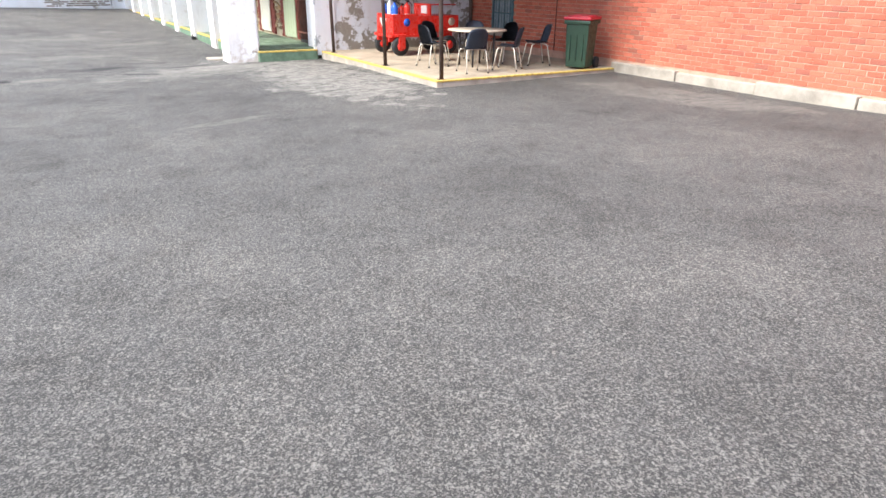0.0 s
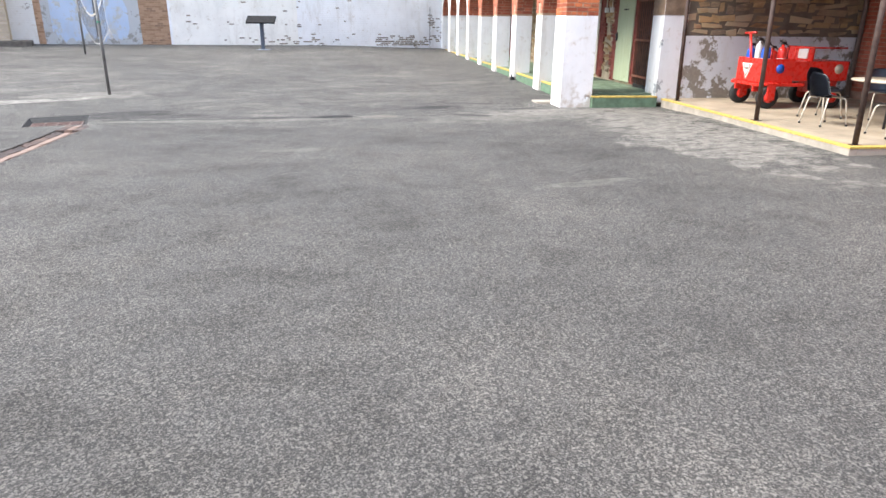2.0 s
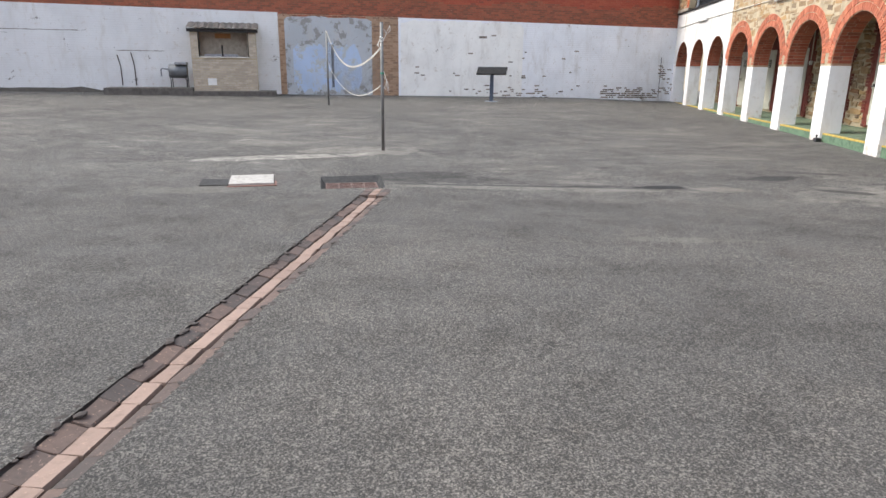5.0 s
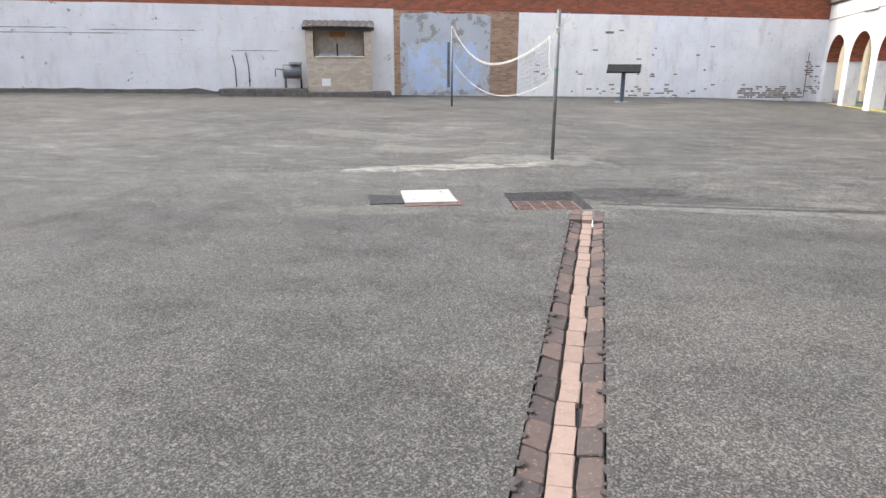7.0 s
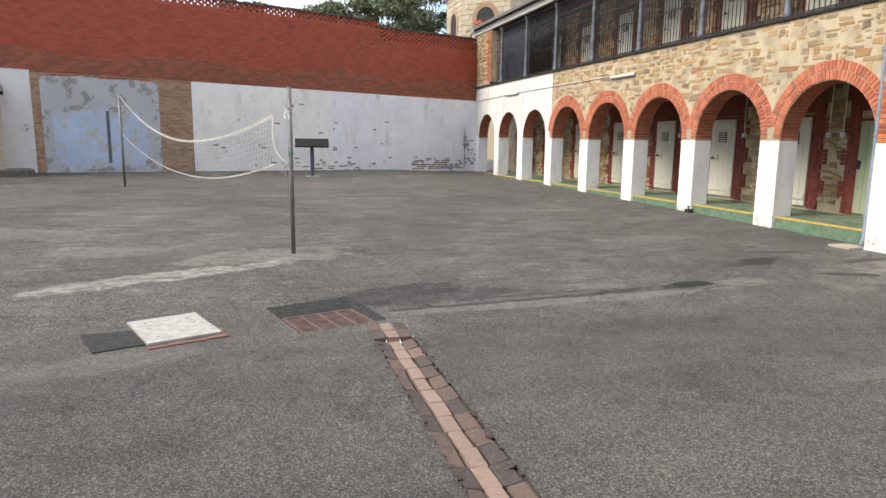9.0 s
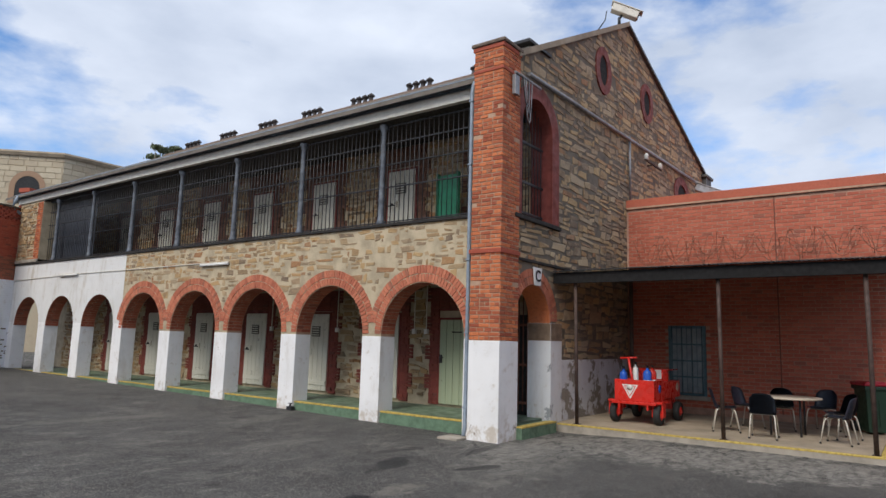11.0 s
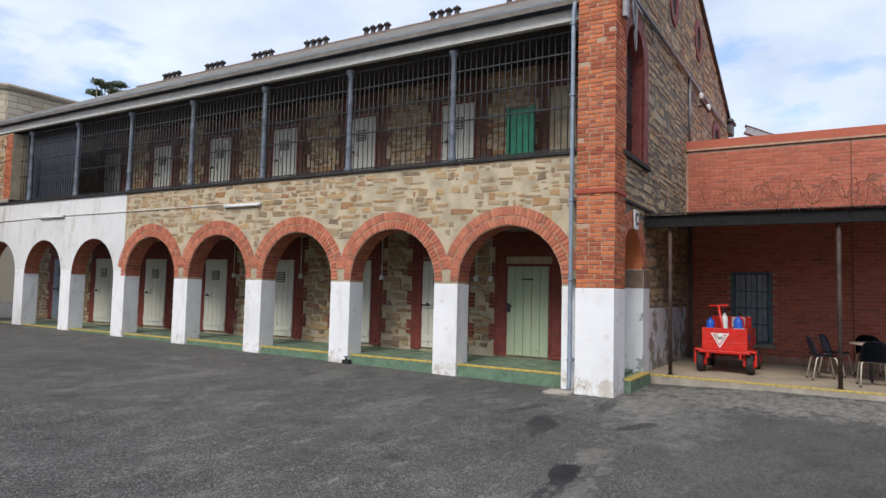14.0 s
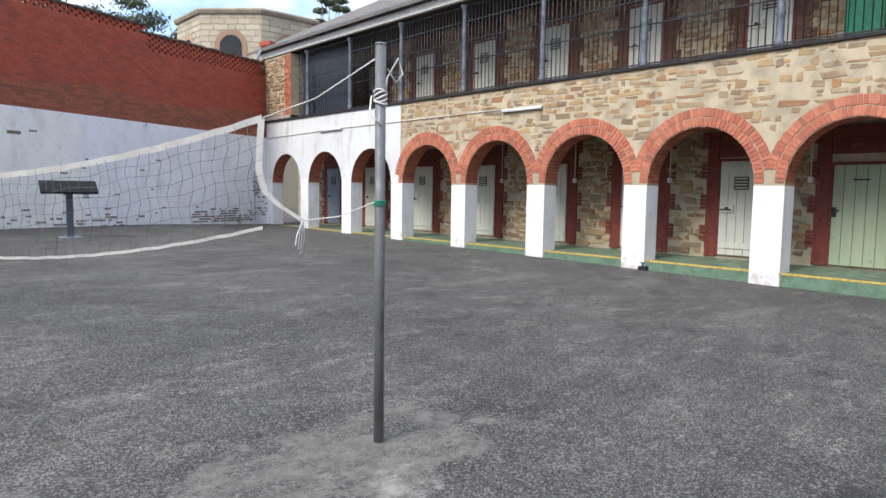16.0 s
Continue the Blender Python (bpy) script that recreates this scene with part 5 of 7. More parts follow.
rod(bm, (0, 0, 0.28), (0, 0, 1.55), 0.012, 8)
lathe(bm, [(0.055, 0.27), (0.06, 0.33), (0.02, 0.36)], 12)
part("stem", bm, IRON, pl)

# conduits, boxes and loose cables at the pier head
bx = empty("junction_box", (3.72, GY - 0.06, 6.85), "grey junction box with loose cables on the pier", "junction box")
bm = bmesh.new()
box(bm, -0.10, 0.06, -0.04, 0.04, -0.30, 0.10, 0.01)
part("box_body", bm, STEEL, bx)
bm = bmesh.new()
rod(bm, (-0.10, -0.03, 0.14), (0.95, -0.03, 0.14), 0.03, 8)
part("pipe_arm", bm, STEEL, bx)
for k, (dx, sag, w) in enumerate(((0.15, 0.55, 0.25), (0.22, 0.9, 0.32), (0.30, 0.7, 0.12))):
    bm = bmesh.new()
    tube(bm, [(dx + w * t, -0.05 - 0.03 * math.sin(t * 3), 0.12 - sag * math.sin(math.pi * t)) for t in [i / 12 for i in range(13)]], 0.010, 6)
    part("cable", bm, STEEL if k else BLACK, bx, "drooping cable")
bm = bmesh.new()
tube(bm, [(4.3, GY - 0.02, 7.2), (10.0, GY - 0.02, 7.35), (16.6, GY - 0.02, 7.55)], 0.05, 6)
cd = part("conduit", bm, STEEL)
tagged(cd, "grey pipe running across the gable wall", "pipe")
bm = bmesh.new()
tube(bm, [(10.0, GY - 0.01, 7.45), (10.0, GY - 0.01, 5.65)], 0.035, 8)
tagged(part("conduit", bm, STEEL), "short grey vertical pipe on the gable wall", "pipe")
ins = empty("insulator_bracket", (11.6, GY + 0.0, 7.0), "small bracket with two white insulators", "bracket")
bm = bmesh.new()
box(bm, -0.7, 0.7, -0.16, -0.10, -0.02, 0.02)
box(bm, -0.02, 0.02, -0.13, 0.06, -0.02, 0.02)
part("bracket_arm", bm, IRON_RUST, ins)
for x in (-0.6, 0.6):
    bm = bmesh.new()
    lathe(bm, [(0.02, 0.02), (0.07, 0.04), (0.05, 0.10), (0.07, 0.13), (0.03, 0.2)], 10, Matrix.Translation((x, -0.13, 0)))
    part("insulator", bm, OFFWHITE, ins, "white porcelain insulator")


def security_camera(name, at, yaw, size, label, paint):
    c = empty(name, pose(*at, 0, 0, yaw) @ Matrix.Diagonal((size, size, size, 1)), label, "security camera")
    bm = bmesh.new()
    box(bm, -0.45, 0.45, -0.15, 0.15, 0.34, 0.60, 0.03, m=pose(0, 0, 0.02, 0, 24, 0))
    box(bm, -0.52, 0.55, -0.18, 0.18, 0.60, 0.63, 0.01, m=pose(0, 0, 0.02, 0, 24, 0))
    part("camera_housing", bm, paint, c, "metal housing with sunshield")
    bm = bmesh.new()
    box(bm, 0.45, 0.47, -0.12, 0.12, 0.37, 0.57, 0.004, m=pose(0, 0, 0.02, 0, 24, 0))
    part("front_glass", bm, BLACK, c)
    bm = bmesh.new()
    rod(bm, (0, 0, 0), (0, 0, 0.25), 0.05, 8)
    rod(bm, (0, 0, 0.22), (0.12, 0, 0.38), 0.04, 8)
    part("bracket", bm, IRON, c)
    return c


sc = security_camera("security_camera", (10.0, GY + 0.25, APEX[1] + 0.06), -62, 0.86, "cream security camera on the gable apex", CREAMPAINT)
bm = bmesh.new()
tube(bm, [(-0.4, 0, 0.5), (-0.45, 0, 0.2), (-0.75, 0, -0.25)], 0.02, 6)
part("cable", bm, BLACK, sc)
s2 = security_camera("security_camera", (12.6, 14.3, 5.92), -80, 0.8, "grey security camera above the red brick parapet", STEEL)
bm = bmesh.new()
rod(bm, (0, 0, -0.75), (0, 0, 0.0), 0.045, 8)
part("mast", bm, IRON, s2)
bm = bmesh.new()
box(bm, 4.35, 5.35, GY + 0.0, GY + 0.9, 7.95, 8.02, 0.01, m=pose(0, 0, 0, 0, 0, 0))
box(bm, 4.55, 5.2, GY + 0.1, GY + 0.8, 7.62, 7.95, 0.01, mat=1)
tagged(part("roof_box", bm, [IRON, CREAMPAINT]), "small dark hooded box at the roof corner", "vent box")

# vent pots along the ridge
bm = bmesh.new()
lathe(bm, [(0.09, 0), (0.10, 0.05), (0.08, 0.08), (0.08, 0.20), (0.14, 0.22), (0.13, 0.26), (0.05, 0.32), (0.02, 0.35)], 12)
POT = mesh_of("vent_pot", bm, TERRACOTTA)
for i in range(7):
    for k in range(4):
        p = new("vent_pot", POT)
        p.location = (10.07, 20.32 + 2.74 * i + (k - 1.5) * 0.30, RIDGE)
        tagged(p, "small dark capped vent pot on the ridge", "vent pot", "ridge vent pots")
bm = bmesh.new()
for a in range(12):
    box(bm, 9.95, 10.19, 16.3 + a * 1.9, 16.3 + a * 1.9 + 1.88, RIDGE - 0.08, RIDGE + 0.02, 0.03)
tagged(part("ridge_capping", bm, plain("grimy_ridge_tile", (0.20, 0.135, 0.10), 0.85)), "grimy brown ridge capping of the roof", "ridge", kind="structure")


# ---------------------------------------------------------------- under the canopy
def wall_window():
    w = empty("window_1", (RX, 14.07, 0.58), "barred teal window with panes coloured pale for reflections in the brick wall", "window", kind="structure")
    bm = bmesh.new()
    for y0, y1, z0, z1 in ((-0.45, -0.38, 0, 1.7), (0.38, 0.45, 0, 1.7), (-0.38, 0.38, 0, 0.07), (-0.38, 0.38, 1.63, 1.7)):
        box(bm, -0.03, 0.06, y0, y1, z0, z1, 0.006)
    part("window_frame", bm, TEAL, w)
    bm = bmesh.new()
    box(bm, -0.10, 0.03, -0.52, 0.52, -0.10, -0.004, 0.01)
    part("window_sill", bm, PLINTH, w)
    bm = bmesh.new()
    box(bm, 0.0, 0.004, -0.125, 0.125, 0.0, 0.38)
    me = mesh_of("pane", bm, GLASSY)
    for i in range(3):
        for k in range(4):
            p = new("pane", me)
            p.parent = w
            p.location = (0.0, -0.254 + 0.254 * i, 0.08 + 0.39 * k)
    for i in range(7):
        bm = bmesh.new()
        rod(bm, (-0.04, -0.36 + 0.12 * i, 0.02), (-0.04, -0.36 + 0.12 * i, 1.68), 0.007 if i % 2 else 0.016, 6)
        part("bar", bm, TEAL, w)
    for z in (0.45, 0.84, 1.24):
        bm = bmesh.new()
        box(bm, -0.05, -0.03, -0.4, 0.4, z - 0.02, z + 0.02)
        part("rail", bm, TEAL, w)


JOINT = plain("dark_red_sealant", (0.13, 0.045, 0.03), 0.8)
wall_window()
bm = bmesh.new()
box(bm, RX - 0.014, RX + 0.004, 11.98, 12.0, 0.3, 5.33)
tagged(part("expansion_joint", bm, JOINT), "dark vertical movement joint in the brick wall", "joint", kind="structure")
bm = bmesh.new()
box(bm, RX - 0.014, RX + 0.004, 4.2, 4.22, 0.3, 5.33)
tagged(part("expansion_joint", bm, JOINT), "dark vertical movement joint in the brick wall", "joint", kind="structure")
bm = bmesh.new()
rng = random.Random(5)
for strand in range(3):
    pts, n = [], 330
    ph = strand * 2.1
    for i in range(n):
        t = i / n
        a = t * math.tau * 15 + ph
        rr = 0.27 + 0.10 * math.sin(t * 31 + strand * 2) + 0.05 * math.sin(t * 83)
        pts.append((9.45 + rr * 0.5 * math.cos(a), 15.0 - 5.2 * t + 0.25 * math.sin(a * 0.5 + strand), 4.12 + rr * math.sin(a)))
    tube(bm, pts, 0.006, 4)
tagged(part("razor_wire", bm, RUST), "rusty coils of razor wire above the canopy", "razor wire")
bm = bmesh.new()
rod(bm, (9.78, 15.45, 0.15), (9.78, 15.45, 3.7), 0.05, 10)
tagged(part("corner_pipe", bm, plain("brown_pipe", (0.16, 0.12, 0.10), 0.6)), "brown pipe standing in the wall corner", "pipe")


def chair():
    c = empty("chair", (0, 0, 0), "navy plastic shell chair with cream tubular legs", "chair", "chairs round the table")
    bm = bmesh.new()
    nu, nv = 10, 9
    g = []
    for i in range(nu):
        t = i / (nu - 1)
        row = []
        for j in range(nv):
            s = j / (nv - 1) * 2 - 1
            w = 0.22 + 0.015 * math.sin(t * math.pi)
            row.append(bm.verts.new((s * w, -0.20 + 0.40 * (1 - t), 0.455 + 0.035 * s * s + (0.02 if t < 0.1 else 0) - 0.02 * math.sin(t * math.pi) - (0.03 if i == 0 else 0))))
        g.append(row)
    for i in range(nu - 1):
        for j in range(nv - 1):
            bm.faces.new((g[i][j], g[i][j + 1], g[i + 1][j + 1], g[i + 1][j])).smooth = True
    bmesh.ops.solidify(bm, geom=bm.faces[:], thickness=0.012)
    part("seat", bm, NAVY, c)
    bm = bmesh.new()
    g = []
    for i in range(10):
        t = i / 9
        row = []
        for j in range(nv):
            s = j / (nv - 1) * 2 - 1
            w = 0.225 - 0.02 * t - 0.05 * max(0, t - 0.75) * 4 * abs(s)
            row.append(bm.verts.new((s * w, -0.19 - 0.05 * math.sin(t * 1.5) - 0.06 * t + 0.06 * s * s, 0.44 + 0.38 * t - 0.035 * max(0, t - 0.7) / 0.3 * s * s)))
        g.append(row)
    for i in range(9):
        for j in range(nv - 1):
            bm.faces.new((g[i][j], g[i + 1][j], g[i + 1][j + 1], g[i][j + 1])).smooth = True
    bmesh.ops.solidify(bm, geom=bm.faces[:], thickness=0.012)
    part("backrest", bm, NAVY, c)
    for sx in (-1, 1):
        for sy in (-1, 1):
            bm = bmesh.new()
            tube(bm, [(sx * 0.14, sy * 0.10, 0.432), (sx * 0.185, sy * 0.15, 0.425), (sx * 0.20, sy * 0.17, 0.39), (sx * 0.225, sy * 0.24, 0.02)], 0.0125, 8)
            leg = part("leg", bm, LEG_CREAM, c)
            bm = bmesh.new()
            rod(bm, (sx * 0.225, sy * 0.24, 0.0), (sx * 0.225, sy * 0.241, 0.03), 0.017, 8)
            part("rubber_foot", bm, RUBBER, leg)
    for sy in (-0.1, 0.1):
        bm = bmesh.new()
        rod(bm, (-0.15, sy, 0.432), (0.15, sy, 0.432), 0.011, 8)
        part("crossbar", bm, LEG_CREAM, c)
    return c


PZ = 0.147
CHAIRS = [(7.0, 12.55, -165), (6.50, 11.78, -85), (6.72, 10.62, -8), (7.58, 10.66, 40), (8.62, 11.08, 70), (8.25, 11.75, 100), (7.95, 12.35, 160)]
first = chair()
first.matrix_world = pose(CHAIRS[0][0], CHAIRS[0][1], PZ, 0, 0, CHAIRS[0][2])
for x, y, a in CHAIRS[1:]:
    copy_thing(first, pose(x, y, PZ, 0, 0, a))

tb = empty("table", (7.40, 11.52, PZ), "round beige laminate table on dark steel legs", "table")
bm = bmesh.new()
lathe(bm, [(0.58, 0.685), (0.60, 0.69), (0.605, 0.705), (0.60, 0.715), (0.0005, 0.715)], 36)
part("tabletop", bm, LAMINATE, tb)
for a in (45, 135, 225, 315):
    bm = bmesh.new()
    rod(bm, (0.36 * math.cos(radians(a)), 0.36 * math.sin(radians(a)), 0), (0.36 * math.cos(radians(a)), 0.36 * math.sin(radians(a)), 0.685), 0.02, 8)
    part("leg", bm, IRON, tb)


def wheelie_bin():
    b = empty("wheelie_bin", pose(9.06, 10.22, PZ, 0, 0, -62) @ Matrix.Diagonal((1.1, 1.1, 1.1, 1)), "dark green wheelie bin with a red lid", "bin")
    bm = bmesh.new()
    box(bm, -0.22, 0.22, -0.24, 0.24, 0.03, 0.80, 0.03)
    for v in bm.verts:
        k = 0.86 + 0.14 * min(1, max(0, v.co.z / 0.8))
        v.co.x *= k
        v.co.y *= k
    box(bm, -0.25, 0.25, -0.27, 0.28, 0.78, 0.85, 0.02)
    for i in (-1, 0, 1):
        box(bm, -0.012 + i * 0.12, 0.012 + i * 0.12, -0.245, -0.21, 0.15, 0.6, 0.006)
    part("bin_body", bm, BIN_GREEN, b)
    bm = bmesh.new()
    box(bm, -0.26, 0.26, -0.29, 0.30, 0.855, 0.91, 0.025)
    box(bm, -0.2, 0.2, -0.22, 0.22, 0.90, 0.93, 0.015)
    part("lid", bm, BIN_RED, b)
    for sx in (-1, 1):
        bm = bmesh.new()
        rod(bm, (sx * 0.20, 0.26, 0.1), (sx * 0.26, 0.26, 0.1), 0.10, 18)
        wh = part("wheel", bm, RUBBER, b)
        bm = bmesh.new()
        rod(bm, (sx * 0.245, 0.26, 0.1), (sx * 0.265, 0.26, 0.1), 0.045, 12)
        part("hub", bm, BLACK, wh)
    bm = bmesh.new()
    rod(bm, (-0.2, 0.33, 0.86), (0.2, 0.33, 0.86), 0.016, 8)
    box(bm, -0.2, -0.17, 0.25, 0.34, 0.84, 0.88)
    box(bm, 0.17, 0.2, 0.25, 0.34, 0.84, 0.88)
    part("handle", bm, BIN_GREEN, b)


wheelie_bin()


def fire_cart():
    """A red four wheeled hand truck; its front looks to -x."""
    c = empty("fire_cart", (7.42, 14.26, PZ), "red enamelled hand truck loaded with extinguishers", "cart")
    bm = bmesh.new()
    box(bm, -0.78, -0.12, -0.42, 0.42, 0.46, 0.64, 0.015)
    box(bm, -0.78, -0.75, -0.42, 0.42, 0.63, 0.90, 0.008)
    box(bm, -0.15, -0.12, -0.42, 0.42, 0.63, 0.90, 0.008)
    box(bm, -0.75, -0.15, -0.42, -0.39, 0.63, 0.90, 0.008)
    box(bm, -0.75, -0.15, 0.39, 0.42, 0.63, 0.90, 0.008)
    box(bm, -0.12, 0.98, -0.42, 0.42, 0.50, 0.86, 0.015)
    box(bm, -0.74, -0.16, -0.38, 0.38, 0.641, 0.648, mat=1)
    part("cart_body", bm, [RED_GLOSS, BLACK], c)
    bm = bmesh.new()
    box(bm, -0.84, 0.1, -0.47, 0.47, 0.40, 0.46, 0.012)
    for sy in (-1, 1):
        box(bm, -0.70, -0.54, sy * 0.36 - 0.025, sy * 0.36 + 0.025, 0.16, 0.42, 0.01)
        box(bm, -0.70, -0.54, sy * 0.56 - 0.02, sy * 0.56 + 0.02, 0.16, 0.46, 0.01)
        box(bm, -0.74, -0.50, sy * 0.46 - 0.12, sy * 0.46 + 0.12, 0.43, 0.47, 0.01)
        v = box(bm, -0.84, -0.5, sy * 0.30 - 0.02, sy * 0.30 + 0.02, 0.3, 0.42)
    box(bm, 0.55, 0.85, -0.36, 0.36, 0.24, 0.5, 0.02)
    part("undercarriage", bm, RED_GLOSS, c)
    for x in (-0.62, 0.68):
        for sy in (-1, 1):
            bm = bmesh.new()
            m = pose(x, sy * 0.46, 0.205, 90, 0, 0)
            lathe(bm, [(0.12, -0.06), (0.185, -0.065), (0.205, -0.04), (0.205, 0.04), (0.185, 0.065), (0.12, 0.06)], 24, m)
            ty = part("wheel", bm, RUBBER, c, "black rubber tyre with red rim")
            bm = bmesh.new()
            lathe(bm, [(0.03, -0.085), (0.05, -0.08), (0.115, -0.05), (0.125, 0.05), (0.05, 0.08), (0.03, 0.085)], 16, m)
            part("rim", bm, RED_GLOSS, ty)
    bm = bmesh.new()
    rod(bm, (-0.72, -0.02, 0.5), (-0.80, 0.10, 1.34), 0.025, 10)
    rod(bm, (-0.80, -0.08, 1.36), (-0.80, 0.28, 1.34), 0.022, 10)
    part("pull_handle", bm, RED_GLOSS, c, "red T shaped pull handle")
    bm = bmesh.new()
    box(bm, 0.20, 0.24, -0.40, 0.40, 0.86, 1.12, 0.01)
    rod(bm, (-0.15, -0.39, 1.10), (0.9, -0.39, 1.10), 0.015, 8)
    rod(bm, (-0.15, -0.39, 0.88), (-0.15, -0.39, 1.10), 0.015, 8)
    part("rear_board", bm, RED_GLOSS, c)
    bm = bmesh.new()
    box(bm, 0.17, 0.198, -0.28, -0.02, 0.90, 1.10, 0.004)
    part("notice", bm, OFFWHITE, c, "framed white notice")
    # triangular badge on the front, round badges on the side
    bm = bmesh.new()
    for s, x, mat in ((0.20, -0.785, 0), (0.15, -0.789, 1), (0.12, -0.793, 0)):
        v = [bm.verts.new((x, 0.08 + s * math.cos(radians(a)) * 1.0, 0.70 + s * math.sin(radians(a)))) for a in (90 + 60, 90 - 60, 270)]
        f = bm.faces.new(v)
        f.material_index = mat
    lathe(bm, [(0.055, 0), (0.06, 0.004), (0.0005, 0.004)], 16, pose(-0.795, 0.08, 0.74, 0, -90, 0))
    part("front_badge", bm, [OFFWHITE, RED_GLOSS], c, "white triangular badge")
    for x, mt, r in ((-0.42, BLUE, 0.085), (0.78, LAMINATE, 0.09)):
        bm = bmesh.new()
        lathe(bm, [(r * 0.98, 0), (r, 0.004), (0.0005, 0.004)], 20, pose(x, -0.422, 0.72, 90, 0, 0))
        part("side_badge", bm, mt, c, "round painted badge")


fire_cart()


def extinguisher(x, y, z, mat, r, h, label):
    e = empty("fire_extinguisher", (x, y, z), label, "extinguisher", "extinguishers on the cart")
    bm = bmesh.new()
    lathe(bm, [(r * 0.9, 0), (r, 0.02), (r, h * 0.78), (r * 0.8, h * 0.88), (r * 0.3, h * 0.93), (r * 0.3, h)], 16)
    cyl = part("cylinder", bm, mat, e)
    bm = bmesh.new()
    lathe(bm, [(r * 1.004, h * 0.25), (r * 1.01, h * 0.26), (r * 1.01, h * 0.5), (r * 1.004, h * 0.51)], 16)
    part("label_band", bm, OFFWHITE, cyl)
    bm = bmesh.new()
    box(bm, -0.012, 0.06, -0.012, 0.012, h, h + 0.05, 0.004)
    rod(bm, (0.0, 0, h + 0.03), (-0.08, 0, h + 0.07), 0.009, 6)
    part("valve", bm, BLACK, e)
    bm = bmesh.new()
    tube(bm, [(0.05, 0, h + 0.02), (r + 0.05, 0, h * 0.9), (r + 0.04, 0, h * 0.5), (r + 0.015, 0, h * 0.2)], 0.011, 6)
    part("hose", bm, RUBBER, e)


CT = PZ + 0.649
for x, y, mt, r, h, lb in ((6.98, 13.88, BLUE, 0.085, 0.50, "blue extinguisher standing on the red cart"), (7.00, 14.40, BLUE, 0.08, 0.46, "blue extinguisher standing on the red cart"), (7.30, 13.88, RED_GLOSS, 0.08, 0.50, "red extinguisher standing on the red cart"), (6.98, 14.13, OFFWHITE, 0.06, 0.56, "white cylinder standing on the red cart"), (7.32, 14.2, RED_GLOSS, 0.09, 0.42, "squat red extinguisher standing on the red cart")):
    extinguisher(x - 0.2, y + 0.14, CT, mt, r, h, lb)


# ---------------------------------------------------------------- the yard
def round_post(name, x, y, h, r, label, lean=0.0):
    z = ground_z(x, y)
    p = empty(name, (x, y, z), label, "net post", "volleyball posts")
    bm = bmesh.new()
    rod(bm, (0, 0, -0.05), (lean, 0, h), r, 16)
    part("pole", bm, plain("weathered_zinc_" + name, (0.19, 0.19, 0.185), 0.55, 0.3, vary=0.3), p)
    bm = bmesh.new()
    rod(bm, (lean, 0, h), (lean, 0, h + 0.012), r + 0.002, 16)
    part("cap", bm, STEEL, p)
    return p


POST = (-6.20, 17.45)
pz = ground_z(*POST)
post = round_post("net_post", *POST, 2.43, 0.032, "grey galvanised steel net post standing in the asphalt")
far_post = round_post("net_post", -10.16, 27.2, 2.45, 0.032, "grey steel net post with the net tied high")
bm = bmesh.new()
for k in range(5):
    n = 18
    tube(bm, [(0.038 * math.cos(i * math.tau / n), 0.038 * math.sin(i * math.tau / n), 2.10 + 0.012 * k + 0.02 * math.sin(i * math.tau / n + k)) for i in range(n + 1)], 0.006, 5)
tube(bm, [(0.05, 0.02, 2.14), (0.09, 0.05, 2.26), (0.16, 0.03, 2.38), (0.17, 0.0, 2.28), (0.10, -0.02, 2.22), (0.05, 0, 2.3)], 0.006, 5)
tube(bm, [(-0.05, 0.02, 2.13), (-0.08, 0.0, 2.02), (-0.02, -0.05, 1.95)], 0.006, 5)
part("rope_knot", bm, ROPE, post, "frayed white rope knotted round the pole")
bm = bmesh.new()
for k in range(3):
    n = 16
    tube(bm, [(0.036 * math.cos(i * math.tau / n), 0.036 * math.sin(i * math.tau / n), 1.48 + 0.012 * k) for i in range(n + 1)], 0.005, 5)
part("string_knot", bm, GREENSTRING, post, "green string")


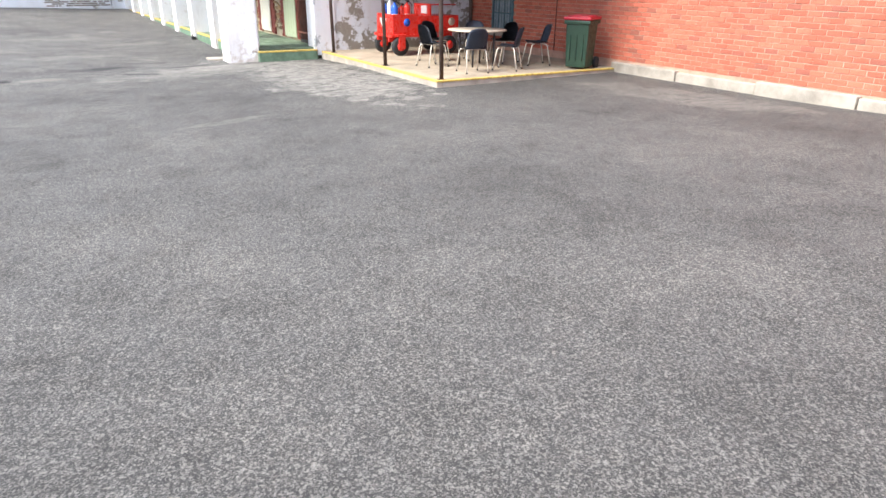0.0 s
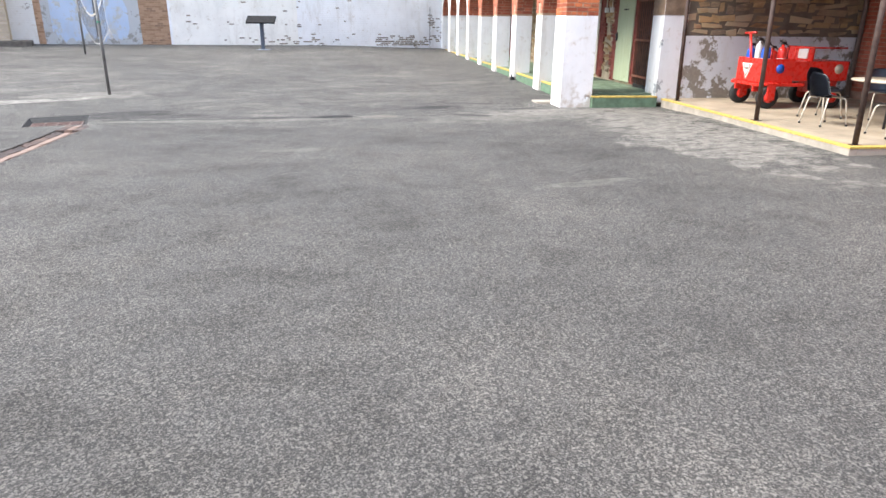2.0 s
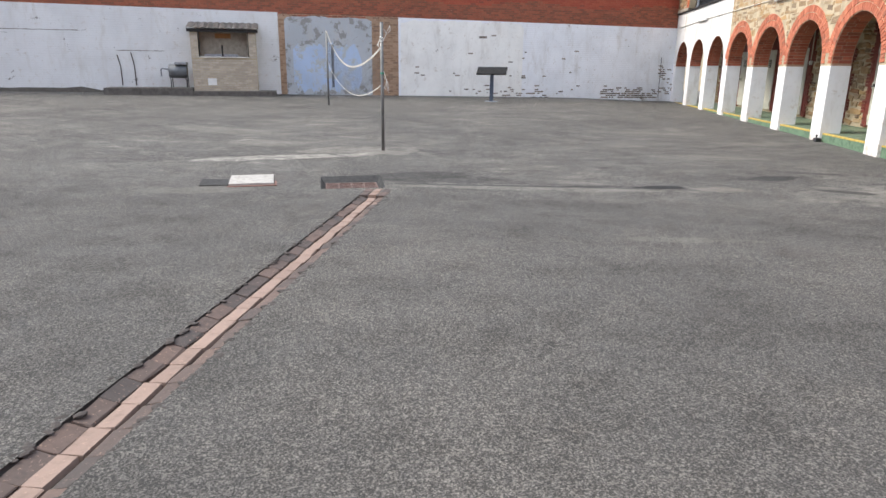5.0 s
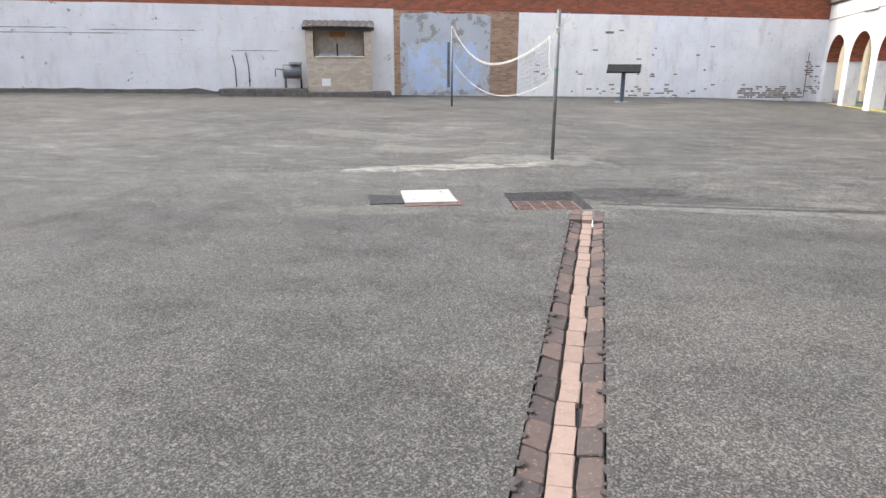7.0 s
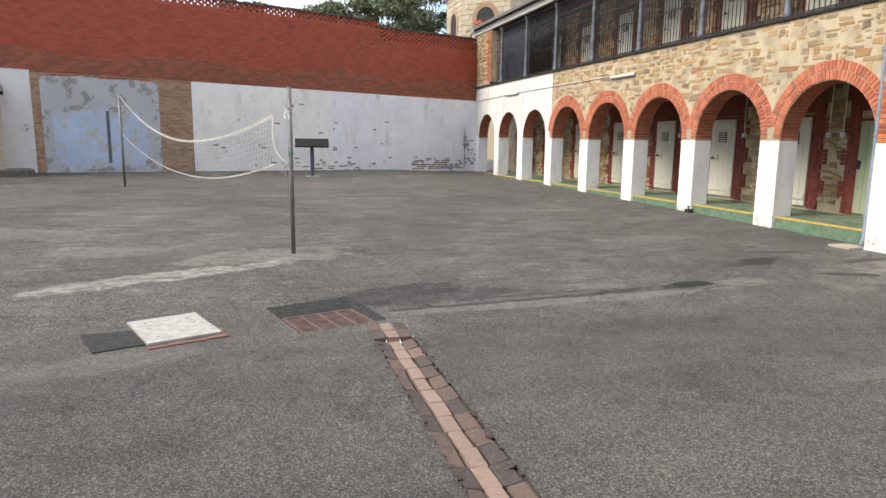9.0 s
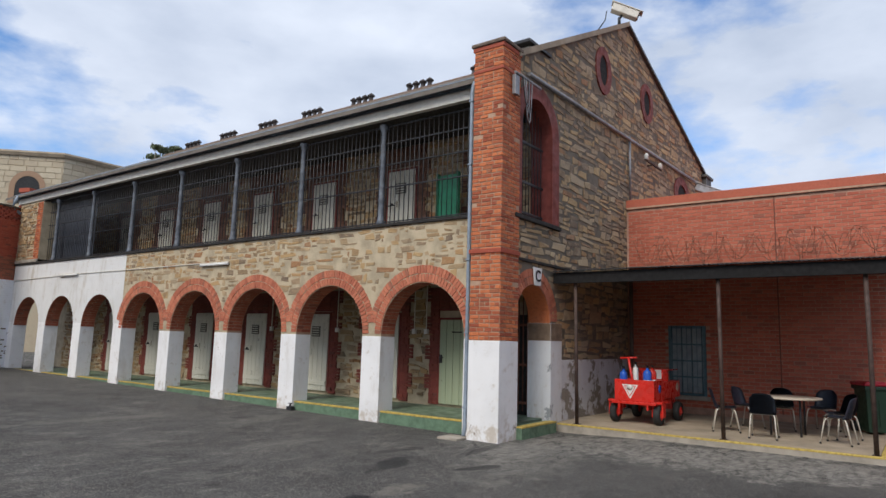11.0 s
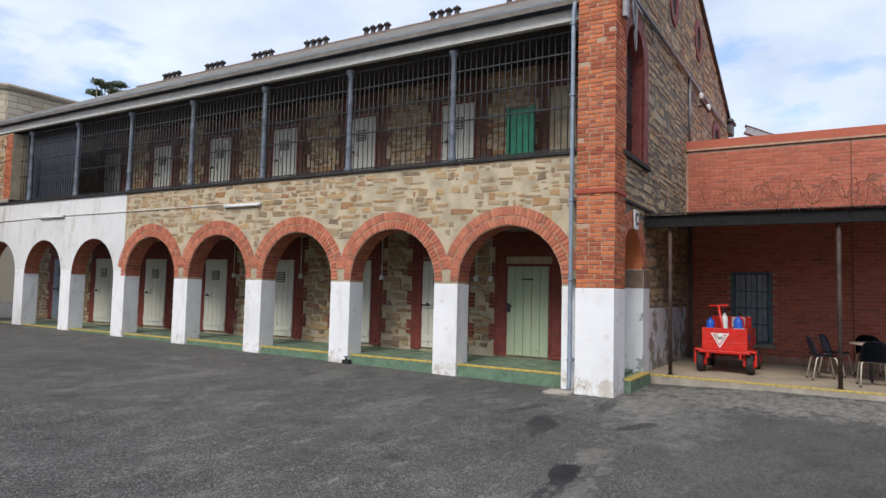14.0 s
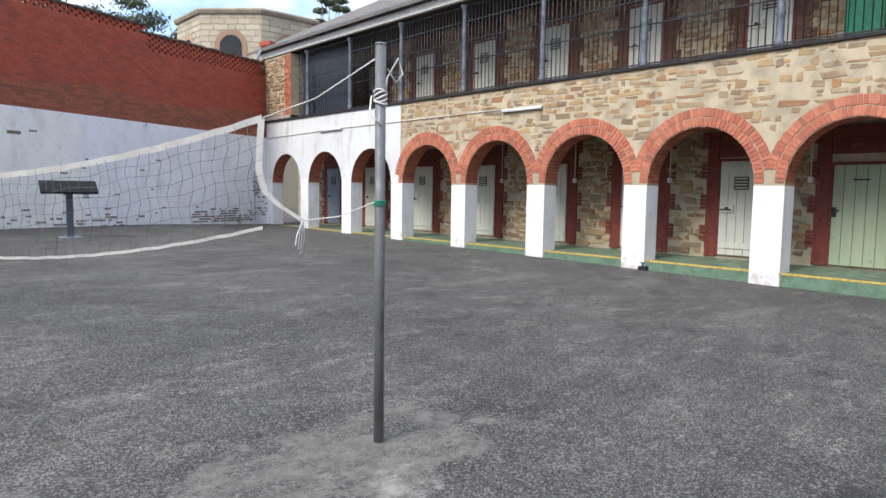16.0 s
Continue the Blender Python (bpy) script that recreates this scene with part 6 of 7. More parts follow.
def build_net():
    a, b = Vector((-6.41, 18.56, 0)), Vector((-10.14, 27.15, 0))
    L = (b - a).length
    top = lambda s: 1.67 + (0.0275 if s < 4 else 0.0405) * (s - 4) ** 2
    bot = lambda s: 0.95 + (0.030 if s < 3.6 else 0.0265) * (s - 3.6) ** 2
    at = lambda s, z: a.lerp(b, s / L) + Vector((0, 0, z))
    net = empty("volleyball_net", a, "sagging volleyball net with white tapes", "net")

    def mine(name, bm, mat, label=""):
        bmesh.ops.translate(bm, vec=-a, verts=bm.verts)
        return part(name, bm, mat, net, label)
    N = 64
    ss = [L * i / N for i in range(N + 1)]
    for nm, f, h in (("top_tape", top, 0.05), ("bottom_tape", bot, 0.025)):
        bm = bmesh.new()
        rows = [[bm.verts.new(at(s, f(s) + dz + 0.004 * math.sin(s * 17))) for s in ss] for dz in (-h / 2, h / 2)]
        for i in range(N):
            bm.faces.new((rows[0][i], rows[0][i + 1], rows[1][i + 1], rows[1][i]))
        bmesh.ops.solidify(bm, geom=bm.faces[:], thickness=0.006)
        mine(nm, bm, ROPE, "crumpled white tape")
    bm = bmesh.new()
    pts = [(0.0, 2.11), (0.02, 1.93), (0.03, 1.75), (-0.02, 1.6), (-0.15, 1.5), (-0.35, 1.40)]
    rows = [[bm.verts.new(at(s + ds, z)) for s, z in pts] for ds in (-0.03, 0.03)]
    for i in range(len(pts) - 1):
        bm.faces.new((rows[0][i], rows[0][i + 1], rows[1][i + 1], rows[1][i]))
    bmesh.ops.solidify(bm, geom=bm.faces[:], thickness=0.006)
    mine("side_tape", bm, ROPE)
    bm = bmesh.new()
    rows = 8
    for r in range(1, rows):
        t = r / rows
        tube(bm, [at(s, top(s) * (1 - t) + bot(s) * t + 0.015 * math.sin(s * 9 + r)) for s in ss], 0.002, 3)
    n = 84
    for i in range(1, n):
        s = L * i / n
        tube(bm, [at(s + 0.03 * math.sin(k * 2 + i), top(s) * (1 - k / 6) + bot(s) * k / 6) for k in range(7)], 0.002, 3)
    tagged(mine("netting", bm, NETCORD, "thin grey netting"), kind="stuff")
    bm = bmesh.new()
    p = Vector((POST[0], POST[1], pz))
    tube(bm, [at(0, 2.11), (at(0, 2.11) + p + Vector((0, 0, 2.40))) / 2 + Vector((0, 0, -0.07)), p + Vector((0, 0.04, 2.36))], 0.005, 5)
    tube(bm, [at(-0.35, 1.40), (at(-0.35, 1.40) + p + Vector((0, 0, 1.50))) / 2 - Vector((0, 0, 0.03)), p + Vector((0, 0.04, 1.50))], 0.004, 5)
    for k in range(4):
        q = at(-0.35, 1.40)
        tube(bm, [q, q + Vector((0.02 * k - 0.03, 0.03, -0.1)), q + Vector((0.03 * k - 0.06, 0.02 * k, -0.17 - 0.03 * k))], 0.005, 4)
    mine("tie_rope", bm, ROPE, "frayed tie ropes")


build_net()

sx, sy = -4.70, 31.8
sg = empty("information_lectern", pose(sx, sy, ground_z(sx, sy), 0, 0, -6), "black lectern sign on a blue grey steel post", "lectern sign")
bm = bmesh.new()
box(bm, -0.24, 0.24, -0.24, 0.24, 0.0, 0.015, 0.003)
part("base_plate", bm, GREYPAINT, sg)
bm = bmesh.new()
box(bm, -0.07, 0.07, -0.07, 0.07, 0.015, 1.12, 0.008)
part("post", bm, plain("slate_blue_paint", (0.055, 0.07, 0.10), 0.5), sg)
bm = bmesh.new()
box(bm, -0.60, 0.60, -0.26, 0.26, -0.03, 0.03, 0.008, m=pose(0, -0.02, 1.20, 31, 0, 0))
part("sign_panel", bm, plain("matt_black_panel", (0.008, 0.008, 0.009), 0.95), sg)

# drain gutter: a row of pink pavers between two rows of dark bricks
GX = -5.51


def build_gutter():
    bm = bmesh.new()
    prev = None
    for y in [-14.3 + 0.42 * i for i in range(67)]:
        z = ground_z(GX, y) - (0.01 if y > 13.3 else 0)
        row = [bm.verts.new((GX + dx, y, z + dz)) for dx, dz in ((-0.21, -0.004), (-0.185, -0.05), (0, -0.075), (0.185, -0.05), (0.21, -0.004))]
        if prev:
            for k in range(4):
                bm.faces.new((prev[k], prev[k + 1], row[k + 1], row[k]))
        prev = row
    g = tagged(part("drain_gutter", bm, DIRT), "shallow brick lined drain channel across the asphalt", "drain gutter", kind="structure")
    meshes = []
    for v in range(5):
        r = random.Random(v)
        for kind, w, mat in (("paver", 0.115, PINK), ("side", 0.125, DARKPAVER)):
            bm = bmesh.new()
            box(bm, -w / 2 + r.uniform(0, 0.008), w / 2 - r.uniform(0, 0.008), -0.12, 0.122 - r.uniform(0, 0.004), -0.05, 0.0, 0.009 if kind == "side" else 0.004)
            for q in bm.verts:
                q.co.z += r.uniform(-0.004, 0.004)
                q.co.x += r.uniform(-0.006, 0.006)
            meshes.append((kind, mesh_of("paver", bm, mat)))
    r = random.Random(8)
    y = 13.74
    joined = bmesh.new()
    count = 0
    while y > -13.8:
        z = ground_z(GX, y)
        for kind, dx, dz, tilt in (("paver", 0.0, -0.035, 0), ("side", -0.127, -0.024, 12), ("side", 0.127, -0.024, -12)):
            if y > 13.3:
                dz, tilt = 0.006, 0
            me = r.choice([m for k, m in meshes if k == kind])
            m = pose(GX + dx + r.uniform(-0.008, 0.008), y, z + dz + r.uniform(-0.004, 0.004) * (kind == "side"), r.uniform(-1, 1), tilt + r.uniform(-2, 2), r.uniform(-2.5, 2.5))
            if y > -2 and count < 290:
                o = new("paver", me)
                o.parent = g
                o.matrix_world = m
                count += 1
            else:
                k = len(joined.verts)
                joined.from_mesh(me)
                joined.verts.ensure_lookup_table()
                bmesh.ops.transform(joined, matrix=m, verts=joined.verts[k:])
        y -= 0.245
    tagged(part("paverwork", joined, DARKPAVER, g), kind="stuff")


build_gutter()
bm = bmesh.new()
r = random.Random(77)
for i in range(900):
    y = r.uniform(-4, 13.45)
    x = GX + r.choice((-1, 1)) * r.gauss(0.205, 0.018)
    s = r.uniform(0.008, 0.03)
    q = bmesh.ops.create_icosphere(bm, subdivisions=1, radius=s, matrix=Matrix.Translation((x, y, ground_z(x, y) - 0.006)) @ pose(0, 0, 0, 0, 0, r.uniform(0, 180)) @ Matrix.Diagonal((1.5, 1.0, 0.45, 1)))
tagged(part("crumbled_asphalt", bm, DIRT), "crumbled dark asphalt along the drain edges", "rubble", kind="stuff")

# sump with an iron grate
GRM = pose(-6.03, 14.26, 0, 0, 0, 17)
bm = bmesh.new()
inner = [GRM @ Vector(p) for p in ((-0.40, -0.36, 0), (0.40, -0.36, 0), (0.40, 0.30, 0), (-0.40, 0.30, 0))]
o = [bm.verts.new((x, y, ground_z(x, y) + 0.001)) for x, y in SUMP]
i_ = [bm.verts.new((p.x, p.y, -0.150)) for p in inner]
d_ = [bm.verts.new((p.x, p.y, -0.7)) for p in inner]
for k in range(4):
    bm.faces.new((o[k], o[(k + 1) % 4], i_[(k + 1) % 4], i_[k]))
    bm.faces.new((i_[k], i_[(k + 1) % 4], d_[(k + 1) % 4], d_[k]))
bm.faces.new(d_)
bmesh.ops.recalc_face_normals(bm, faces=bm.faces)
tagged(part("sump", bm, DARK_ASPHALT), "sunken asphalt sump in the yard, coloured dark for wet and shade", "sump", kind="structure")
gr = empty("drain_grate", GRM @ Matrix.Translation((0, 0, -0.136)), "rusty iron drain grate in four sections", "grate")
bm = bmesh.new()
for x in (-0.39, -0.195, 0, 0.195, 0.39):
    box(bm, x - 0.008, x + 0.008, -0.35, 0.29, -0.02, 0.014, 0.003)
for y in (-0.35, 0.29):
    box(bm, -0.39, 0.39, y - 0.012, y + 0.012, -0.02, 0.012, 0.003)
part("frame", bm, plain("worn_grate_edge", (0.15, 0.095, 0.08), 0.7), gr)
bm = bmesh.new()
box(bm, -0.385, 0.385, -0.008, 0.008, -0.015, 0.004)
me = mesh_of("bar", bm, GRATE)
for k in range(23):
    b = new("bar", me)
    b.parent = gr
    b.location = (0, -0.335 + 0.0268 * k, 0)

HZ = ground_z(-7.5, 14)
HM = pose(-7.51, 13.98, HZ, 0, 0, 21)
h = empty("access_hatch", HM, "white painted steel access cover in a brick edged pit", "access cover")
bm = bmesh.new()
box(bm, -0.32, 0.32, -0.42, 0.40, 0.0, 0.03, 0.006)
for x in (-0.2, 0.2):
    for y in (-0.25, 0.05, 0.25):
        rod(bm, (x, y, 0.03), (x, y, 0.036), 0.018, 8)
part("cover_plate", bm, HATCH, h)
bm = bmesh.new()
for k in range(4):
    box(bm, -0.34 + 0.175 * k, -0.17 + 0.175 * k, -0.50, -0.43, -0.05, 0.004 + 0.003 * (k % 2), 0.006)
for k in range(5):
    box(bm, 0.33, 0.365, -0.5 + 0.18 * k, -0.33 + 0.18 * k, -0.05, 0.003 + 0.003 * (k % 2), 0.006)
part("brick_edge", bm, HATCHBRICK, h, "worn brick edging")
bm = bmesh.new()
box(bm, -0.74, -0.325, -0.34, 0.80, -0.03, 0.005, 0.003)
box(bm, -0.325, 0.25, 0.405, 0.80, -0.03, 0.005, 0.003)
part("patch", bm, DARK_ASPHALT, h, "dark asphalt patch")


# ---------------------------------------------------------------- end wall details
EM = plane_m(on_end(0), ED, EN)


def on_wall(name, mat, label, s0, s1, z0, z1, d=0.02, back=0.01, parent=END, jag=0.0, seed=1):
    """A sheet of render or brick on the end wall; jag makes its outline ragged."""
    r = random.Random(seed)
    bm = bmesh.new()
    if jag:
        n = 26
        cols = []
        for k in range(n + 1):
            s = s0 + (s1 - s0) * k / n + (r.uniform(-0.4, 0.4) * (s1 - s0) / n if 0 < k < n else 0)
            e = jag * 3 * max(0, 1 - min(k, n - k) / 2.0)
            za, zb = z0 + r.uniform(0, jag) + e * r.random(), z1 - r.uniform(0, jag) - e * r.random()
            cols.append([bm.verts.new((s, y, z)) for y, z in ((-d, za), (-d, zb), (back, za), (back, zb))])
        for a, b in zip(cols, cols[1:]):
            for i, j in ((0, 1), (1, 3), (2, 0)):
                bm.faces.new((a[i], b[i], b[j], a[j]))
        bmesh.ops.recalc_face_normals(bm, faces=bm.faces)
    else:
        box(bm, s0, s1, -d, back, z0, z1, 0.004)
    bmesh.ops.transform(bm, matrix=EM, verts=bm.verts)
    return part(name, bm, mat, parent, label)


on_wall("render_patch", MORTAR, "raw mortar behind worn bricks", 14.0, 19.0, 0.2, 3.77, 0.004)
pieces(END, "worn_brick", EM @ Matrix.Translation((0, -0.006, 0)), brick_rects(14.0, 15.4, 0.3, 3.76) + brick_rects(18.4, 19.0, 0.3, 3.76), BRICK_RAW, proud=0.012, near=lambda u, z: True, limit=290)
on_wall("render_patch", GREYWALL, "grey cement rendered doorway infill", 15.15, 18.75, 0.45, 3.71, 0.03, jag=0.07, seed=3)
on_wall("render_patch", BLUEWALL, "faded blue painted area", 15.6, 18.45, 0.6, 2.68, 0.036, jag=0.2, seed=5)
on_wall("post", POSTPAINT, "dark timber strip", 16.78, 16.88, 0.85, 2.6, 0.06)
on_wall("cream_wash", CREAMWALL, "old cream limewash", 8.3, 13.9, 0.25, 3.70, 0.022, jag=0.1, seed=9)
on_wall("damp_strip", plain("damp_stained_plaster", (0.14, 0.125, 0.105), 0.9, vary=0.4), "dark damp strip along the wall foot", 25.5, 41.5, 0.4, 0.86, 0.05, jag=0.08, seed=4)
for i, (sa, sb_, zc) in enumerate(((26.2, 30.4, 2.92), (28.9, 34.5, 2.80), (31.0, 38.0, 2.98), (23.4, 25.2, 2.2))):
    on_wall("seam", plain("old_crack_%s" % "abcd"[i], (0.30, 0.28, 0.25), 0.9), "thin old crack across the whitewash", sa, sb_, zc, zc + 0.05, 0.0185, jag=0.018, seed=40 + i)
on_wall("seam", BLACK, "dark open seam in the wall", 1.22, 1.25, 0.4, 2.3, 0.02)
r9 = random.Random(12)
def bare(s0, s1, z0, z1, n):
    return [(r9.uniform(s0, s1), 0.35 + 0.086 * round((r9.triangular(z0, z1, z0) - 0.35) / 0.086), r9.choice((0.1, 0.17, 0.22)), 0.055, 0) for _ in range(n)]
pieces(END, "bare_brick", EM @ Matrix.Translation((0, -0.0205, 0)), bare(1.4, 4.3, 0.4, 1.0, 120) + bare(0.1, 1.2, 0.6, 2.0, 24) + bare(0.95, 1.3, 1.4, 2.0, 16) + bare(5, 13.5, 0.5, 3.3, 26) + bare(7, 11, 0.4, 1.0, 40) + [(10.2, 3.02, 0.36, 0.09, 0), (9.7, 3.1, 0.22, 0.06, 0)], make_brick("grimy_bare_brick", (0.15, 0.125, 0.10), (0.33, 0.27, 0.21)), proud=0.004, near=lambda u, z: True, limit=250)

# open brick lattice on top of the wall
lat = []
for s0, s1, z0, rows in ((0.3, 6.0, 5.98, 6), (6.0, 42.0, 6.46, 3)):
    for k in range(rows):
        s = s0 + (0.12 if k % 2 else 0)
        while s < s1:
            lat.append((s, z0 + 0.043 + 0.086 * k))
            s += 0.24
vs, fs = [], []
q = np.array([(-0.075, -0.01, -0.04), (0.075, -0.01, -0.04), (0.075, 0.12, -0.04), (-0.075, 0.12, -0.04), (-0.075, -0.01, 0.045), (0.075, -0.01, 0.045), (0.075, 0.12, 0.045), (-0.075, 0.12, 0.045)])
qf = np.array([(0, 3, 2, 1), (4, 5, 6, 7), (0, 1, 5, 4), (1, 2, 6, 5), (2, 3, 7, 6), (3, 0, 4, 7)])
for i, (s, z) in enumerate(lat):
    vs.append(q + (s, 0.08, z))
    fs.append(qf + 8 * i)
me = bpy.data.meshes.new("lattice")
em = np.array(EM)
me.from_pydata((np.concatenate(vs) @ em[:3, :3].T + em[:3, 3]).tolist(), [], np.concatenate(fs).tolist())
me.materials.append(BRICK_OLD)
lo = new("lattice", me)
lo.parent = END
tagged(lo, "open brick lattice along the wall top", kind="stuff")
bm = bmesh.new()
r = random.Random(4)
for s0, s1, z in ((0.3, 6.0, 6.50), (6.0, 42.0, 6.72)):
    s = s0
    while s < s1:
        w = r.uniform(0.2, 0.3)
        box(bm, s, s + w - 0.015, 0.02, 0.26, z, z + r.uniform(0.05, 0.085))
        s += w
bmesh.ops.transform(bm, matrix=EM, verts=bm.verts)
tagged(part("lattice_cap", bm, plain("mossy_brick", (0.13, 0.10, 0.075), 0.95, vary=0.5, scale=5), END, "mossy uneven capping bricks"), kind="stuff")
bm = bmesh.new()
box(bm, -0.25, 0.35, -0.06, 0.4, 3.7, 7.25, 0.01)
box(bm, -0.30, 0.40, -0.10, 0.45, 7.25, 7.42, 0.015)
bmesh.ops.transform(bm, matrix=EM, verts=bm.verts)
tagged(part("wall_corner_pilaster", bm, BRICK_OLD), "dark red brick pilaster in the yard corner", "pilaster", kind="structure")
bm = bmesh.new()
tube(bm, [(3.55, 38.2, 7.0), (3.5, 38.35, 6.8), (3.45, 38.4, 6.55), (3.7, 38.25, 6.3)], 0.06, 8)
tagged(part("downpipe", bm, GREYPAINT), "short grey gutter outlet at the roof corner", "downpipe")


def build_kiosk():
    k = empty("brick_kiosk", EM @ Matrix.Translation((21.12, 0, 0.72)), "small cream brick kiosk with a tiled roof and open counter", "kiosk")
    w, d = 1.22, 1.0
    bm = bmesh.new()
    box(bm, -w, w, -d, -d + 0.11, 0, 1.26)
    box(bm, -w, -w + 0.11, -d + 0.11, 0, 0, 2.3)
    box(bm, w - 0.11, w, -d + 0.11, 0, 0, 2.3)
    box(bm, -w, -w + 0.28, -d, -d + 0.11, 1.26, 2.3)
    box(bm, w - 0.28, w, -d, -d + 0.11, 1.26, 2.3)
    part("kiosk_wall", bm, MORTAR_PALE, k)
    rects = brick_rects(-w, w, 0.0, 1.22) + brick_rects(-w, -w + 0.28, 1.24, 2.28) + brick_rects(w - 0.28, w, 1.24, 2.28)
    for u, z, a, b, _ in rects:
        key = ("kbrick", round(a, 2))
        if key not in PIECE_MESHES:
            me = bpy.data.meshes.new("brick")
            p = piece_shape("brick", 1) * (round(a, 2), 0.01, b)
            me.from_pydata([tuple(x) for x in p], [], [tuple(int(i) for i in f) for f in PIECE_FACES])
            me.materials.append(PALEBRICK)
            PIECE_MESHES[key] = me
        o = new("brick", PIECE_MESHES[key])
        o.parent = k
        o.location = (u, -d, z)
    bm = bmesh.new()
    box(bm, -w + 0.28, w - 0.28, -d - 0.05, -d + 0.2, 1.262, 1.30, 0.008)
    part("counter", bm, CREAMPAINT, k)
    bm = bmesh.new()
    box(bm, -w - 0.1, w + 0.1, -d - 0.12, -d - 0.04, 2.22, 2.34, 0.01)
    part("fascia", bm, DARKWOOD, k, "dark timber fascia")
    bm = bmesh.new()
    box(bm, -w + 0.28, w - 0.28, -0.3, -0.28, 1.3, 2.25)
    part("inner_wall", bm, plain("tan_inner_plaster", (0.46, 0.40, 0.32), 0.85, vary=0.3), k)
    bm = bmesh.new()
    for x in (-w + 0.28, 0.06, w - 0.28):
        box(bm, x - 0.03, x + 0.03, -d + 0.02, -d + 0.08, 1.3 if x != 0.06 else 1.3, 2.22 if x != 0.06 else 1.75, 0.004)
    part("mullion", bm, DARKWOOD, k)
    bm = bmesh.new()
    box(bm, -0.25, 0.35, -0.32, -0.3, 2.02, 2.2)
    part("wall_board", bm, plain("orange_board", (0.40, 0.18, 0.06), 0.7), k)
    bm = bmesh.new()
    box(bm, -0.5, 0.75, -d + 0.12, -d + 0.4, 1.30, 1.40, 0.01)
    part("sink_top", bm, STEEL, k)
    bm = bmesh.new()
    box(bm, 0.35, 0.68, -d - 0.025, -d - 0.012, 0.22, 0.48, 0.003)
    part("notice", bm, OFFWHITE, k, "white notice plate")
    for i in range(11):
        x = -w - 0.12 + (2 * w + 0.24) / 11 * i
        bm = bmesh.new()
        n = 6
        L = (2 * w + 0.24) / 11
        rows = [[bm.verts.new((x + L * j / n, y, z + 0.04 * math.sin(math.pi * j / n))) for j in range(n + 1)] for y, z in ((-d - 0.2, 2.34), (0.0, 2.62))]
        for j in range(n):
            bm.faces.new((rows[0][j], rows[0][j + 1], rows[1][j + 1], rows[1][j]))
        bmesh.ops.solidify(bm, geom=bm.faces[:], thickness=0.015)
        part("roof_tile", bm, plain("grey_roof_tile", (0.28, 0.25, 0.23), 0.85) if i == 0 else bpy.data.materials["grey_roof_tile"], k)


build_kiosk()
bm = bmesh.new()
for s0, s1 in ((22.35, 25.5),):
    box(bm, s0, s1, -1.5, -0.02, 0.1, 0.84, 0.015)
box(bm, 19.2, 22.34, -1.5, -0.02, 0.1, 0.72, 0.015)
bmesh.ops.transform(bm, matrix=EM, verts=bm.verts)
tagged(part("low_plinth", bm, plain("dark_stained_concrete", (0.13, 0.115, 0.10), 0.9, vary=0.4)), "low dark stained concrete plinth along the wall", "plinth")

bq = empty("barrel_grill", EM @ Matrix.Translation((22.86, -0.8, 0.84)), "grey barrel barbecue standing on the plinth", "barbecue")
bm = bmesh.new()
rod(bm, (-0.30, 0, 0.62), (0.36, 0, 0.62), 0.26, 18)
part("barrel", bm, plain("dull_grey_drum", (0.16, 0.17, 0.18), 0.5, 0.3), bq)
bm = bmesh.new()
for x in (-0.28, 0.3):
    for y in (-0.2, 0.2):
        rod(bm, (x, y * 1.3, 0), (x, y, 0.5), 0.02, 6)
part("stand", bm, IRON, bq)
bm = bmesh.new()
box(bm, -0.32, 0.12, -0.28, 0.28, 0.86, 0.96, 0.02)
part("lid", bm, STEEL, bq)
bm = bmesh.new()
tube(bm, [(0.36, 0, 0.68), (0.62, 0, 0.72), (0.66, 0, 0.68), (0.66, 0, 0.42)], 0.03, 8)
part("flue", bm, STEEL, bq)
for s, hh in ((24.6, 1.25), (25.1, 1.15)):
    bm = bmesh.new()
    tube(bm, [on_end(s, 0.05, 0.9), on_end(s, 0.06, 0.9 + hh * 0.6), on_end(s + 0.08, 0.06, 0.9 + hh)], 0.018, 6)
    tagged(part("wall_pipe", bm, IRON_RUST), "thin rusty pipe against the white wall", "pipe", "wall pipes")


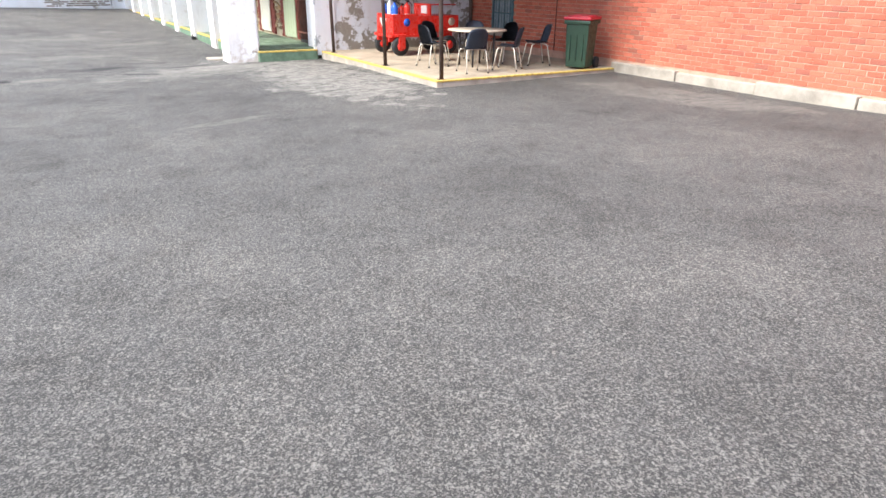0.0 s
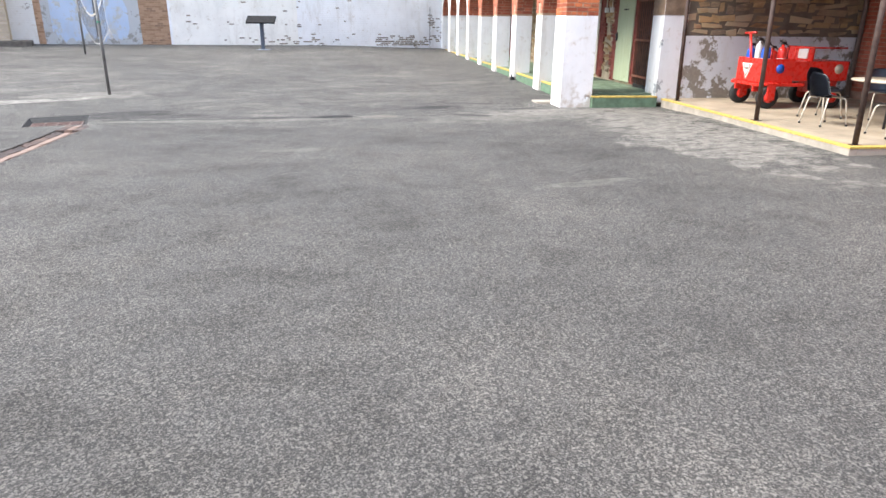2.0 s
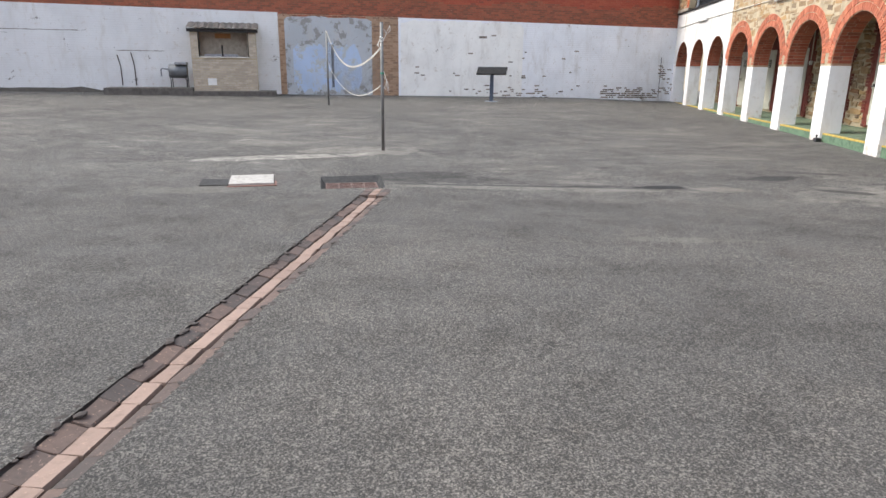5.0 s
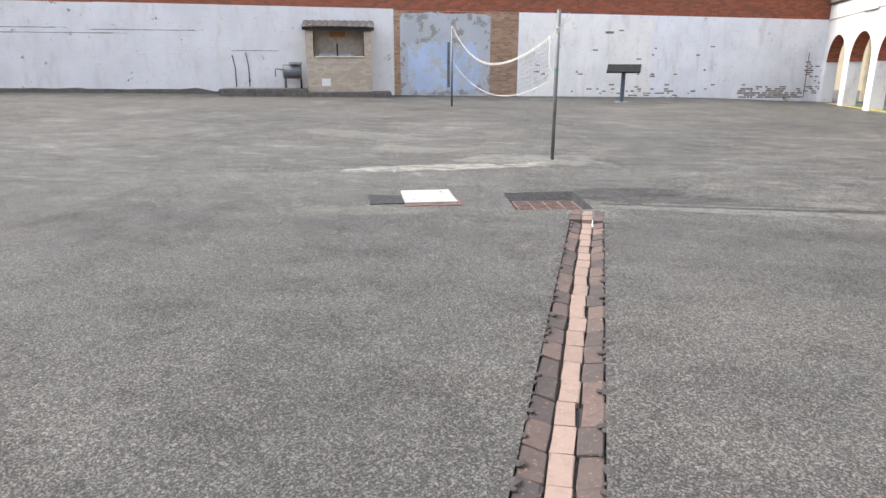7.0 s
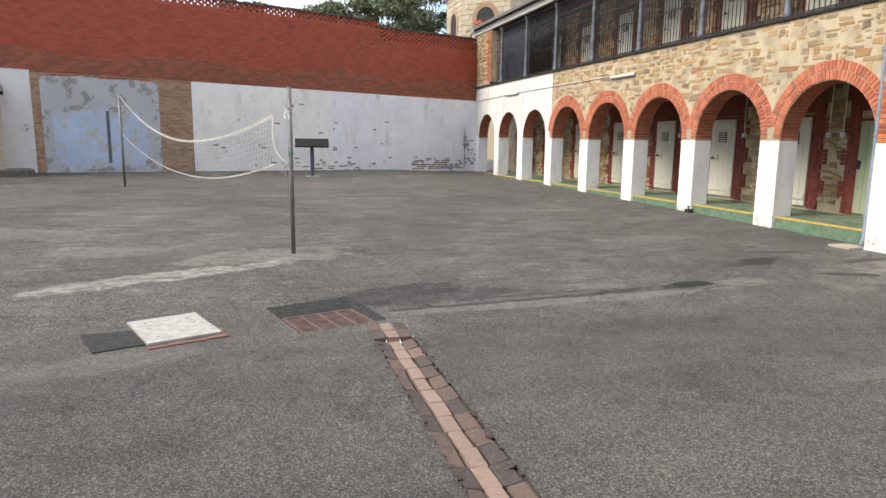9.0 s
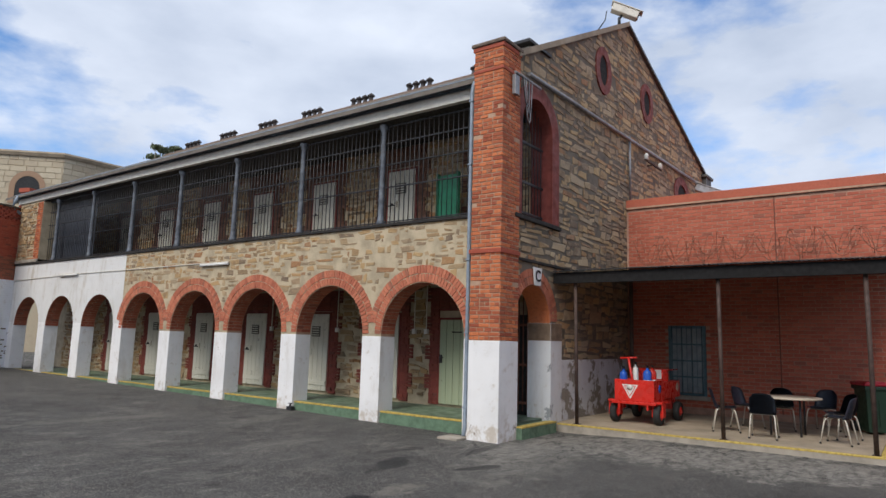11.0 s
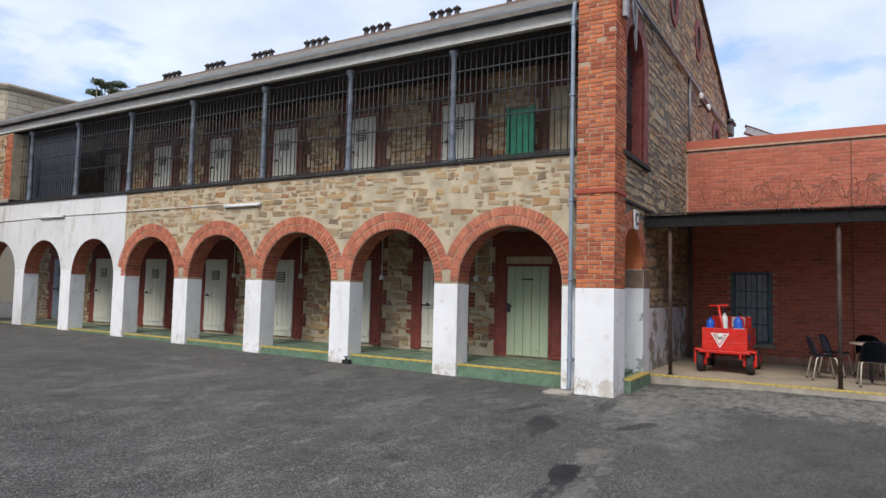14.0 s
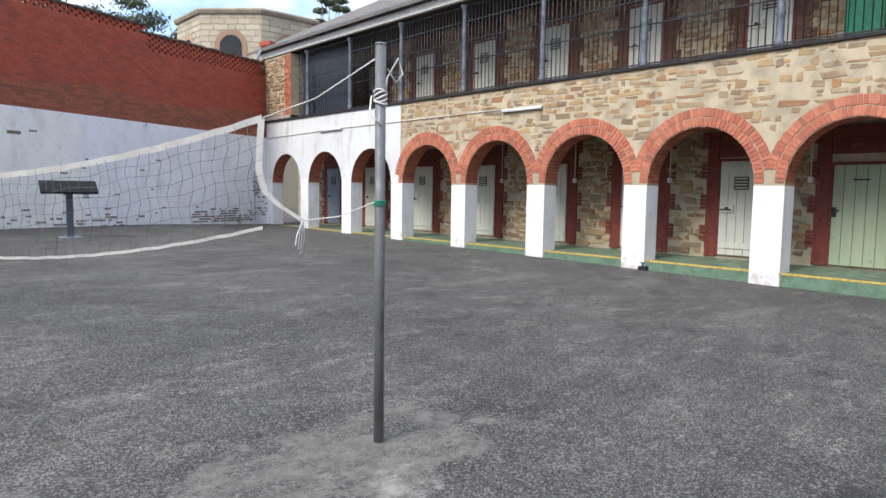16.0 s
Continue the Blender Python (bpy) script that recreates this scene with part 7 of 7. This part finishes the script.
# ---------------------------------------------------------------- beyond the wall: tower and trees
def build_tower():
    cx, cy, R, z0, z1 = 13.9, 59.5, 5.3, 0.0, 13.1
    t = empty("stone_tower", (cx, cy, 0), "octagonal cream sandstone tower with arched openings", "tower")
    n = 8
    off = math.pi / 8
    bm = bmesh.new()
    ring = lambda r, z: [bm.verts.new((r * math.cos(off + k * math.tau / n), r * math.sin(off + k * math.tau / n), z)) for k in range(n)]
    a, b = ring(R, z0), ring(R, z1)
    for k in range(n):
        bm.faces.new((a[k], a[(k + 1) % n], b[(k + 1) % n], b[k]))
    bm.faces.new(b)
    part("tower_wall", bm, ASHLAR, t)
    bm = bmesh.new()
    a, b, c, d = ring(R + 0.15, z1 - 0.1), ring(R + 0.25, z1 + 0.1), ring(R + 0.2, z1 + 0.22), ring(R - 0.4, z1 + 0.35)
    for p, q_ in ((a, b), (b, c), (c, d)):
        for k in range(n):
            bm.faces.new((p[k], p[(k + 1) % n], q_[(k + 1) % n], q_[k]))
    bm.faces.new(d)
    part("cornice", bm, CONCRETE, t)
    for k in range(n):
        ang = off + (k + 0.5) * math.tau / n
        face = R * math.cos(math.pi / n)
        m = pose(face * math.cos(ang), face * math.sin(ang), 0, 0, 0, math.degrees(ang) + 90)
        L = 2 * R * math.sin(math.pi / n)
        bm = bmesh.new()
        # window faces are flat; the unlit interior is put into their colour
        for r0, r1, y0, mat in ((0.75, 1.1, -0.06, 0), (0.0, 0.75, -0.035, 1)):
            pts = [(math.cos(math.pi * i / 14), math.sin(math.pi * i / 14)) for i in range(15)]
            outer = [(r1, -1.1)] + [(r1 * u, r1 * v) for u, v in pts] + [(-r1, -1.1)]
            inn = [(r0, -1.1)] + [(r0 * u, r0 * v) for u, v in pts] + [(-r0, -1.1)]
            for i in range(16):
                f = bm.faces.new([bm.verts.new(m @ Vector((u, y0, 10.9 + v))) for u, v in (outer[i], outer[i + 1], inn[i + 1], inn[i])])
                f.material_index = mat
        bmesh.ops.remove_doubles(bm, verts=bm.verts, dist=0.001)
        part("arched_window", bm, [BRICK_RAW, DARKROOM], t, "arched window with brick surround")
        vs, fs = [], []
        r = random.Random(k)
        rects = []
        zz = 7.0
        while zz < z1 - 0.2:
            u = -L / 2
            while u < L / 2:
                w = r.uniform(0.5, 1.0)
                bb = min(L / 2, u + w)
                cu_, cz = (u + bb) / 2, zz + 0.19
                if bb - u > 0.1 and not ((abs(cu_) < 1.15 and 9.7 < cz < 10.9) or cu_ ** 2 + (cz - 10.9) ** 2 < 1.35):
                    rects.append((cu_, cz, bb - u - 0.03, 0.35, 0))
                u = bb
            zz += 0.38
        tm = Matrix.Translation((cx, cy, 0)) @ m
        for i, (u, z, w, h_, _) in enumerate(rects):
            p = piece_shape("brick", i % 6) * (w, 0.03, h_) + (u, 0, z)
            vs.append(p)
            fs.append(PIECE_FACES + 8 * i)
        mm = np.array(m)
        me = bpy.data.meshes.new("blockwork")
        me.from_pydata((np.concatenate(vs) @ mm[:3, :3].T + mm[:3, 3]).tolist(), [], np.concatenate(fs).tolist())
        me.materials.append(ASHLAR)
        o = new("blockwork", me)
        o.parent = t
        tagged(o, kind="stuff")


build_tower()


def gum_tree(x, y, h, spread, seed, label, n_puffs=38):
    t = empty("gum_tree", (x, y, 0), label, "tree", "gum trees behind the wall")
    r = random.Random(seed)
    bm = bmesh.new()
    ends = []
    fork = h * 0.45
    tube_pts = [(0, 0, 0), (r.uniform(-0.3, 0.3), 0, fork * 0.5), (r.uniform(-0.5, 0.5), 0, fork)]
    rod(bm, tube_pts[0], tube_pts[1], 0.38, 8, 0.30)
    rod(bm, tube_pts[1], tube_pts[2], 0.30, 8, 0.22)
    for k in range(6):
        a = k * math.tau / 6 + r.uniform(-0.4, 0.4)
        d = spread * r.uniform(0.35, 0.8)
        mid = Vector(tube_pts[2]) + Vector((math.cos(a) * d * 0.5, math.sin(a) * d * 0.5, h * 0.18))
        end = mid + Vector((math.cos(a) * d * 0.5, math.sin(a) * d * 0.5, h * r.uniform(0.12, 0.28)))
        rod(bm, tube_pts[2], mid, 0.16, 6, 0.10)
        rod(bm, mid, end, 0.10, 6, 0.03)
        ends += [mid, end]
    part("trunk", bm, BARK, t)
    vs, fs = [], []
    for k in range(n_puffs):
        if k < len(ends):
            c = ends[k] + Vector((r.uniform(-1, 1), r.uniform(-1, 1), r.uniform(0, 0.8))) * spread * 0.12
        else:
            a = r.uniform(0, math.tau)
            d = spread * math.sqrt(r.random()) * 0.9
            c = Vector((math.cos(a) * d, math.sin(a) * d, h * (0.93 - 0.22 * (d / spread) ** 2) - r.uniform(0, h * 0.22)))
        pr = spread * r.uniform(0.15, 0.26)
        for j in range(r.randrange(380, 640)):
            g = Vector((r.gauss(0, 1), r.gauss(0, 1), r.gauss(0, 0.42))) * pr * 0.62
            p = c + g
            u = Vector((r.gauss(0, 1), r.gauss(0, 1), r.gauss(0, 1) - 0.6)).normalized() * r.uniform(0.16, 0.32)
            v = Vector((r.gauss(0, 1), r.gauss(0, 1), r.gauss(0, 1))).normalized() * r.uniform(0.07, 0.13)
            i = len(vs)
            vs += [p - u, p + v, p + u, p - v]
            fs.append((i, i + 1, i + 2, i + 3))
    me = bpy.data.meshes.new("crown")
    me.from_pydata([tuple(v) for v in vs], [], fs)
    me.materials.append(LEAF)
    o = new("crown", me)
    o.parent = t


for i, (x, y, h, s) in enumerate(((-7.4, 81.4, 17.4, 2.6), (1.3, 81.0, 17.6, 4.2), (8.2, 79.9, 20.2, 5.6), (14.2, 78.6, 16.6, 4.0), (17.5, 77.4, 18.8, 3.6), (-1.5, 90, 16.5, 3.0), (31.7, 78.0, 26.3, 2.2))):
    gum_tree(x, y, h, s, 30 + i, "tall gum tree with a patchy grey green crown" if i < 6 else "slender gum tree rising behind the roof", 38 if i < 6 else 15)
